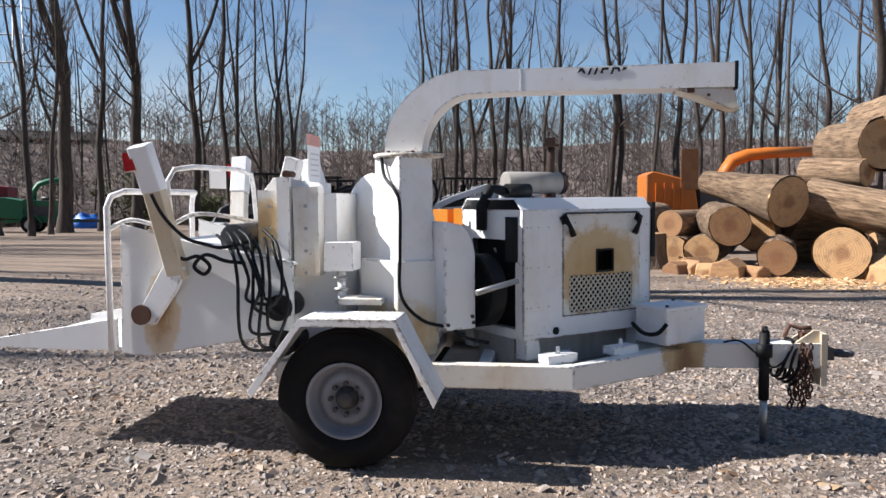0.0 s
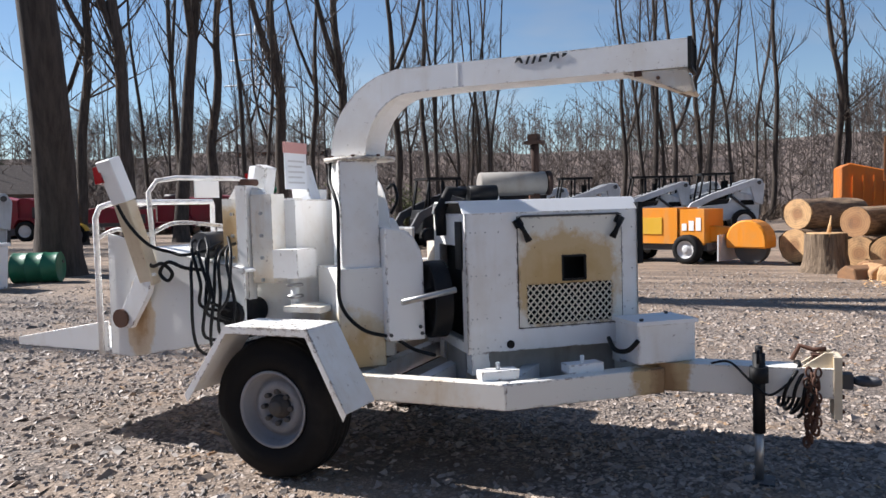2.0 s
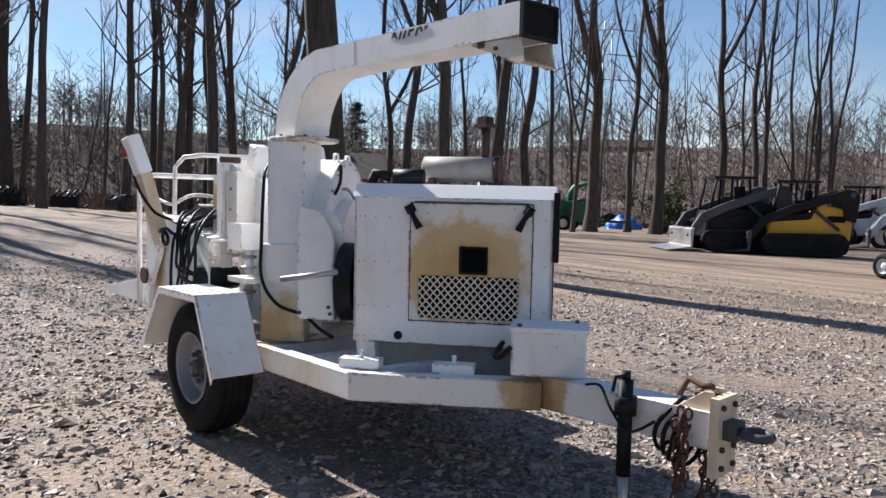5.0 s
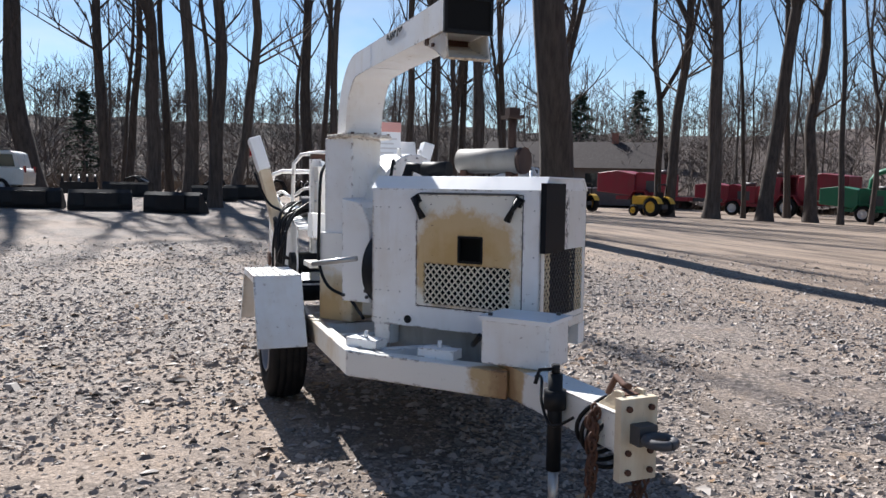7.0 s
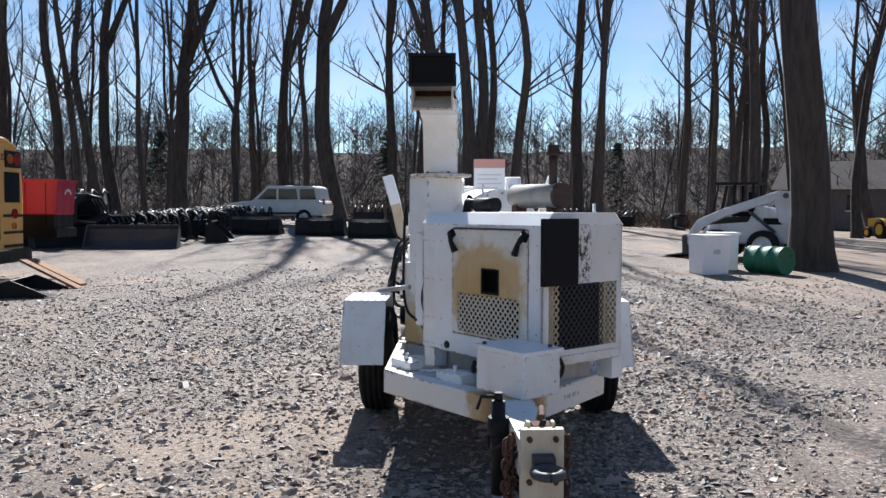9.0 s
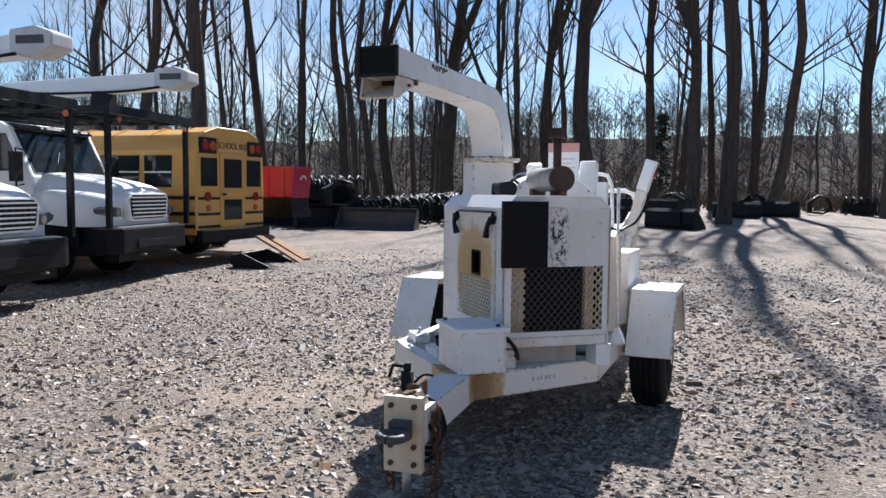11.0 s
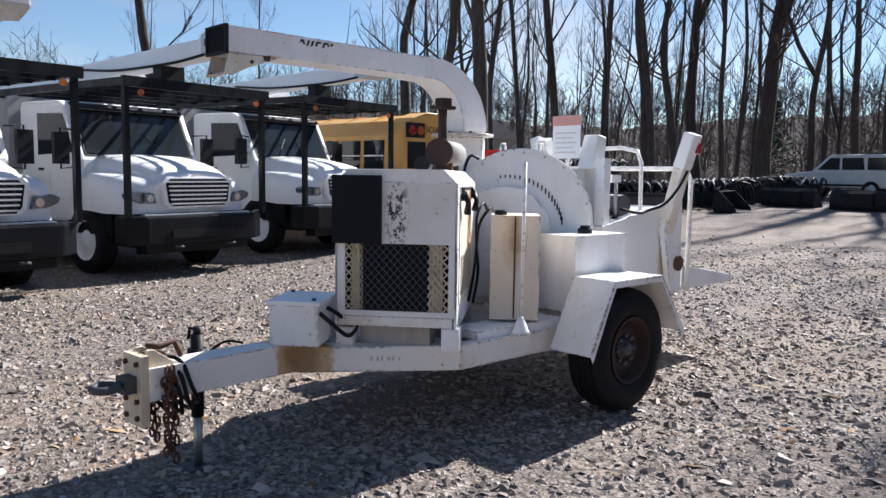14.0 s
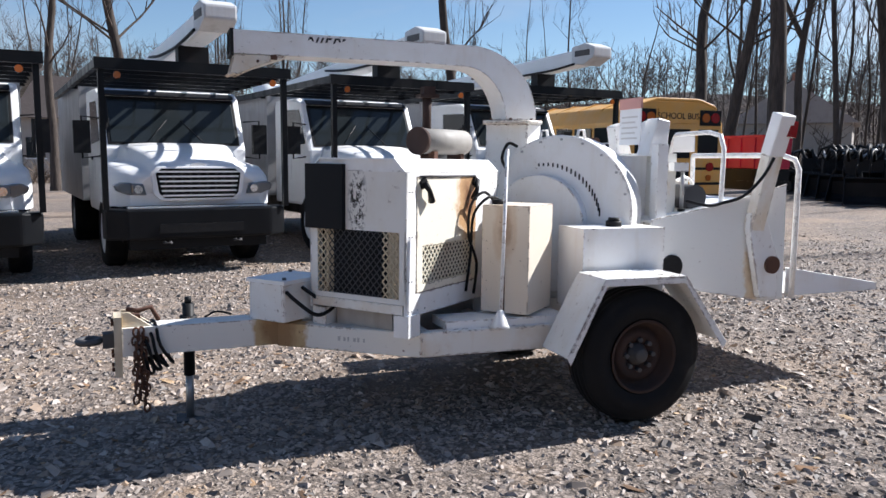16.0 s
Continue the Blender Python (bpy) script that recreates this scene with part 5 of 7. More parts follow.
# ---- infeed ----
def infeed():
    yl, yr = 0.44, -0.68
    t = 0.012
    hop = part("infeed_hopper", B(), WHITE, chipper, "white steel infeed hopper with folding table")
    for y, s in ((yr, 1), (yl, -1)):
        bm = B()
        prism(bm, [(-1.52, 0.575), (-1.34, 0.565), (-0.62, 0.69), (-0.38, 0.70), (-0.38, 1.16), (-1.0, 1.27), (-1.50, 1.40)], y, y + s * t, "y")
        part("side_wall", bm, HOPPER, hop, "white side wall with rust streaks", 0.003)
    part("floor_plate", prism(B(), [(-1.50, 0.585), (-1.34, 0.575), (-0.62, 0.70), (-0.38, 0.71), (-0.38, 0.725), (-0.62, 0.715), (-1.34, 0.59), (-1.50, 0.60)], yr + t, yl - t, "y"), WHITE, hop)
    bm = B()
    prism(bm, [(-1.15, 1.30), (-0.40, 1.15), (-0.40, 1.135), (-1.15, 1.285)], yr + t, yl - t, "y")
    part("top_plate", bm, WHITE_CLEAN, hop)
    # folding table behind
    tray = part("infeed_table", box(B(), -2.40, -1.52, yr + t, yl - t, 0.60, 0.612), WHITE, hop, "folded-down feed table")
    for y, s in ((yr, 1), (yl, -1)):
        part("table_side", prism(B(), [(-1.54, 0.59), (-1.54, 0.80), (-2.42, 0.655), (-2.42, 0.60)], y, y + s * t, "y"), WHITE, tray, "", 0.002)
    # light posts
    for y, s in ((-0.70, -1), (0.46, 1)):
        def slab(a, b, w, d):
            bm = B()
            a, b = Vector(a), Vector(b)
            ax = (b - a).normalized()
            side = ax.cross(Vector((0, 1, 0))).normalized()
            fw = side.cross(ax)
            vs = []
            for p, k in ((a, 1.0), (b, 1.0)):
                vs.append([bm.verts.new(p + side * i * w / 2 + fw * j * d / 2) for i, j in ((-1, -1), (1, -1), (1, 1), (-1, 1))])
            for i in range(4):
                bm.faces.new((vs[0][i], vs[0][(i + 1) % 4], vs[1][(i + 1) % 4], vs[1][i]))
            bm.faces.new(vs[0][::-1])
            bm.faces.new(vs[1])
            bmesh.ops.recalc_face_normals(bm, faces=bm.faces)
            return bm
        lo, mid, hi = (-1.11 if s < 0 else -1.20, y, 1.06), (-1.19 if s < 0 else -1.225, y + s * 0.12, 1.60), (-1.235, y + s * 0.20, 1.87)
        post = part("light_post", slab(lo, mid, 0.115, 0.09), POST_TAN if s < 0 else TANNED, hop, "tan-stained tilted light post", 0.006)
        part("lamp_housing", slab(mid, hi, 0.125, 0.10), WHITE_CLEAN, post, "bright white lamp housing", 0.006)
        m = pose(-1.292, y + s * 0.185, 1.77, 0, -9, 0)
        part("tail_lamp", box(B(), -0.032, 0.03, -0.045, 0.045, -0.055, 0.055, m), RED_LENS, post, "red tail lamp", 0.006)
        bm = B()
        shape = [(-1.40, 0.78), (-1.26, 0.77), (-1.10, 1.00), (-1.055, 1.13), (-1.15, 1.20), (-1.27, 1.0)] if s < 0 else [(-1.40, 0.60), (-1.25, 0.60), (-1.14, 1.05), (-1.14, 1.20), (-1.26, 1.20), (-1.40, 0.86)]
        prism(bm, shape, y - 0.006, y + s * 0.050, "y")
        part("post_gusset", bm, WHITE, post, "chipped white gusset", 0.004)
        part("pivot", cyl(B(), (-1.335, y, 0.835), (-1.335, y + s * 0.07, 0.835), 0.062), RUST, post, "rusty pivot boss")
        bm = B()
        tube(bm, smooth([(-1.17, y + s * 0.20, 1.58), (-1.12, y + s * 0.16, 1.45), (-1.02, y + s * 0.10, 1.32), (-0.92, y + s * 0.02, 1.27), (-0.82, y, 1.25), (-0.70, y * 0.8, 1.28)]), 0.011, 7)
        part("lamp_cable", bm, HOSE, post)
    # control bars
    bm = B()
    r = 0.02
    tube(bm, [(-1.57, yr - 0.03, 0.58), (-1.57, yr - 0.03, 1.50), (-1.55, yr - 0.01, 1.57), (-1.50, yr + 0.06, 1.60), (-1.46, 0.0, 1.60), (-1.50, yl - 0.06, 1.60), (-1.55, yl + 0.01, 1.57), (-1.57, yl + 0.03, 1.50), (-1.57, yl + 0.03, 0.58)], r, 10)
    part("control_bar", bm, WHITE, hop, "white tubular feed control bar")
    bm = B()
    tube(bm, [(-1.20, yr + 0.10, 1.30), (-1.24, yr + 0.12, 1.66), (-1.22, yr + 0.18, 1.74), (-1.15, yr + 0.3, 1.76), (-1.05, yl - 0.3, 1.76), (-1.02, yl - 0.14, 1.73), (-1.02, yl - 0.10, 1.64), (-1.0, yl - 0.08, 1.25)], 0.017, 10)
    part("hand_rail", bm, WHITE, hop, "white bent tube rail")
    bm = B()
    tube(bm, smooth([(-1.57, yr - 0.02, 1.36), (-1.45, yr + 0.04, 1.42), (-1.25, yr + 0.1, 1.38), (-1.1, yr + 0.2, 1.45), (-0.95, yr + 0.4, 1.43), (-0.9, 0.1, 1.38)]), 0.014, 8)
    part("linkage_rod", bm, WHITE, hop)
    part("warning_plate", box(B(), -1.075, -1.065, -0.30, -0.05, 1.62, 1.74), WHITE_CLEAN, hop, "blank white plate")
    # roller cover seen in the hopper's mouth
    bm = B()
    tube(bm, [(-0.80, yr + 0.1, 1.30), (-0.80, yl - 0.1, 1.30)], 0.09, 14)
    part("feed_roller_shaft", bm, DARK_STEEL, hop)


infeed()


def feed_housing():
    """Tall boxes over the feed rollers, between hopper and disc."""
    h = part("feed_housing", box(B(), -0.50, -0.18, -0.40, 0.18, 0.60, 1.58), WHITE, chipper, "white feed roller housing", 0.01)
    part("roller_box", box(B(), -0.66, -0.50, -0.52, 0.30, 1.02, 1.60), ROLLER, h, "tan-stained roller box", 0.008)
    part("column", box(B(), -0.52, -0.44, -0.56, -0.48, 0.70, 1.68), WHITE, h, "", 0.006)
    part("column", box(B(), -0.52, -0.44, 0.32, 0.40, 0.70, 1.66), WHITE, h, "", 0.006)
    part("slide_box", box(B(), -0.42, -0.26, -0.54, -0.40, 1.06, 1.62), TANNED, h, "", 0.006)
    bm = B()
    box(bm, -0.20, -0.02, -0.63, -0.42, 1.10, 1.275)
    part("valve_cover", bm, WHITE, h, "small white cover box", 0.012)
    part("spring_post", cyl(B(), (-0.12, -0.52, 0.75), (-0.12, -0.52, 1.10), 0.028), WHITE, h)
    for z in (0.82, 0.90, 0.98, 1.05):
        part("spring_coil", lathe(B(), [(0.034, -0.012), (0.052, -0.006), (0.052, 0.006), (0.034, 0.012)], 14, pose(-0.12, -0.52, z, 90)), GALV, h)
    part("step_plate", box(B(), -0.10, 0.16, -0.68, -0.45, 0.90, 0.935), TANNED, h, "", 0.008)
    sign = part("warning_sign", box(B(), -0.46, -0.45, -0.10, 0.16, 1.66, 1.98), WHITE_CLEAN, h, "white warning sign with a red head")
    part("sign_header", box(B(), -0.465, -0.445, -0.102, 0.162, 1.91, 1.985), RED_SIGN, sign)
    for i in range(5):
        part("text_bar", box(B(), -0.448, -0.4475, -0.07, 0.13 - 0.03 * (i % 2), 1.70 + 0.037 * i, 1.712 + 0.037 * i), GREY_INK, sign)
    bm = B()
    prism(bm, [(-0.62, 1.58), (-0.50, 1.58), (-0.46, 1.80), (-0.55, 1.83)], -0.30, -0.18, "y")
    part("pivot_arm", bm, WHITE, h, "", 0.008)
    bm = B()
    prism(bm, [(-0.58, 1.58), (-0.42, 1.58), (-0.50, 1.84), (-0.60, 1.82)], 0.16, 0.30, "y")
    part("pivot_arm", bm, WHITE, h, "", 0.008)
    # a thin black lift cylinder and bolts on the boxes
    lift = part("lift_cylinder", cyl(B(), (-0.69, 0.335, 0.86), (-0.69, 0.335, 1.22), 0.026), BLACK, h, "black lift cylinder")
    part("rod", cyl(B(), (-0.69, 0.335, 1.22), (-0.69, 0.335, 1.50), 0.014), GALV, lift)
    part("clevis", box(B(), -0.72, -0.60, 0.29, 0.36, 1.48, 1.54), WHITE, h, "", 0.006)
    for z in (1.08, 1.22, 1.36, 1.50):
        part("bolt", cyl(B(), (-0.58, -0.52, z), (-0.58, -0.535, z), 0.012, 0.012, 6), GALV, h)
        part("bolt", cyl(B(), (-0.34, -0.54, z), (-0.34, -0.553, z), 0.012, 0.012, 6), GALV, h)
    part("hinge_bracket", prism(B(), [(-0.64, 1.58), (-0.30, 1.58), (-0.36, 1.66), (-0.56, 1.68)], -0.50, -0.47, "y"), WHITE, h, "", 0.004)
    part("hinge_pin", cyl(B(), (-0.46, -0.56, 1.70), (-0.46, -0.42, 1.70), 0.022), RUST, h)
    # hydraulic motors and hose bundle
    for p, q in (((-0.47, -0.72, 0.88), (-0.47, -0.44, 0.88)), ((-0.45, -0.72, 0.66), (-0.45, -0.42, 0.66)), ((-0.55, 0.30, 0.84), (-0.55, 0.46, 0.84))):
        bm = B()
        cyl(bm, p, q, 0.08)
        box(bm, p[0] - 0.07, p[0] + 0.07, min(p[1], q[1]) + 0.03, min(p[1], q[1]) + 0.10, p[2] - 0.05, p[2] + 0.05)
        part("hydraulic_motor", bm, BLACK, h, "black hydraulic motor")
    rng = random.Random(4)
    for i in range(9):
        k = i / 8
        a = Vector((-1.02 + 0.40 * k, -0.28 - 0.2 * rng.random(), 1.33 + rng.uniform(-0.03, 0.07)))
        b = Vector((-0.76 + 0.26 * k + rng.uniform(-0.06, 0.06), -0.68 - 0.06 * rng.random(), 1.27 + rng.uniform(-0.05, 0.06)))
        c = Vector((-0.68 + 0.26 * k + rng.uniform(-0.04, 0.04), -0.76 - 0.05 * rng.random(), 1.02 + rng.uniform(-0.10, 0.10)))
        d = Vector((-0.66 + 0.20 * k, -0.77 - 0.04 * rng.random(), (0.66, 0.92, 0.74, 0.86)[i % 4] + 0.04 * rng.random()))
        e = Vector((-0.46 + 0.06 * k, -0.64, (0.62, 0.88, 0.70, 0.80)[i % 4] + rng.uniform(-0.03, 0.03)))
        pts = smooth([a, b, c, d, e], 7)
        part("hydraulic_hose", tube(B(), pts, 0.0105, 7), HOSE, h, "sagging black hydraulic hose")
    bm = B()
    tube(bm, smooth([(-1.12, -0.72, 1.22), (-1.05, -0.75, 1.18), (-0.95, -0.77, 1.20), (-0.88, -0.76, 1.14), (-0.92, -0.76, 1.09), (-0.98, -0.76, 1.14), (-0.90, -0.77, 1.21), (-0.78, -0.75, 1.17), (-0.68, -0.66, 1.15)]), 0.012, 7)
    part("hydraulic_hose", bm, HOSE, h)
    bm = B()
    box(bm, -0.95, -0.70, -0.32, -0.10, 1.24, 1.38)
    part("valve_block", bm, DARK_STEEL, h, "", 0.01)


feed_housing()


_c = pose(0.855, 0.48, 0, 0, 0, 132.8) @ Vector((0.15, 0.0, 1.16))
TANK = scorched_paint("rust_streaked_tank_paint", (0.75, 0.66, 0.55), (0.66, 0.53, 0.40), (0.42, 0.28, 0.18), tuple(_c), 0.95, (0.09, 0.09, 0.30))


def tanks():
    m = pose(0.855, 0.48, 0, 0, 0, 132.8)
    fuel = part("fuel_tank", box(B(), 0.0, 0.305, -0.001, 0.40, 0.62, 1.27, m), TANK, chipper, "cream stained fuel tank with a dent", 0.02, )
    part("filler_cap", cyl(B(), tuple(m @ Vector((0.06, 0.10, 1.27))), tuple(m @ Vector((0.06, 0.10, 1.30))), 0.04), BLACK, fuel)
    part("tank_strap", box(B(), 0.145, 0.155, -0.006, 0.0, 0.63, 1.265, m), RUST, fuel)
    hyd = part("hydraulic_tank", box(B(), -0.30, 0.28, 0.38, 0.70, 0.62, 1.13), WHITE, chipper, "white hydraulic oil tank", 0.012)
    bm = B()
    cyl(bm, (-0.02, 0.55, 1.13), (-0.02, 0.55, 1.165), 0.05)
    cyl(bm, (-0.02, 0.55, 1.165), (-0.02, 0.55, 1.185), 0.035)
    part("filler_cap", bm, BLACK, hyd)
    part("control_lever", cyl(B(), (0.83, 0.72, 0.60), (0.80, 0.70, 1.60), 0.011), WHITE, chipper, "thin white upright rod")
    part("lever_foot", lathe(B(), [(0.06, 0.0), (0.05, 0.02), (0.02, 0.10), (0.0, 0.11)], 14, pose(0.83, 0.72, 0.56, 90)), WHITE, chipper)
    bm = B()
    tube(bm, smooth([(0.70, 0.30, 1.28), (0.80, 0.36, 1.34), (0.90, 0.40, 1.26), (0.92, 0.42, 1.08), (0.84, 0.36, 0.90), (0.84, 0.32, 0.70)]), 0.009, 7)
    tube(bm, smooth([(0.66, 0.32, 1.28), (0.78, 0.40, 1.31), (0.88, 0.40, 1.20), (0.89, 0.38, 0.95), (0.90, 0.34, 0.72)]), 0.009, 7)
    part("fuel_line", bm, HOSE, chipper)
    part("platform", box(B(), 0.35, 1.15, 0.42, 0.66, 0.55, 0.60), WHITE, chipper, "", 0.006)


tanks()


# ---- vehicles along the yard ----
def on_ground(x, y, turn=0.0, dz=0.0):
    return pose(x, y, terrain(x, y) + dz, 0, 0, turn)


def road_wheel(parent, x, y, r, w, rim_mat, side):
    """A tyre and dished rim; y is the outer face."""
    m = pose(x, y, r, 0, 0, 0 if side < 0 else 180)
    tyre = part("wheel", lathe(B(), [(r * 0.60, 0.01), (r * 0.66, -0.005), (r * 0.9, 0.0), (r, 0.04), (r, w - 0.04), (r * 0.9, w), (r * 0.62, w)], 28, m, caps=False), RUBBER, parent)
    part("rim", lathe(B(), [(r * 0.62, 0.01), (r * 0.55, 0.05), (r * 0.36, 0.07), (r * 0.24, 0.02), (r * 0.10, 0.015), (0.001, 0.015)], 20, m, caps=False), rim_mat, tyre)
    return tyre


def bucket_truck(m):
    t = thing("bucket_truck", m, "white bucket truck with a black canopy rack", "truck", "row of bucket trucks")
    # nose: a raised middle bonnet between two lower rounded fenders
    bm, rows = B(), []
    for x, w, fz, top, low in ((0.0, 0.86, 1.30, 1.46, 0.93), (-0.05, 0.98, 1.36, 1.53, 0.92), (-0.22, 1.07, 1.42, 1.60, 0.92), (-0.55, 1.11, 1.47, 1.67, 0.92), (-0.95, 1.12, 1.49, 1.73, 0.95), (-1.38, 1.08, 1.50, 1.78, 0.95)):
        k = min(1.0, -x / 1.4)
        bw = 0.60 + 0.26 * k
        sec = [(w, low), (w, fz - 0.22), (w - 0.03, fz - 0.10), (w - 0.10, fz - 0.02), ((w + bw) / 2, fz), (bw + 0.04, fz + 0.01), (bw - 0.01, fz + 0.05), (bw - 0.05, top - 0.07), (bw - 0.14, top - 0.02), (bw * 0.4, top)]
        full = [(-y, z) for y, z in sec] + [(y, z) for y, z in sec[::-1]]
        rows.append([bm.verts.new((x - (0.16 * (1 - k) * max(0.0, (abs(y) - 0.6) / 0.4)), y, z)) for y, z in full])
    for a, b in zip(rows, rows[1:]):
        for q in range(19):
            bm.faces.new((a[q], a[q + 1], b[q + 1], b[q])).smooth = True
    bm.faces.new(rows[0])
    bm.faces.new(rows[-1][::-1])
    bmesh.ops.recalc_face_normals(bm, faces=bm.faces)
    hood = part("hood", bm, WHITE_CLEAN, t, "white sloping nose with rounded fenders")
    outline = [(-0.50, 1.00), (0.50, 1.00), (0.58, 1.08), (0.62, 1.38), (0.54, 1.455), (-0.54, 1.455), (-0.62, 1.38), (-0.58, 1.08)]
    part("grille_surround", prism(B(), outline, -0.06, 0.035, "x"), WHITE_CLEAN, hood, "white grille frame", 0.022, 2)
    part("grille_back", prism(B(), [(0.90 * y, 1.225 + 0.86 * (z - 1.225)) for y, z in outline], 0.01, 0.040, "x"), DARKNESS, hood)
    for i in range(6):
        z = 1.055 + 0.063 * i
        w = 0.475 + 0.012 * i
        part("grille_slat", box(B(), 0.034, 0.056, -w, w, z, z + 0.022), SLAT, hood)
    for i in range(9):
        y = -0.44 + 0.11 * i
        part("grille_bar", box(B(), 0.036, 0.044, y - 0.006, y + 0.006, 1.05, 1.40), DARK_STEEL, hood)
    part("badge", prism(B(), arc(0, 1.475, 0.07, 0, 360, 12)[:-1], 0.0, 0.02, "x", Matrix.Translation((-0.01, 0, 0.9)) @ Matrix.Diagonal((1, 1.4, 0.39, 1))), SLAT, hood)
    for s in (-1, 1):
        bm = B()
        prism(bm, [(s * 0.66, 1.06), (s * 0.88, 1.07), (s * 1.03, 1.13), (s * 1.06, 1.20), (s * 0.97, 1.245), (s * 0.70, 1.225)], -0.30, -0.10, "x")
        prism(bm, [(s * 0.66, 1.07), (s * 0.85, 1.08), (s * 0.85, 1.232), (s * 0.70, 1.222)], -0.12, -0.035, "x")
        lamp = part("headlamp", bm, LENS, hood, "wide clear headlamp", 0.02, 2)
        part("headlamp_bowl", prism(B(), arc(s * 0.765, 1.15, 0.055, 0, 360, 12)[:-1], -0.036, -0.028, "x"), CHROME, lamp)
    # cab
    bm = B()
    prism(bm, [(-1.35, 0.75), (-1.35, 1.69), (-1.75, 2.50), (-1.95, 2.58), (-3.05, 2.60), (-3.10, 2.5), (-3.10, 0.75)], -1.04, 1.04, "y")
    cab = part("cab", bm, WHITE_CLEAN, t, "white day cab", 0.05, 2)
    part("windshield_seal", prism(B(), [(-1.40, 1.755), (-1.366, 1.745), (-1.722, 2.455), (-1.76, 2.455)], -0.95, 0.95, "y"), BLACK, cab, "black windshield seal", 0.05, 3)
    part("windshield", prism(B(), [(-1.41, 1.79), (-1.374, 1.78), (-1.702, 2.43), (-1.75, 2.43)], -0.91, 0.91, "y"), GLASS, cab, "dark raked windshield", 0.04, 3)
    for s in (-1, 1):
        part("side_window", prism(B(), [(-1.52, 1.80), (-1.80, 2.38), (-2.55, 2.40), (-2.55, 1.76)], s * 1.035, s * 1.046, "y"), GLASS, cab)
        part("door_handle", box(B(), -2.55, -2.40, s * 1.04 - 0.012, s * 1.04 + 0.012, 1.52, 1.56), BLACK, cab)
        mir = part("mirror", box(B(), -1.48, -1.40, s * 1.28 - 0.11, s * 1.28 + 0.11, 1.62, 2.08), BLACK, cab, "black side mirror", 0.03)
        part("mirror_arm", tube(B(), [(-1.5, s * 1.04, 2.12), (-1.44, s * 1.28, 2.14), (-1.44, s * 1.28, 1.55), (-1.5, s * 1.04, 1.58)], 0.014, 6), BLACK, mir)
        part("wheel_arch", prism(B(), [(-1.75, 0.60)] + arc(-1.15, 0.62, 0.62, 180, 20, 10) + [(-0.56, 0.60)], s * 0.80, s * 1.035, "y"), TRUCK_BLACK, t)
        road_wheel(t, -1.25, s * 1.08, 0.50, 0.28, WHITE_CLEAN, s)
        road_wheel(t, -5.4, s * 1.10, 0.49, 0.5, WHITE_CLEAN, s)
    bm = B()
    prism(bm, [(0.16, -0.95), (0.16, 0.95), (0.02, 1.18), (-0.25, 1.20), (-0.25, -1.20), (0.02, -1.18)], 0.50, 0.90, "z")
    bumper = part("bumper", bm, TRUCK_BLACK, t, "heavy black bumper", 0.03, 2)
    part("bumper_step", box(B(), 0.06, 0.175, -0.55, 0.55, 0.58, 0.70), BLACK, bumper, "", 0.015)
    part("air_dam", box(B(), -0.20, 0.04, -0.9, 0.9, 0.36, 0.52), TRUCK_BLACK, bumper, "", 0.02)
    part("bumper_trim", box(B(), -0.04, 0.06, -0.92, 0.92, 0.905, 0.925), SLAT, bumper)
    for s in (-1, 1):
        part("tow_hook", tube(B(), [(0.13, s * 0.42, 0.46), (0.22, s * 0.42, 0.46), (0.22, s * 0.50, 0.46), (0.13, s * 0.50, 0.46)], 0.018, 6), DARK_STEEL, bumper)
    # black canopy rack over the cab
    bm = B()
    for k in range(5):
        y = -0.90 + 0.45 * k
        box(bm, -6.6, 0.12, y - 0.02, y + 0.02, 2.72, 2.76)
    rack = part("canopy_rack", bm, TRUCK_BLACK, t, "black open steel canopy over the cab")
    for s in (-1, 1):
        part("rack_beam", box(B(), -6.6, 0.14, s * 1.22 - 0.035, s * 1.22 + 0.035, 2.68, 2.78), TRUCK_BLACK, rack)
        part("rack_post", box(B(), 0.03, 0.11, s * 1.18 - 0.035, s * 1.18 + 0.035, 0.90, 2.70), TRUCK_BLACK, rack)
        part("marker_lamp", cyl(B(), (0.14, s * 1.0, 2.59), (0.17, s * 1.0, 2.59), 0.045), AMBER, rack, "round amber lamp")
    for x in (-0.4, -1.0, -1.6, -2.2, -2.8, -3.4):
        part("rack_rib", box(B(), x - 0.02, x + 0.02, -1.2, 1.2, 2.66, 2.72), TRUCK_BLACK, rack)
    part("rack_lip", box(B(), 0.10, 0.16, -1.26, 1.26, 2.66, 2.80), TRUCK_BLACK, rack, "", 0.01)
    # Added strip for the windshield's black top; the trucks show no visor.
    part("sun_visor", prism(B(), [(-1.72, 2.46), (-1.62, 2.47), (-1.70, 2.53), (-1.86, 2.56)], -0.94, 0.94, "y"), BLACK, cab, "black strip added over the windshield", 0.01)
    for s in (-1, 1):
        part("wiper", tube(B(), [(-1.36, s * 0.45, 1.74), (-1.55, s * 0.1, 2.12)], 0.012, 5), TRUCK_BLACK, cab)
    # chip body behind and the folded boom
    part("chip_body", box(B(), -7.6, -3.3, -1.12, 1.12, 0.85, 2.75), BODY_GREY, t, "dull grey-white steel body", 0.02)
    part("chassis_rail", box(B(), -7.6, -0.3, -0.42, 0.42, 0.48, 0.85), TRUCK_BLACK, t)
    part("front_shield", box(B(), -0.9, -0.2, -0.95, 0.95, 0.45, 0.96), TRUCK_BLACK, t)
    bm = B()
    prism(bm, [(-6.8, 2.80), (-6.8, 3.12), (0.30, 3.46), (0.30, 3.18)], -0.02, 0.32, "y")
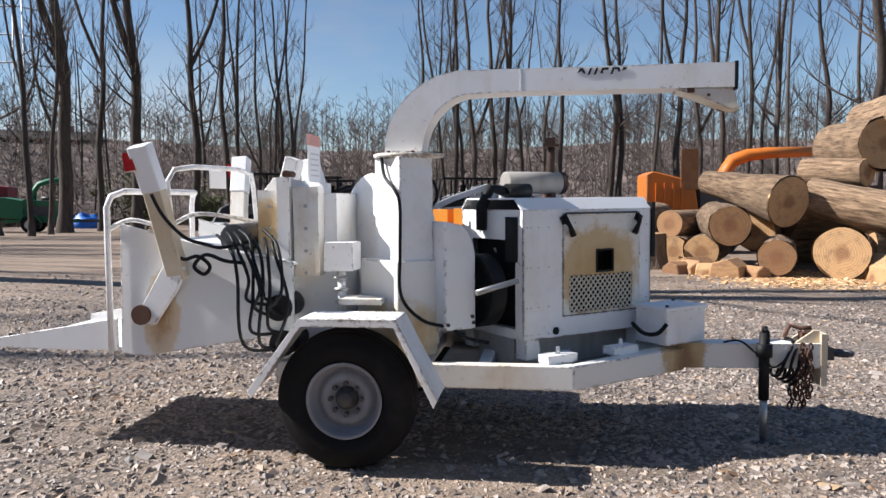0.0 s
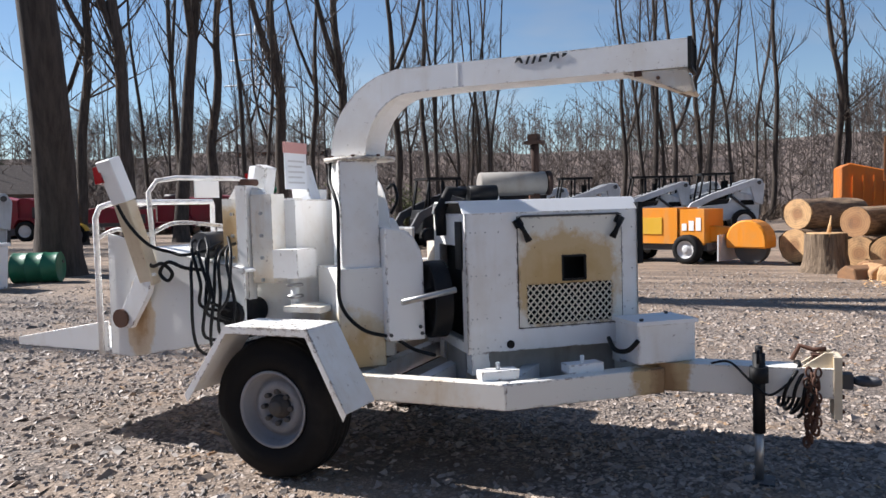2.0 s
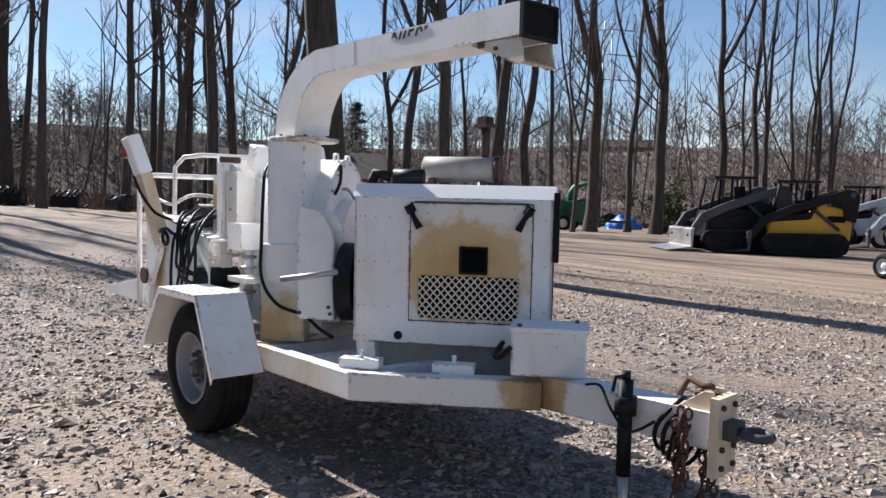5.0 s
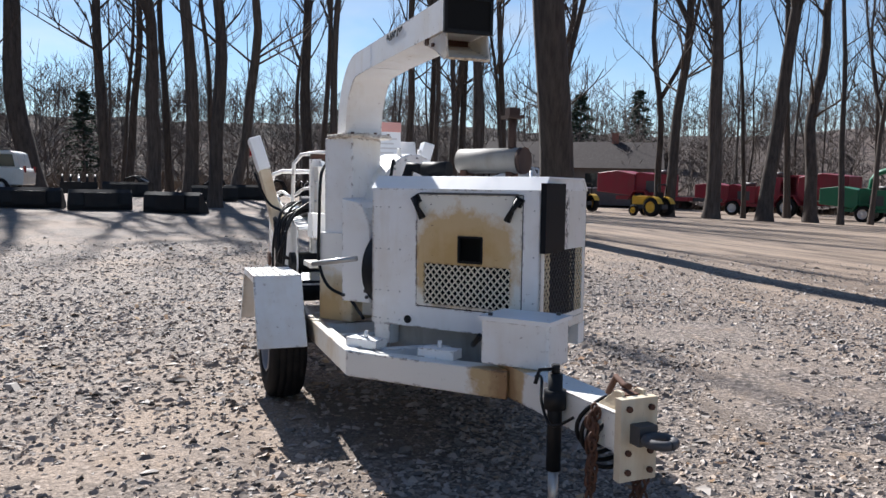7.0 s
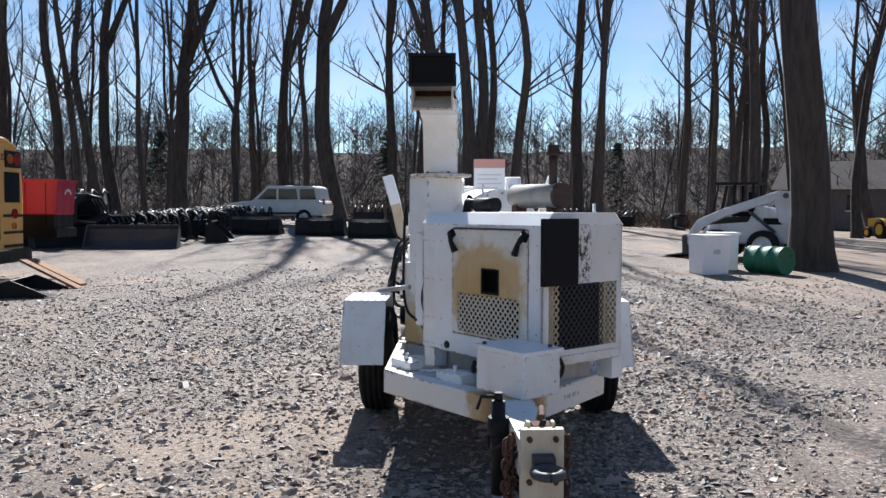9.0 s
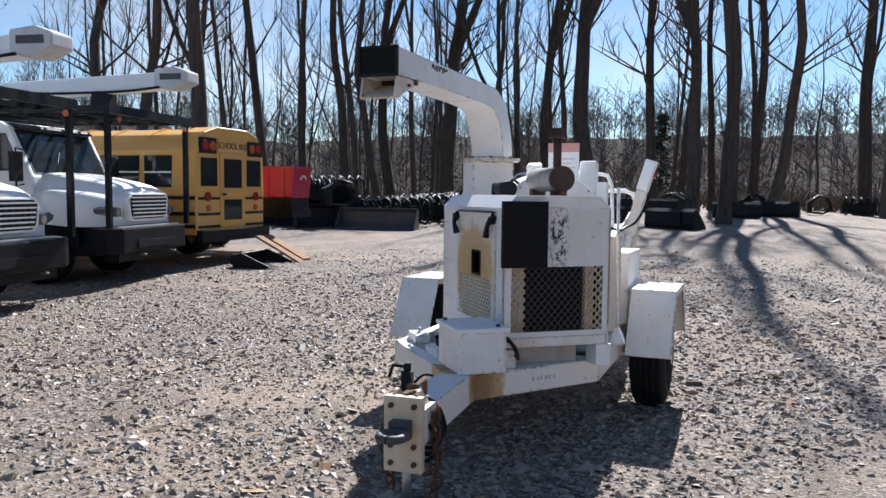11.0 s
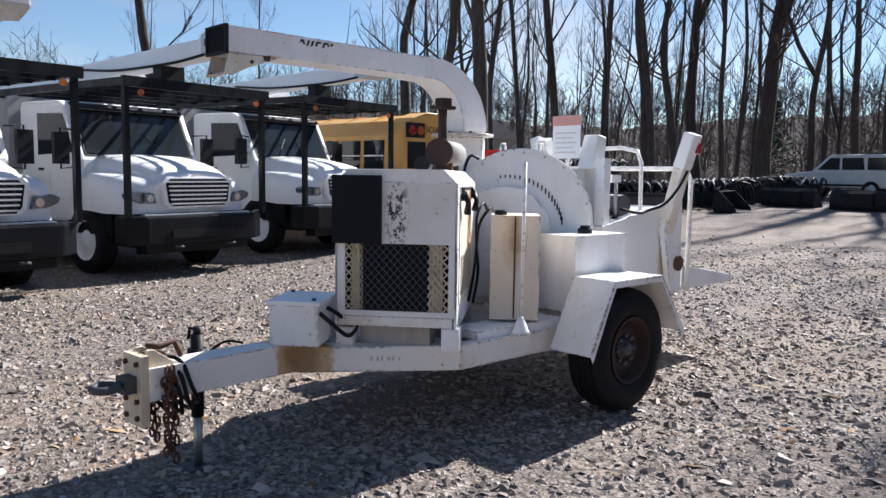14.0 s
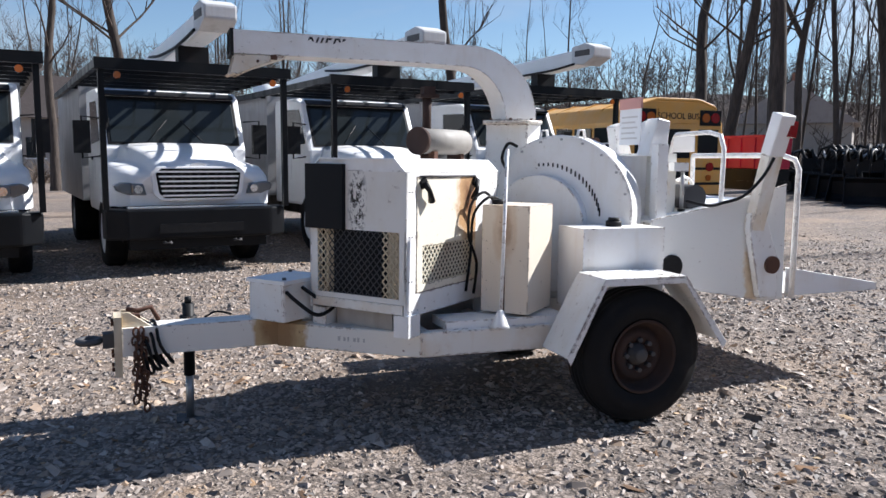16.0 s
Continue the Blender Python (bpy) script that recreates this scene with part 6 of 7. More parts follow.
    boom = part("boom", bm, WHITE_CLEAN, t, "white folded aerial boom", 0.05, 2)
    part("boom_cradle", box(B(), -0.95, -0.75, -0.06, 0.36, 2.78, 3.13), BLACK, boom, "", 0.02)
    bm = B()
    prism(bm, [(0.20, 3.20), (0.20, 3.50), (0.55, 3.54), (0.78, 3.46), (0.78, 3.28), (0.50, 3.16)], -0.06, 0.36, "y")
    head = part("boom_head", bm, GREY_WHITE, boom, "grey boom head", 0.03, 2)
    part("head_slot", box(B(), 0.30, 0.68, -0.068, -0.058, 3.32, 3.42), DARK_STEEL, head)
    part("head_slot", box(B(), 0.30, 0.68, 0.358, 0.368, 3.32, 3.42), DARK_STEEL, head)
    part("boom_hose", tube(B(), smooth([(-3.0, -0.06, 3.20), (-2.0, -0.08, 3.12), (-1.1, -0.06, 3.12), (-0.3, -0.08, 3.14), (0.3, -0.07, 3.20)]), 0.022, 6), HOSE, boom)
    part("lower_boom", tube(B(), [(-6.6, 0.55, 2.95), (-2.2, 0.55, 3.02)], 0.14, 8), WHITE_CLEAN, t, "white lower boom")
    part("turret", tube(B(), [(-6.6, 0, 2.7), (-6.6, 0, 3.2)], 0.35, 16), WHITE_CLEAN, t)
    return t


truck = bucket_truck(on_ground(1.99, -6.30, 98.5))
for x, y, a in ((5.02, -5.72, 98.5), (-1.18, -7.15, 99), (-4.55, -7.85, 100)):
    copy_thing(truck, on_ground(x, y, a))


def school_bus(m):
    """x points out of the rear end."""
    b = thing("school_bus", m, "yellow school bus seen from its rear", "bus")
    bm = B()
    sec = [(-1.14, 0.55), (-1.16, 1.5), (-1.12, 2.15), (-0.95, 2.45), (-0.55, 2.58), (0.55, 2.58), (0.95, 2.45), (1.12, 2.15), (1.16, 1.5), (1.14, 0.55)]
    prism(bm, sec, -7.0, 0.0, "x")
    body = part("body", bm, BUS_YELLOW, b, "school-bus yellow steel body", 0.04, 2)
    for z in (0.92, 1.22, 0.68):
        for s in (-1, 1):
            part("rub_rail", box(B(), -6.9, -0.03, s * 1.165 - 0.012, s * 1.165 + 0.012, z, z + 0.07), BLACK, body)
        part("rear_stripe", box(B(), -0.004, 0.012, -1.1, 1.1, z, z + 0.05), BLACK, body)
    for i in range(8):
        for s in (-1, 1):
            x = -0.55 - 0.75 * i
            w = part("side_window", box(B(), x - 0.62, x, s * 1.15 - 0.012, s * 1.15 + 0.012, 1.45, 2.05), GLASS, body)
            part("window_bar", box(B(), x - 0.62, x, s * 1.166 - 0.008, s * 1.166 + 0.008, 1.72, 1.75), WHITE_CLEAN, w)
    door = part("rear_door", box(B(), -0.004, 0.018, -0.42, 0.42, 0.62, 2.12), BUS_YELLOW, b, "yellow emergency door", 0.012)
    part("door_window", box(B(), 0.006, 0.026, -0.30, 0.30, 1.45, 2.02), GLASS, door)
    part("door_window", box(B(), 0.006, 0.026, -0.30, 0.30, 0.82, 1.22), GLASS, door)
    part("door_handle", box(B(), 0.018, 0.05, -0.36, -0.26, 1.30, 1.34), BLACK, door)
    for s in (-1, 1):
        part("rear_window", box(B(), -0.006, 0.014, s * 0.76 - 0.25, s * 0.76 + 0.25, 1.48, 2.02), GLASS, b)
        part("lamp_box", box(B(), -0.01, 0.02, s * 0.80 - 0.26, s * 0.80 + 0.26, 2.10, 2.40), BLACK, b)
        part("flashing_lamp", cyl(B(), (0.0, s * 0.90, 2.25), (0.045, s * 0.90, 2.25), 0.10), RED_LENS, b, "round red lamp")
        part("flashing_lamp", cyl(B(), (0.0, s * 0.67, 2.25), (0.045, s * 0.67, 2.25), 0.09), AMBER, b, "round amber lamp")
        part("tail_lamp", cyl(B(), (0.0, s * 0.82, 1.28), (0.03, s * 0.82, 1.28), 0.09), RED_LENS, b)
        part("turn_lamp", cyl(B(), (0.0, s * 0.80, 1.06), (0.03, s * 0.80, 1.06), 0.06), AMBER, b)
        road_wheel(b, -1.7, s * 1.12, 0.45, 0.4, WHITE_CLEAN, s)
    for i in range(3):
        part("clearance_lamp", box(B(), -0.10, -0.02, -0.2 + 0.2 * i - 0.03, -0.2 + 0.2 * i + 0.03, 2.575, 2.62), RED_LENS, b)
    part("bumper", box(B(), 0.0, 0.14, -1.15, 1.15, 0.42, 0.64), BLACK, b, "black rear bumper", 0.02)
    part("roof_cap", prism(B(), [(-0.96, 2.42), (-0.55, 2.56), (0.55, 2.56), (0.96, 2.42), (0.9, 2.50), (0.5, 2.62), (-0.5, 2.62), (-0.9, 2.50)], -0.5, 0.02, "x"), BUS_YELLOW, b, "yellow roof edge", 0.01)
    for i in range(7):
        part("roof_rib", prism(B(), [(-1.02, 2.40), (-0.56, 2.585), (0.56, 2.585), (1.02, 2.40), (1.0, 2.44), (0.55, 2.61), (-0.55, 2.61), (-1.0, 2.44)], -1.2 - 0.9 * i, -1.16 - 0.9 * i, "x"), BUS_YELLOW, b)
    part("bus_sign", box(B(), 0.0, 0.016, -0.48, 0.48, 2.14, 2.40), BUS_YELLOW, b)
    cu = bpy.data.curves.new("lettering", "FONT")
    cu.body, cu.size, cu.align_x, cu.align_y, cu.extrude = "SCHOOL BUS", 0.17, "CENTER", "CENTER", 0.002
    cu.materials.append(INK)
    text = new("lettering", cu)
    text.parent = b
    text.matrix_basis = Matrix.Translation((0.02, 0, 2.27)) @ Matrix.Rotation(math.pi / 2, 4, "Z") @ Matrix.Rotation(math.pi / 2, 4, "X")
    return b


school_bus(on_ground(-7.2, -8.03, 91, 0.05))


def suv(m):
    """x forward along the car."""
    c = thing("suv", m, "pale gold sport utility vehicle with dark windows", "car")
    bm = B()
    prism(bm, [(-2.3, 0.45), (-2.35, 1.0), (-2.25, 1.12), (1.0, 1.12), (2.1, 1.0), (2.3, 0.85), (2.32, 0.45)], -0.92, 0.92, "y")
    body = part("body", bm, SILVER_CAR, c, "", 0.06, 2)
    bm = B()
    prism(bm, [(-2.2, 1.10), (-2.05, 1.72), (-1.8, 1.80), (0.1, 1.80), (0.35, 1.72), (1.05, 1.10)], -0.84, 0.84, "y")
    part("cabin", bm, SILVER_CAR, body, "", 0.06, 2)
    for s in (-1, 1):
        for a in ((-2.0, -1.25), (-1.15, -0.25)):
            part("side_window", prism(B(), [(a[0], 1.18), (a[0] + 0.08, 1.66), (a[1], 1.66), (a[1], 1.18)], s * 0.835, s * 0.85, "y"), GLASS, body)
        part("side_window", prism(B(), [(-0.15, 1.18), (-0.15, 1.66), (0.25, 1.66), (0.75, 1.18)], s * 0.835, s * 0.85, "y"), GLASS, body)
        part("sill_trim", box(B(), -1.4, 1.3, s * 0.925 - 0.01, s * 0.925 + 0.01, 0.52, 0.60), BLACK, body)
        part("tail_lamp", box(B(), -2.36, -2.30, s * 0.75 - 0.1, s * 0.75 + 0.1, 0.95, 1.2), RED_LENS, body)
        for x in (-1.45, 1.42):
            road_wheel(c, x, s * 0.95, 0.37, 0.24, GALV, s)
    part("windshield", prism(B(), [(0.36, 1.70), (1.0, 1.14), (1.03, 1.16), (0.40, 1.72)], -0.75, 0.75, "y"), GLASS, body)
    part("roof_rail", box(B(), -1.8, 0.0, -0.7, -0.66, 1.80, 1.86), BLACK, body)
    return c


suv(on_ground(-32.5, -8.2, 262) @ Matrix.Scale(1.06, 4))


def track_loader(m, paint, label, arm_paint=None, tracked=False):
    """A skid-steer loader; x is forward, the bucket down in front."""
    t = thing("skid_steer_loader", m, label, "loader", "skid steer loaders")
    arm_paint = arm_paint or paint
    bm = B()
    prism(bm, [(-1.3, 0.45), (-1.35, 1.25), (-0.5, 1.45), (-0.3, 1.0), (0.75, 0.9), (0.8, 0.4)], -0.55, 0.55, "y")
    part("body", bm, paint, t, "", 0.04)
    bm = B()
    prism(bm, [(-0.45, 0.9), (-0.45, 1.18), (0.68, 1.12), (0.74, 0.85)], -0.47, 0.47, "y")
    cab = part("cab", bm, BLACK, t, "dark open caged cab", 0.02)
    for s in (-1, 1):
        for a, b in (((-0.42, 1.15), (-0.40, 2.02)), ((0.10, 1.15), (0.08, 2.02)), ((0.66, 1.12), (0.50, 2.02))):
            part("cab_post", tube(B(), [(a[0], s * 0.45, a[1]), (b[0], s * 0.45, b[1])], 0.035, 6), BLACK, cab)
        part("window_rail", tube(B(), [(-0.42, s * 0.45, 1.52), (0.08, s * 0.45, 1.50)], 0.02, 5), BLACK, cab)
    part("seat", box(B(), -0.30, 0.15, -0.25, 0.25, 1.15, 1.28), DARKNESS, cab, "", 0.04)
    part("seat_back", box(B(), -0.36, -0.24, -0.25, 0.25, 1.25, 1.80), DARKNESS, cab, "", 0.04)
    part("door_frame", prism(B(), [(0.64, 1.14), (0.69, 1.14), (0.535, 1.98), (0.485, 1.98)], -0.40, -0.36, "y"), BLACK, cab)
    part("roof", box(B(), -0.52, 0.58, -0.5, 0.5, 2.0, 2.07), BLACK, cab, "", 0.02)
    part("rear_hatch", box(B(), -1.40, -1.33, -0.42, 0.42, 0.60, 1.22), DARK_STEEL, t, "", 0.01)
    for s in (-1, 1):
        bm = B()
        prism(bm, [(-1.38, 0.95), (-1.45, 1.62), (-1.33, 1.82), (-1.10, 1.84), (0.30, 1.36), (0.98, 1.05), (1.36, 0.45), (1.22, 0.36), (0.82, 0.86), (0.20, 1.16), (-0.98, 1.56), (-1.12, 1.02)], s * 0.62, s * 0.74, "y")
        part("lift_arm", bm, arm_paint, t, "", 0.015)
        part("lift_cylinder", cyl(B(), (-1.0, s * 0.60, 0.75), (-0.35, s * 0.60, 1.28), 0.045), DARK_STEEL, t)
        part("arm_pivot", cyl(B(), (-1.27, s * 0.60, 1.70), (-1.27, s * 0.76, 1.70), 0.07), DARK_STEEL, t)
        part("side_plate", prism(B(), [(-1.30, 0.62), (-1.30, 1.22), (-0.55, 1.40), (-0.42, 1.02), (0.68, 0.92), (0.70, 0.62)], s * 0.552, s * 0.562, "y"), paint, t, "", 0.004)
        part("vent_slot", box(B(), -1.15, -0.70, s * 0.562 - 0.004, s * 0.562 + 0.004, 0.95, 1.12), DARKNESS, t)
        if tracked:
            pts = arc(0.65, 0.32, 0.30, -90, 70, 6) + arc(-0.9, 0.34, 0.32, 100, 270, 6)
            part("track", prism(B(), pts, s * 0.58, s * 0.92, "y"), RUBBER, t, "", 0.02)
        else:
            for x in (-0.75, 0.45):
                road_wheel(t, x, s * 0.90, 0.40, 0.28, GREY_WHITE, s)
    bm = B()
    prism(bm, [(1.25, 0.10), (1.95, 0.05), (1.30, 0.16), (1.32, 0.62), (1.22, 0.66)], -0.95, 0.95, "y")
    part("bucket", bm, DARK_STEEL, t, "worn steel bucket", 0.01)
    return t


white_loader = track_loader(on_ground(-15.2, 7.9, 235), GREY_WHITE, "white skid steer loader with its bucket down")
for x, y, a in ((-5.6, 32.8, 200), (-2.6, 35.4, 195), (-1.3, 36.6, 197), (0.7, 34.8, 195), (-8.6, 35.5, 190)):
    copy_thing(white_loader, on_ground(x, y, a) @ Matrix.Scale(1.36, 4))
black_loader = track_loader(on_ground(-8.6, 22.6, 228) @ Matrix.Scale(1.25, 4), BLACK, "black tracked loader standing in the mud", DARK_STEEL, True)
for piece in black_loader.children:
    if piece.name.startswith("bucket"):
        piece.data.materials[0] = GALV
track_loader(on_ground(-6.6, 23.4, 212) @ Matrix.Scale(1.2, 4), YELLOW, "yellow and black tracked loader with a worn bucket", BLACK, True)


def stump_grinder(m, label):
    """x toward its cutter wheel."""
    t = thing("stump_grinder", m, label, "stump grinder", "orange stump grinders")
    part("body", box(B(), -1.2, 0.35, -0.45, 0.45, 0.42, 1.18), ORANGE, t, "orange engine cover", 0.04)
    part("panel", box(B(), -0.55, 0.0, -0.468, -0.452, 0.62, 0.98), YELLOW, t)
    part("tank", box(B(), 0.38, 0.95, -0.42, 0.42, 0.40, 1.15), ORANGE, t, "", 0.05)
    part("lower_frame", box(B(), -1.25, 1.0, -0.38, 0.38, 0.28, 0.44), DARK_STEEL, t)
    part("control_box", box(B(), -1.85, -1.45, -0.3, 0.3, 0.55, 1.15), ORANGE, t, "", 0.03)
    part("control_post", box(B(), -1.5, -1.2, -0.06, 0.06, 0.40, 0.62), DARK_STEEL, t)
    for i in range(3):
        part("label_plate", box(B(), 0.45 + 0.16 * i, 0.56 + 0.16 * i, -0.432, -0.424, 0.70, 0.85 + 0.06 * i), WHITE_CLEAN, t)
    bm = B()
    prism(bm, arc(1.75, 0.50, 0.42, 0, 180, 12) + [(1.33, 0.35), (2.17, 0.35)], -0.25, 0.25, "y")
    part("cutter_guard", bm, ORANGE, t, "orange cutter wheel guard", 0.03)
    part("cutter_wheel", cyl(B(), (1.78, -0.10, 0.36), (1.78, 0.10, 0.36), 0.34), DARK_STEEL, t)
    part("boom", prism(B(), [(0.9, 0.45), (1.6, 0.55), (1.6, 0.75), (0.9, 0.8)], -0.16, 0.16, "y"), ORANGE, t, "", 0.02)
    part("deflector_flap", box(B(), 1.25, 1.28, -0.45, 0.45, 0.08, 0.62), GREY_WHITE, t)
    for s in (-1, 1):
        road_wheel(t, 0.62, s * 0.62, 0.31, 0.24, GREY_WHITE, s)
        road_wheel(t, -0.95, s * 0.60, 0.25, 0.20, GREY_WHITE, s)
        road_wheel(t, -1.75, s * 0.55, 0.25, 0.18, GREY_WHITE, s)
    return t


grinder = stump_grinder(on_ground(0.54, 15.94, -24) @ Matrix.Scale(1.16, 4), "orange self-propelled stump grinder on the mud")


def tow_machine(m, paint, label, name="tow_chipper", chute=True):
    """A small towed chipper as it stands far off; x along its tongue."""
    t = thing(name, m, label, "wood chipper", "machines along the woods")
    part("engine_cover", box(B(), -0.2, 1.0, -0.5, 0.5, 0.62, 1.45), paint, t, "", 0.06)
    part("frame", box(B(), -1.2, 1.9, -0.45, 0.45, 0.45, 0.60), paint, t, "", 0.02)
    part("tongue", box(B(), 1.9, 3.0, -0.07, 0.07, 0.45, 0.58), DARK_STEEL, t)
    bm = B()
    prism(bm, [(-0.3, 0.6), (-0.3, 1.45), (-1.1, 1.6), (-2.0, 1.5), (-2.0, 0.75)], -0.6, 0.6, "y")
    part("infeed", bm, paint, t, "", 0.02)
    part("drum_housing", cyl(B(), (-0.1, -0.5, 1.05), (-0.1, 0.5, 1.05), 0.48), paint, t)
    if chute:
        pts = [(0.0, 0, 1.4), (0.05, 0, 1.9), (0.25, 0, 2.2), (0.7, 0, 2.35), (1.5, 0, 2.4)]
        part("chute", tube(B(), pts, 0.13, 4), paint, t)
    part("muffler", cyl(B(), (0.3, 0.2, 1.55), (0.8, 0.2, 1.55), 0.09), DARK_STEEL, t)
    part("panel", box(B(), 0.15, 0.75, -0.512, -0.50, 0.75, 1.2), DARK_STEEL, t)
    for s in (-1, 1):
        road_wheel(t, 0.0, s * 0.80, 0.36, 0.22, GREY_WHITE, s)
        part("fender", prism(B(), [(-0.5, 0.45), (-0.25, 0.82), (0.25, 0.82), (0.5, 0.45), (0.46, 0.45), (0.22, 0.78), (-0.22, 0.78), (-0.46, 0.45)], s * 0.55, s * 0.82, "y"), paint, t)
    return t


tow_machine(on_ground(-29.2, 40.2, 20) @ Matrix.Scale(1.35, 4), GREEN, "green towed chipper among the trees")
red_tow = tow_machine(on_ground(-38.0, 38.0, 28) @ Matrix.Scale(1.4, 4), MAROON, "dark red towed chipper at the wood's edge", chute=False)
copy_thing(red_tow, on_ground(-35.2, 40.5, 200) @ Matrix.Scale(1.35, 4))
copy_thing(red_tow, on_ground(-41.5, 33.0, 25) @ Matrix.Scale(1.3, 4))


def orange_chipper(m):
    """A big towed chipper behind the logs: x toward its engine."""
    t = thing("tow_chipper", m, "orange towed chipper with an open infeed behind the log pile", "wood chipper", "machines along the woods")
    bm = B()
    prism(bm, [(-0.85, 0.7), (-0.85, 2.35), (-0.65, 2.45), (0.55, 2.15), (0.75, 0.9)], -0.75, 0.75, "y")
    part("infeed", bm, DEEP_ORANGE, t, "orange flared infeed", 0.03)
    part("infeed_flap", box(B(), 0.15, 0.65, -0.78, -0.74, 1.9, 3.1), FLAP_BROWN, t, "upright rusty brown flap", 0.02)
    part("frame", box(B(), -1.0, 5.2, -0.5, 0.5, 0.5, 0.72), DEEP_ORANGE, t, "", 0.02)
    part("engine_cover", box(B(), 2.0, 4.0, -0.6, 0.6, 0.72, 2.2), DEEP_ORANGE, t, "", 0.08, 2)
    part("engine_grille", box(B(), 2.3, 3.3, -0.62, -0.60, 1.1, 2.0), BLACK, t)
    part("roller_box", box(B(), 0.75, 1.9, -0.65, 0.65, 0.72, 2.0), DARK_STEEL, t, "", 0.04)
    for y in (-0.5, 0.5):
        for x in (-0.55, -0.3, -0.05, 0.2):
            part("rib", box(B(), x - 0.03, x + 0.03, y * 1.53 - 0.03, y * 1.53 + 0.03, 0.9, 2.1), DEEP_ORANGE, t)
    pts = [(1.6, 0, 2.0), (1.65, 0, 2.45), (1.85, 0, 2.78), (2.3, 0, 2.95), (2.9, 0, 3.02), (4.2, 0, 3.05)]
    part("chute", tube(B(), pts, [0.22, 0.22, 0.21, 0.19, 0.17, 0.15], 4), DEEP_ORANGE, t, "orange curved discharge chute", 0.01)
    part("muffler", cyl(B(), (3.0, 0.2, 2.25), (3.6, 0.2, 2.25), 0.13), DARK_STEEL, t)
    for s in (-1, 1):
        road_wheel(t, 1.4, s * 0.95, 0.42, 0.25, GREY_WHITE, s)
    return t


orange_chipper(on_ground(5.4, 19.2, 2))


def garden_tractor(m, label):
    t = thing("tractor", m, label, "tractor", "yellow tractors")
    part("hood", box(B(), 0.1, 1.05, -0.3, 0.3, 0.62, 1.08), YELLOW, t, "", 0.06)
    part("chassis", box(B(), -0.9, 1.0, -0.25, 0.25, 0.4, 0.64), DARK_STEEL, t, "", 0.03)
    part("seat", box(B(), -0.55, -0.15, -0.22, 0.22, 0.85, 0.95), BLACK, t, "", 0.03)
    part("seat_back", box(B(), -0.62, -0.52, -0.22, 0.22, 0.95, 1.3), BLACK, t, "", 0.03)
    part("roll_bar", tube(B(), [(-0.6, -0.4, 0.6), (-0.65, -0.4, 1.6), (-0.66, -0.3, 1.7), (-0.66, 0.3, 1.7), (-0.65, 0.4, 1.6), (-0.6, 0.4, 0.6)], 0.035, 8), BLACK, t)
    for s in (-1, 1):
        part("rear_fender", prism(B(), arc(-0.5, 0.5, 0.58, 20, 160, 8) + arc(-0.5, 0.5, 0.54, 160, 20, 8), s * 0.32, s * 0.70, "y"), YELLOW, t)
        road_wheel(t, -0.5, s * 0.72, 0.5, 0.3, YELLOW, s)
        road_wheel(t, 0.8, s * 0.55, 0.3, 0.18, YELLOW, s)
    return t


tractor = garden_tractor(on_ground(-29.5, 24.3, 195), "yellow utility tractor with a roll bar")
copy_thing(tractor, on_ground(-35.6, 23.6, 185))


def loader_bucket(m, paint, label, w=1.9):
    t = thing("loader_bucket", m, label, "loader bucket", "attachments on the ground")
    bm = B()
    prof = [(0.0, 0.02), (0.75, 0.0), (0.76, 0.02), (0.15, 0.06), (0.04, 0.2), (0.06, 0.55), (0.18, 0.66), (0.16, 0.69), (0.02, 0.58), (-0.03, 0.2)]
    prism(bm, prof, -w / 2, w / 2, "y")
    part("shell", bm, paint, t, "", 0.004)
    for s in (-1, 1):
        part("side_plate", prism(B(), [(0.0, 0.02), (0.74, 0.0), (0.70, 0.12), (0.20, 0.66), (0.02, 0.56)], s * w / 2 - 0.012, s * w / 2 + 0.012, "y"), paint, t)
    part("mount_plate", box(B(), -0.10, -0.02, -0.5, 0.5, 0.12, 0.58), BLACK, t, "", 0.01)
    part("cutting_edge", box(B(), 0.66, 0.82, -w / 2, w / 2, -0.005, 0.02), DARK_STEEL, t)
    return t


bucket = loader_bucket(on_ground(-24.3, -7.5, 175), BLACK, "black steel loader bucket lying on gravel")
for x, y, a in ((-23.6, -4.9, 172), (-22.4, -2.7, 188), (-21.2, -0.6, 150), (-19.0, -9.8, 20), (-26.2, -10.6, 200), (-20.6, -8.2, 100), (-22.6, -10.4, 15), (-29.4, 1.6, 185), (-31.5, 3.2, 170), (-33.0, -2.0, 180)):
    copy_thing(bucket, on_ground(x, y, a))
loader_bucket(on_ground(-17.4, -9.5, 10), DARK_STEEL, "long low dark steel plough blade", 2.6)


def grapple(m):
    t = thing("grapple", m, "black log grapple attachment in a heap", "grapple", "attachments on the ground")
    part("frame", box(B(), -0.1, 0.1, -0.8, 0.8, 0.1, 0.65), BLACK, t, "", 0.03)
    for k in range(5):
        y = -0.7 + 0.35 * k
        part("tine", tube(B(), [(0.05, y, 0.15), (0.6, y, 0.08), (1.0, y, 0.3), (0.95, y, 0.55)], [0.06, 0.05, 0.04, 0.02], 5), BLACK, t)
        part("upper_tine", tube(B(), [(0.05, y, 0.6), (0.4, y, 0.95), (0.8, y, 0.85), (1.0, y, 0.5)], [0.06, 0.06, 0.04, 0.02], 5), BLACK, t)
    part("cylinder", cyl(B(), (-0.1, 0, 0.65), (0.5, 0, 0.95), 0.05), GALV, t)
    return t


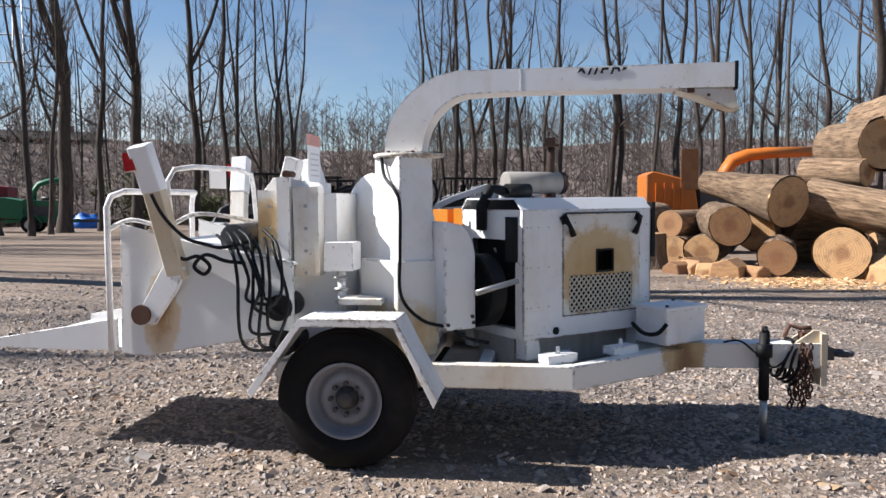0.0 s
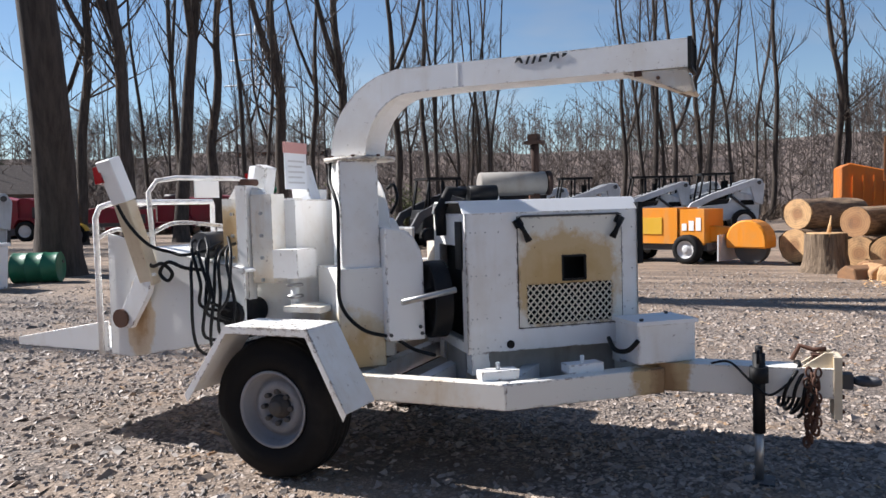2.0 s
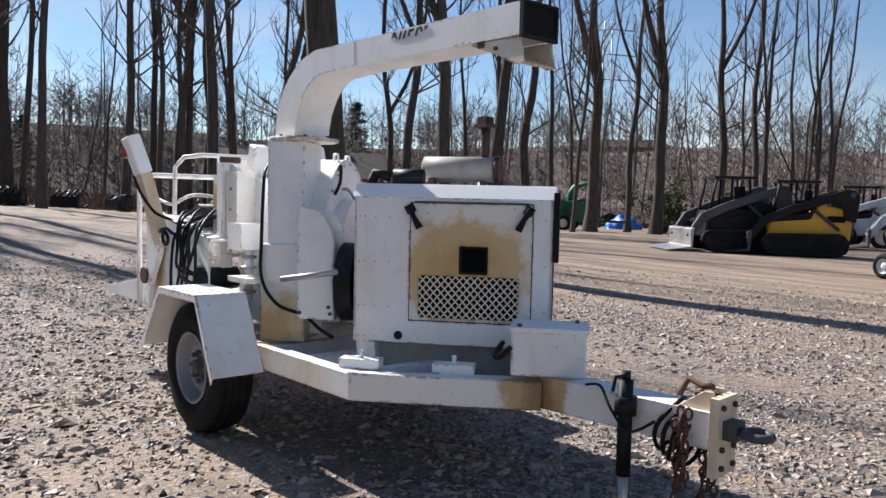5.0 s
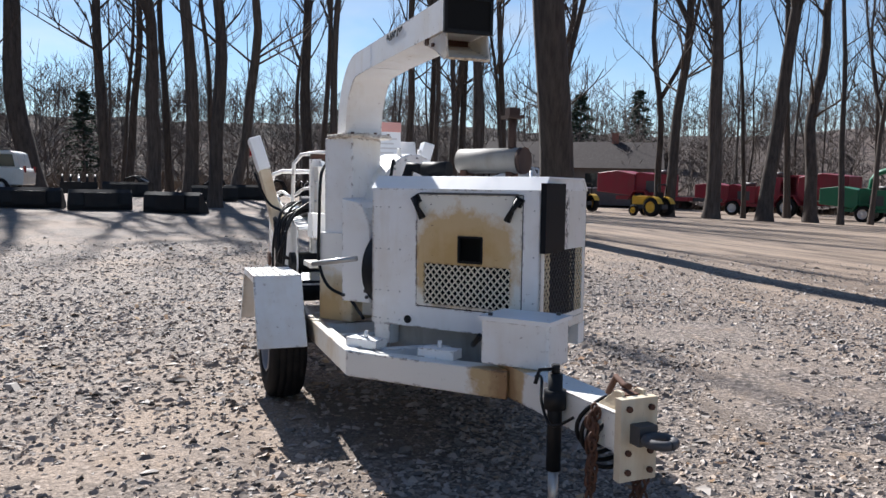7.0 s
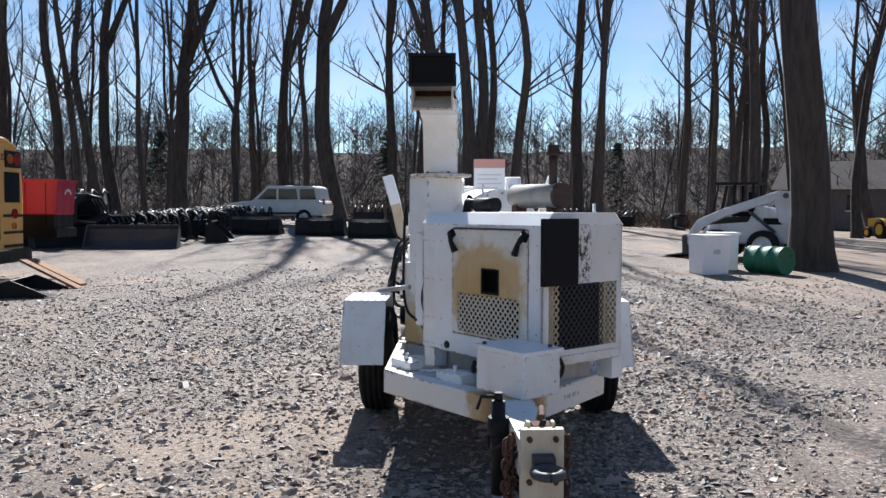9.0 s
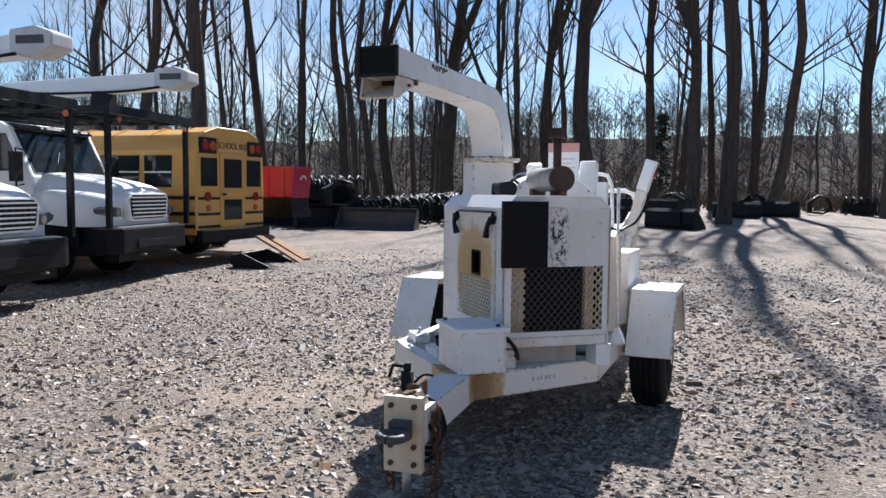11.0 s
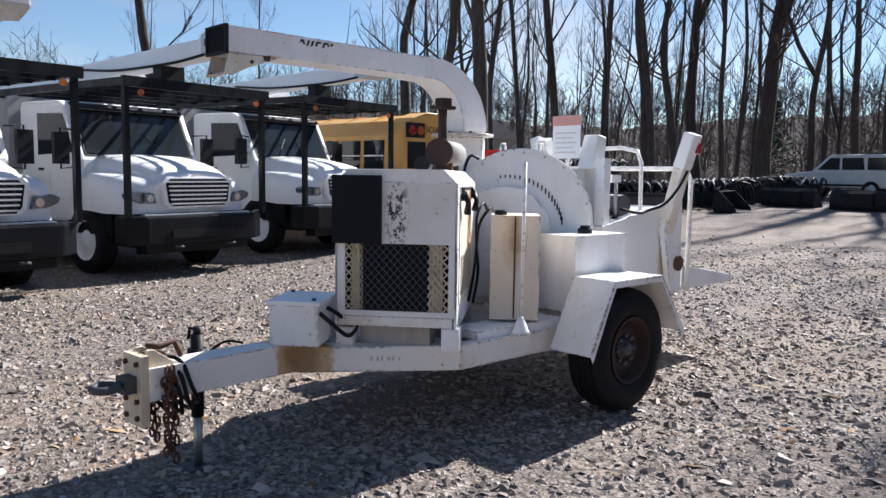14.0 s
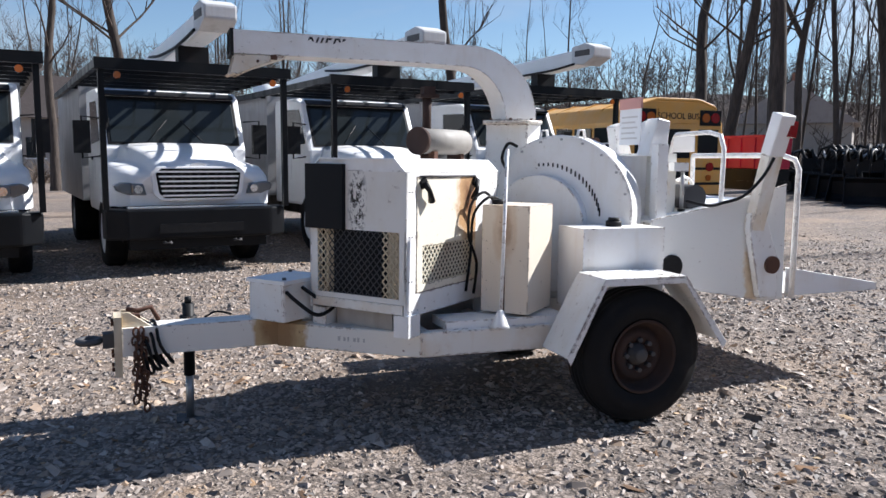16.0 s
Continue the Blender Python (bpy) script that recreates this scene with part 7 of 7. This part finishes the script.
gr = grapple(on_ground(-20.4, -11.0, 30))
rr = random.Random(8)
for i in range(20):
    k = i / 19
    copy_thing(gr, on_ground(-18.6 - 12.0 * k + rr.uniform(-0.8, 0.8), -11.4 + 1.2 * k + 2.0 * rr.random(), rr.uniform(0, 360)))
for x, y in ((-34.5, -4.0), (-36.5, -1.0), (-38.0, 2.0), (-37.0, 5.0), (-39.0, 7.5), (-38.5, 10.2), (-40.0, 13.2), (-38.2, 16.6), (-38.4, 19.0)):
    copy_thing(gr, on_ground(x, y, rr.uniform(0, 360)))


def bin_trailer(m):
    """A small dark trailer that carries a red steel bin; x points to the bin's end."""
    t = thing("bin_trailer", m, "red steel bin on a black trailer behind the school bus", "trailer")
    part("frame", box(B(), -1.3, 2.0, -0.42, 0.42, 0.80, 0.98), TRUCK_BLACK, t, "", 0.01)
    part("skirt", box(B(), 0.65, 1.95, -0.40, 0.40, 0.98, 1.24), TRUCK_BLACK, t, "", 0.02)
    bm = B()
    prism(bm, [(0.68, 1.24), (1.98, 1.24), (2.03, 1.90), (0.65, 1.90)], -0.38, 0.38, "y")
    red = part("bin", bm, RED, t, "bright red steel bin", 0.02)
    part("rim", box(B(), 0.62, 2.06, -0.41, 0.41, 1.88, 1.94), RED, red, "", 0.01)
    for x in (0.95, 1.35, 1.75):
        for s in (-1, 1):
            part("rib", box(B(), x - 0.03, x + 0.03, s * 0.385 - 0.02, s * 0.385 + 0.02, 1.26, 1.88), RED, red)
    part("emblem", prism(B(), arc(0, 0, 0.16, 20, 160, 8) + arc(0, 0, 0.11, 160, 20, 8), 2.005, 2.02, "x", Matrix.Translation((0.0, 0.05, 1.60))), GREY_WHITE, red)
    for s in (-1, 1):
        road_wheel(t, -0.7, s * 0.64, 0.40, 0.22, GREY_WHITE, s)
        part("wheel_guard", prism(B(), arc(-0.7, 0.42, 0.50, 10, 170, 8) + arc(-0.7, 0.42, 0.47, 170, 10, 8), s * 0.40, s * 0.66, "y"), BLACK, t)
        part("spring", box(B(), -1.1, -0.3, s * 0.36 - 0.03, s * 0.36 + 0.03, 0.42, 0.82), BLACK, t)
    part("axle", cyl(B(), (-0.7, -0.6, 0.40), (-0.7, 0.6, 0.40), 0.05), BLACK, t)
    return t


bin_trailer(on_ground(-9.60, -9.85, 90))
for i in range(7):
    k = i / 6
    p = Vector((-21.0 + 3.8 * k, -17.6 + 6.2 * k, 0))
    copy_thing(bucket, on_ground(p.x, p.y, rr.uniform(20, 60)) @ Matrix.Scale(1.15, 4))
    copy_thing(gr, on_ground(p.x - 0.3, p.y - 0.2, rr.uniform(0, 360), 0.62))
    copy_thing(bucket, on_ground(p.x - 1.2, p.y - 0.3, rr.uniform(20, 60)) @ Matrix.Scale(1.35, 4))
    copy_thing(gr, on_ground(p.x - 1.4, p.y - 0.4, rr.uniform(0, 360), 0.75))


def barrel(m):
    t = thing("barrel", m, "green steel drum lying on its side", "barrel")
    r = 0.30
    part("drum", lathe(B(), [(0.01, -0.44), (r - 0.02, -0.44), (r, -0.45), (r + 0.012, -0.44), (r, -0.42), (r, -0.16), (r + 0.014, -0.15), (r, -0.14), (r, 0.14), (r + 0.014, 0.15), (r, 0.16), (r, 0.42), (r + 0.012, 0.44), (r, 0.45), (r - 0.02, 0.44), (0.01, 0.44)], 28), GREEN, t)
    part("bung", cyl(B(), (0.15, -0.44, 0.1), (0.15, -0.46, 0.1), 0.035), DARK_STEEL, t)
    return t


barrel(on_ground(-11.0, 6.9, 120, 0.31))


def tote_bin(m):
    t = thing("plastic_bin", m, "white plastic tote bin standing on gravel", "bin", "white bins")
    bm = B()
    prism(bm, [(-0.30, 0.0), (0.30, 0.0), (0.36, 0.80), (-0.36, 0.80)], -0.30, 0.30, "y")
    part("body", bm, WHITE_CLEAN, t, "", 0.03, 2)
    part("lid", box(B(), -0.38, 0.38, -0.33, 0.33, 0.80, 0.86), WHITE_CLEAN, t, "", 0.015)
    part("label_plate", box(B(), 0.335, 0.345, -0.08, 0.08, 0.45, 0.55), GREY_WHITE, t)
    return t


tote = tote_bin(on_ground(-10.8, 5.5, 10))
copy_thing(tote, on_ground(-11.9, 6.2, -12))


def tarp_heap(m):
    bm = B()
    bmesh.ops.create_icosphere(bm, subdivisions=4, radius=1.0)
    for v in bm.verts:
        k = 1 + 0.25 * noise.noise(v.co * 2.2) + 0.08 * noise.noise(v.co * 6)
        v.co = Vector((v.co.x * 1.0 * k, v.co.y * 0.7 * k, max(-0.02, v.co.z) * 0.75 * k))
    for f in bm.faces:
        f.smooth = True
    ob = part("tarpaulin", bm, BLUE_TARP)
    ob.matrix_world = m
    return tagged(ob, "blue tarpaulin draped over a heap", "tarpaulin")


tarp_heap(on_ground(-34.0, 54.0, 30) @ Matrix.Scale(1.5, 4))


# ---- logs ----
def log_piece(p, q, r, label="sawn tree trunk with thick ridged bark", group="logs in the pile", flare=0.0, r2=None):
    p, q = Vector(p), Vector(q)
    way = (q - p).normalized()
    mid = (p + q) / 2
    rng = random.Random(int(abs(p.x * 131 + p.y * 71 + r * 1000)))
    t = thing("log", Matrix.Translation(mid) @ way.to_track_quat("X", "Z").to_matrix().to_4x4(), label, "log", group)
    L, n, seg = (q - p).length, 9, 26
    bm, rings = B(), []
    for i in range(n + 1):
        x = -L / 2 + L * i / n
        ring = []
        for k in range(seg):
            a = 2 * math.pi * k / seg
            rr_ = (r + ((r2 or r) - r) * i / n) * (1 + 0.10 * noise.noise(Vector((x * 1.3 + r * 9, math.cos(a) * 1.4, math.sin(a) * 1.4))) + 0.05 * noise.noise(Vector((x, math.cos(a) * 6, math.sin(a) * 6))) + flare * max(0.0, 1 - i / 2.5))
            ring.append(bm.verts.new((x, rr_ * math.cos(a), rr_ * math.sin(a))))
        rings.append(ring)
    for a, b in zip(rings, rings[1:]):
        for k in range(seg):
            bm.faces.new((a[k], a[(k + 1) % seg], b[(k + 1) % seg], b[k])).smooth = True
    part("bark", bm, LOG_BARK, t)
    for s in (-1, 1):
        e = B()
        re = (r2 or r) if s > 0 else r * (1 + flare)
        src = [(0.95 * re * (1 + 0.06 * noise.noise(Vector((s * 3 + r * 5, math.cos(2 * math.pi * k / seg) * 1.4, math.sin(2 * math.pi * k / seg) * 1.4)))) * math.cos(2 * math.pi * k / seg), 0.95 * re * math.sin(2 * math.pi * k / seg)) for k in range(seg)]
        prism(e, src, s * (L / 2 - 0.05), s * (L / 2 + 0.006), "x")
        part("cut_end", e, CUT, t, "pale sawn end with rings")
    return t


log_piece((6.77, 12.6, 1.54), (5.55, 15.0, 2.05), 0.56, "root-flared trunk with a dark brown sawn end", flare=0.06, r2=0.28)
log_piece((5.38, 12.0, 1.03), (5.60, 14.4, 1.10), 0.45)
log_piece((6.14, 11.3, 0.40), (6.83, 13.4, 0.42), 0.39)
log_piece((7.37, 11.2, 0.50), (8.51, 13.2, 0.50), 0.44, "short dark trunk with a splayed root end", flare=0.28)
log_piece((9.6, 11.3, 1.05), (7.45, 13.3, 1.66), 0.44, "long pale grey trunk with deeply ridged bark")
log_piece((8.64, 13.2, 2.21), (7.71, 14.4, 2.26), 0.33)
log_piece((9.0, 13.2, 2.85), (8.77, 15.4, 2.9), 0.60, "thick red-brown trunk on top of the pile")
log_piece((5.0, 13.0, 0.40), (5.9, 15.6, 0.42), 0.40)
log_piece((6.3, 13.4, 0.85), (7.2, 15.4, 0.9), 0.45)
log_piece((8.3, 12.6, 0.60), (10.2, 13.2, 0.60), 0.55)
log_piece((9.6, 12.6, 1.75), (11.0, 14.6, 1.8), 0.55)
log_piece((7.2, 14.2, 1.30), (9.4, 14.6, 1.30), 0.62)
log_piece((7.4, 15.0, 0.62), (9.4, 15.6, 0.62), 0.60)
log_piece((4.5, 13.6, 0.38), (5.4, 15.2, 0.38), 0.37, "dark-barked log low in the pile")
log_piece((4.45, 13.9, 1.02), (5.6, 15.6, 1.0), 0.34, "dark log with a broken pale end")
log_piece((3.33, 15.1, 0.45), (4.7, 17.0, 0.45), 0.41)
log_piece((3.40, 15.3, 1.18), (4.8, 17.2, 1.16), 0.37)
log_piece((9.45, 13.0, 3.55), (9.4, 15.2, 3.5), 0.50, "red-brown trunk at the top of the pile")


def stump(m):
    t = thing("tree_stump", m, "upright stump with ridged bark and split top", "stump")
    bm, rings, seg = B(), [], 30
    for i, (z, r) in enumerate(((0.0, 0.56), (0.15, 0.47), (0.4, 0.42), (0.8, 0.41), (0.86, 0.41))):
        rings.append([bm.verts.new(((r + 0.03 * math.sin(k * 2.4)) * math.cos(2 * math.pi * k / seg), (r + 0.03 * math.sin(k * 2.4)) * math.sin(2 * math.pi * k / seg), z)) for k in range(seg)])
    for a, b in zip(rings, rings[1:]):
        for k in range(seg):
            bm.faces.new((a[k], a[(k + 1) % seg], b[(k + 1) % seg], b[k])).smooth = True
    part("bark", bm, STUMP_BARK, t)
    e = B()
    cyl(e, (0, 0, 0.80), (0, 0, 0.875), 0.39)
    tube(e, [(0.05, 0, 0.8), (0.1, 0.02, 1.25)], 0.06, 5, 0.01)
    part("cut_top", e, CUT, t, "splintered sawn top")


stump(on_ground(3.84, 13.1) @ Matrix.Scale(0.95, 4))


def split_block(m, s):
    bm = B()
    prism(bm, [(-0.3 * s, 0.0), (0.3 * s, 0.0), (0.22 * s, 0.28 * s), (-0.05 * s, 0.36 * s), (-0.28 * s, 0.2 * s)], -0.35 * s, 0.35 * s, "y")
    ob = part("split_wood", bm, CUT, None, "", 0.02)
    ob.matrix_world = m
    return tagged(ob, "split block of pale firewood", "firewood", "split blocks")


for x, y, a, s in ((4.62, 12.0, 20, 0.9), (4.9, 11.6, 70, 0.8), (4.75, 12.4, 120, 1.0), (5.25, 11.5, 150, 1.1), (4.45, 12.3, 200, 0.7), (8.25, 10.9, 8, 1.5), (5.75, 11.4, 30, 0.7), (4.3, 11.9, 310, 0.8)):
    split_block(on_ground(x, y, a, -0.02), s)


# ---- houses behind the woods ----
def house(m, w, d, h, roof, wall, label):
    t = thing("house", m, label, "house", "houses behind the woods")
    part("wall", box(B(), -w / 2, w / 2, -d / 2, d / 2, -0.5, h), wall, t)
    bm = B()
    prism(bm, [(-d / 2 - 0.5, h - 0.05), (0, h + roof), (d / 2 + 0.5, h - 0.05)], -w / 2 - 0.4, w / 2 + 0.4, "x")
    part("roof", bm, SHINGLE, t)
    for i in range(4):
        x = -w / 2 + w * (i + 0.5) / 4
        for s in (-1, 1):
            win = part("window", box(B(), x - 0.5, x + 0.5, s * d / 2 - 0.03, s * d / 2 + 0.03, 1.0, 2.2), GLASS, t)
            part("frame", box(B(), x - 0.58, x + 0.58, s * (d / 2 + 0.02) - 0.02, s * (d / 2 + 0.02) + 0.02, 0.92, 1.0), WHITE_CLEAN, win)
    part("chimney", box(B(), w / 4 - 0.3, w / 4 + 0.3, -0.3, 0.3, h + roof * 0.4, h + roof + 0.8), BRICKISH, t)
    return t


def hill_spot(x, y, turn):
    d, a = math.hypot(x, y), math.atan2(y, x)
    return pose(x, y, hill_height(d, a) - 0.2, 0, 0, turn)


house(hill_spot(-57.0, 36.0, 55), 15, 9, 2.7, 2.4, DARK_SIDING, "low grey house with a brown roof among trees")
house(hill_spot(-66.5, 100.0, 30) @ Matrix.Translation((0, 0, -3.0)), 13, 8, 2.4, 1.4, BRICKISH, "long pink-brown house at the wood's edge")
pale_house = house(hill_spot(-51.0, -48.0, 40), 9, 9, 4.2, 3.4, SIDING, "pale grey gabled house behind the school bus")
for piece in pale_house.children:
    if piece.name.startswith("roof"):
        piece.data.materials[0] = PALE_ROOF
house(hill_spot(6.5, -52.0, 5), 16, 9, 3.4, 2.8, SIDING, "house with a brown roof behind the trucks")


def evergreen(m):
    """A dark conifer: whorls of drooping boughs that shorten toward the tip."""
    t = thing("evergreen_tree", m, "dark green conifer standing among bare trees", "tree", "conifers")
    rng = random.Random(9)
    part("trunk", tube(B(), [(0, 0, 0), (0, 0, 9)], 0.16, 8, 0.03), BARK, t)
    bm = B()
    for i in range(26):
        z = 0.8 + 8.2 * i / 26
        r = 3.5 * (1 - z / 9.4) ** 0.9
        for k in range(9):
            a = rng.uniform(0, 6.28)
            p = Vector((0, 0, z))
            q = p + Vector((r * math.cos(a), r * math.sin(a), -0.25 * r + rng.uniform(-0.1, 0.3)))
            for _ in range(7):
                c = p.lerp(q, rng.uniform(0.2, 1.0))
                d = Vector((rng.uniform(-1, 1), rng.uniform(-1, 1), rng.uniform(-0.5, 0.4))) * 0.55
                e = Vector((rng.uniform(-1, 1), rng.uniform(-1, 1), rng.uniform(-0.6, 0.2))) * 0.5
                bm.faces.new([bm.verts.new(c), bm.verts.new(c + d), bm.verts.new(c + e)])
    part("crown", bm, EVERGREEN, t, "dark needled boughs")
    return t


conifer = evergreen(hill_spot(-82.0, -6.0, 0))
for x, y, k in ((-77.0, 49.0, 1.1), (-82.0, 61.0, 1.0), (-83.0, 20.0, 0.8), (-78.0, -30.0, 0.9)):
    copy_thing(conifer, hill_spot(x, y, x * 9) @ Matrix.Scale(k, 4))


def olive_shrub(m):
    """A broad leafy evergreen shrub: short forked stems and many small leaf blades in clumps."""
    t = thing("shrub", m, "olive-green leafy shrub at the wood's edge", "shrub")
    rng = random.Random(31)
    stems, leaves = B(), B()
    for k in range(14):
        a, r = rng.uniform(0, 6.28), rng.uniform(0.3, 2.4)
        top = Vector((r * math.cos(a), r * math.sin(a), rng.uniform(1.8, 4.2) - 0.25 * r))
        tube(stems, [Vector((0.2 * r * math.cos(a), 0.2 * r * math.sin(a), -0.2)), top * 0.55 + Vector((0, 0, 0.3)), top], 0.07, 4, 0.02, False)
        for _ in range(16):
            c = top * rng.uniform(0.45, 1.05) + Vector((rng.gauss(0, 0.45), rng.gauss(0, 0.45), rng.gauss(0, 0.35)))
            for _ in range(12):
                p = c + Vector((rng.gauss(0, 0.25), rng.gauss(0, 0.25), rng.gauss(0, 0.2)))
                d = Vector((rng.uniform(-1, 1), rng.uniform(-1, 1), rng.uniform(-0.6, 1))) * 0.16
                e = Vector((rng.uniform(-1, 1), rng.uniform(-1, 1), rng.uniform(-0.6, 0.6))) * 0.09
                leaves.faces.new([leaves.verts.new(p), leaves.verts.new(p + d + e), leaves.verts.new(p + 2 * d), leaves.verts.new(p + d - e)])
    part("stems", stems, BARK, t)
    part("foliage", leaves, OLIVE, t, "olive-green leaves")
    return t


OLIVE = bark_material("olive_leaves", (0.05, 0.06, 0.022), (0.13, 0.14, 0.055))
first_shrub = olive_shrub(on_ground(-25.8, 46.8))
copy_thing(first_shrub, on_ground(-21.5, 49.0, 70) @ Matrix.Scale(0.8, 4))


def ramp_boards():
    """Worn wooden ramps and a black trough leaning by the bus."""
    for dx, dy, a, lift in ((0.55, 0.55, 96, 28), (1.05, 0.42, 84, 24)):
        t = part("ramp", box(B(), -0.55, 0.55, -0.12, 0.12, -0.02, 0.02), CUT, None, "", 0.006)
        t.matrix_world = pose(-7.15 - dx, -7.8 + dy, terrain(-7.4, -7.5) + 0.26, 0, lift, a)
        tagged(t, "worn tan plank ramp leaning on the bus", "plank", "ramps by the bus")


ramp_boards()
loader_bucket(on_ground(-6.9, -7.5, 100) @ Matrix.Diagonal((1, 1, 0.42, 1)), BLACK, "black trough lying behind the school bus", 1.2)


def lattice_pylon(m):
    t = thing("power_pylon", m, "distant grey lattice power pylon above the woods", "pylon")
    steel = material("pale_pylon_steel", (0.45, 0.47, 0.5), 0.6, 0.3)
    bm = B()
    for sx_, sy_ in ((-1, -1), (1, -1), (1, 1), (-1, 1)):
        tube(bm, [(3 * sx_, 3 * sy_, 0), (0.9 * sx_, 0.9 * sy_, 22), (0.7 * sx_, 0.7 * sy_, 38)], 0.16, 4)
    for i in range(9):
        w0, w1 = 3 - 0.24 * i, 3 - 0.24 * (i + 1)
        for k in range(4):
            a, b = [((-1, -1), (1, -1), (1, 1), (-1, 1))[j % 4] for j in (k, k + 1)]
            tube(bm, [(w0 * a[0], w0 * a[1], 2.6 * i), (w1 * b[0], w1 * b[1], 2.6 * (i + 1))], 0.09, 3)
    part("tower", bm, steel, t)
    for z, w in ((26, 7), (31, 6), (36, 5)):
        part("cross_arm", tube(B(), [(-w, 0, z), (0, 0, z + 0.6), (w, 0, z)], 0.16, 4), steel, t)
    return t


lattice_pylon(pose(-90.0, 129.0, 0, 0, 0, 35))
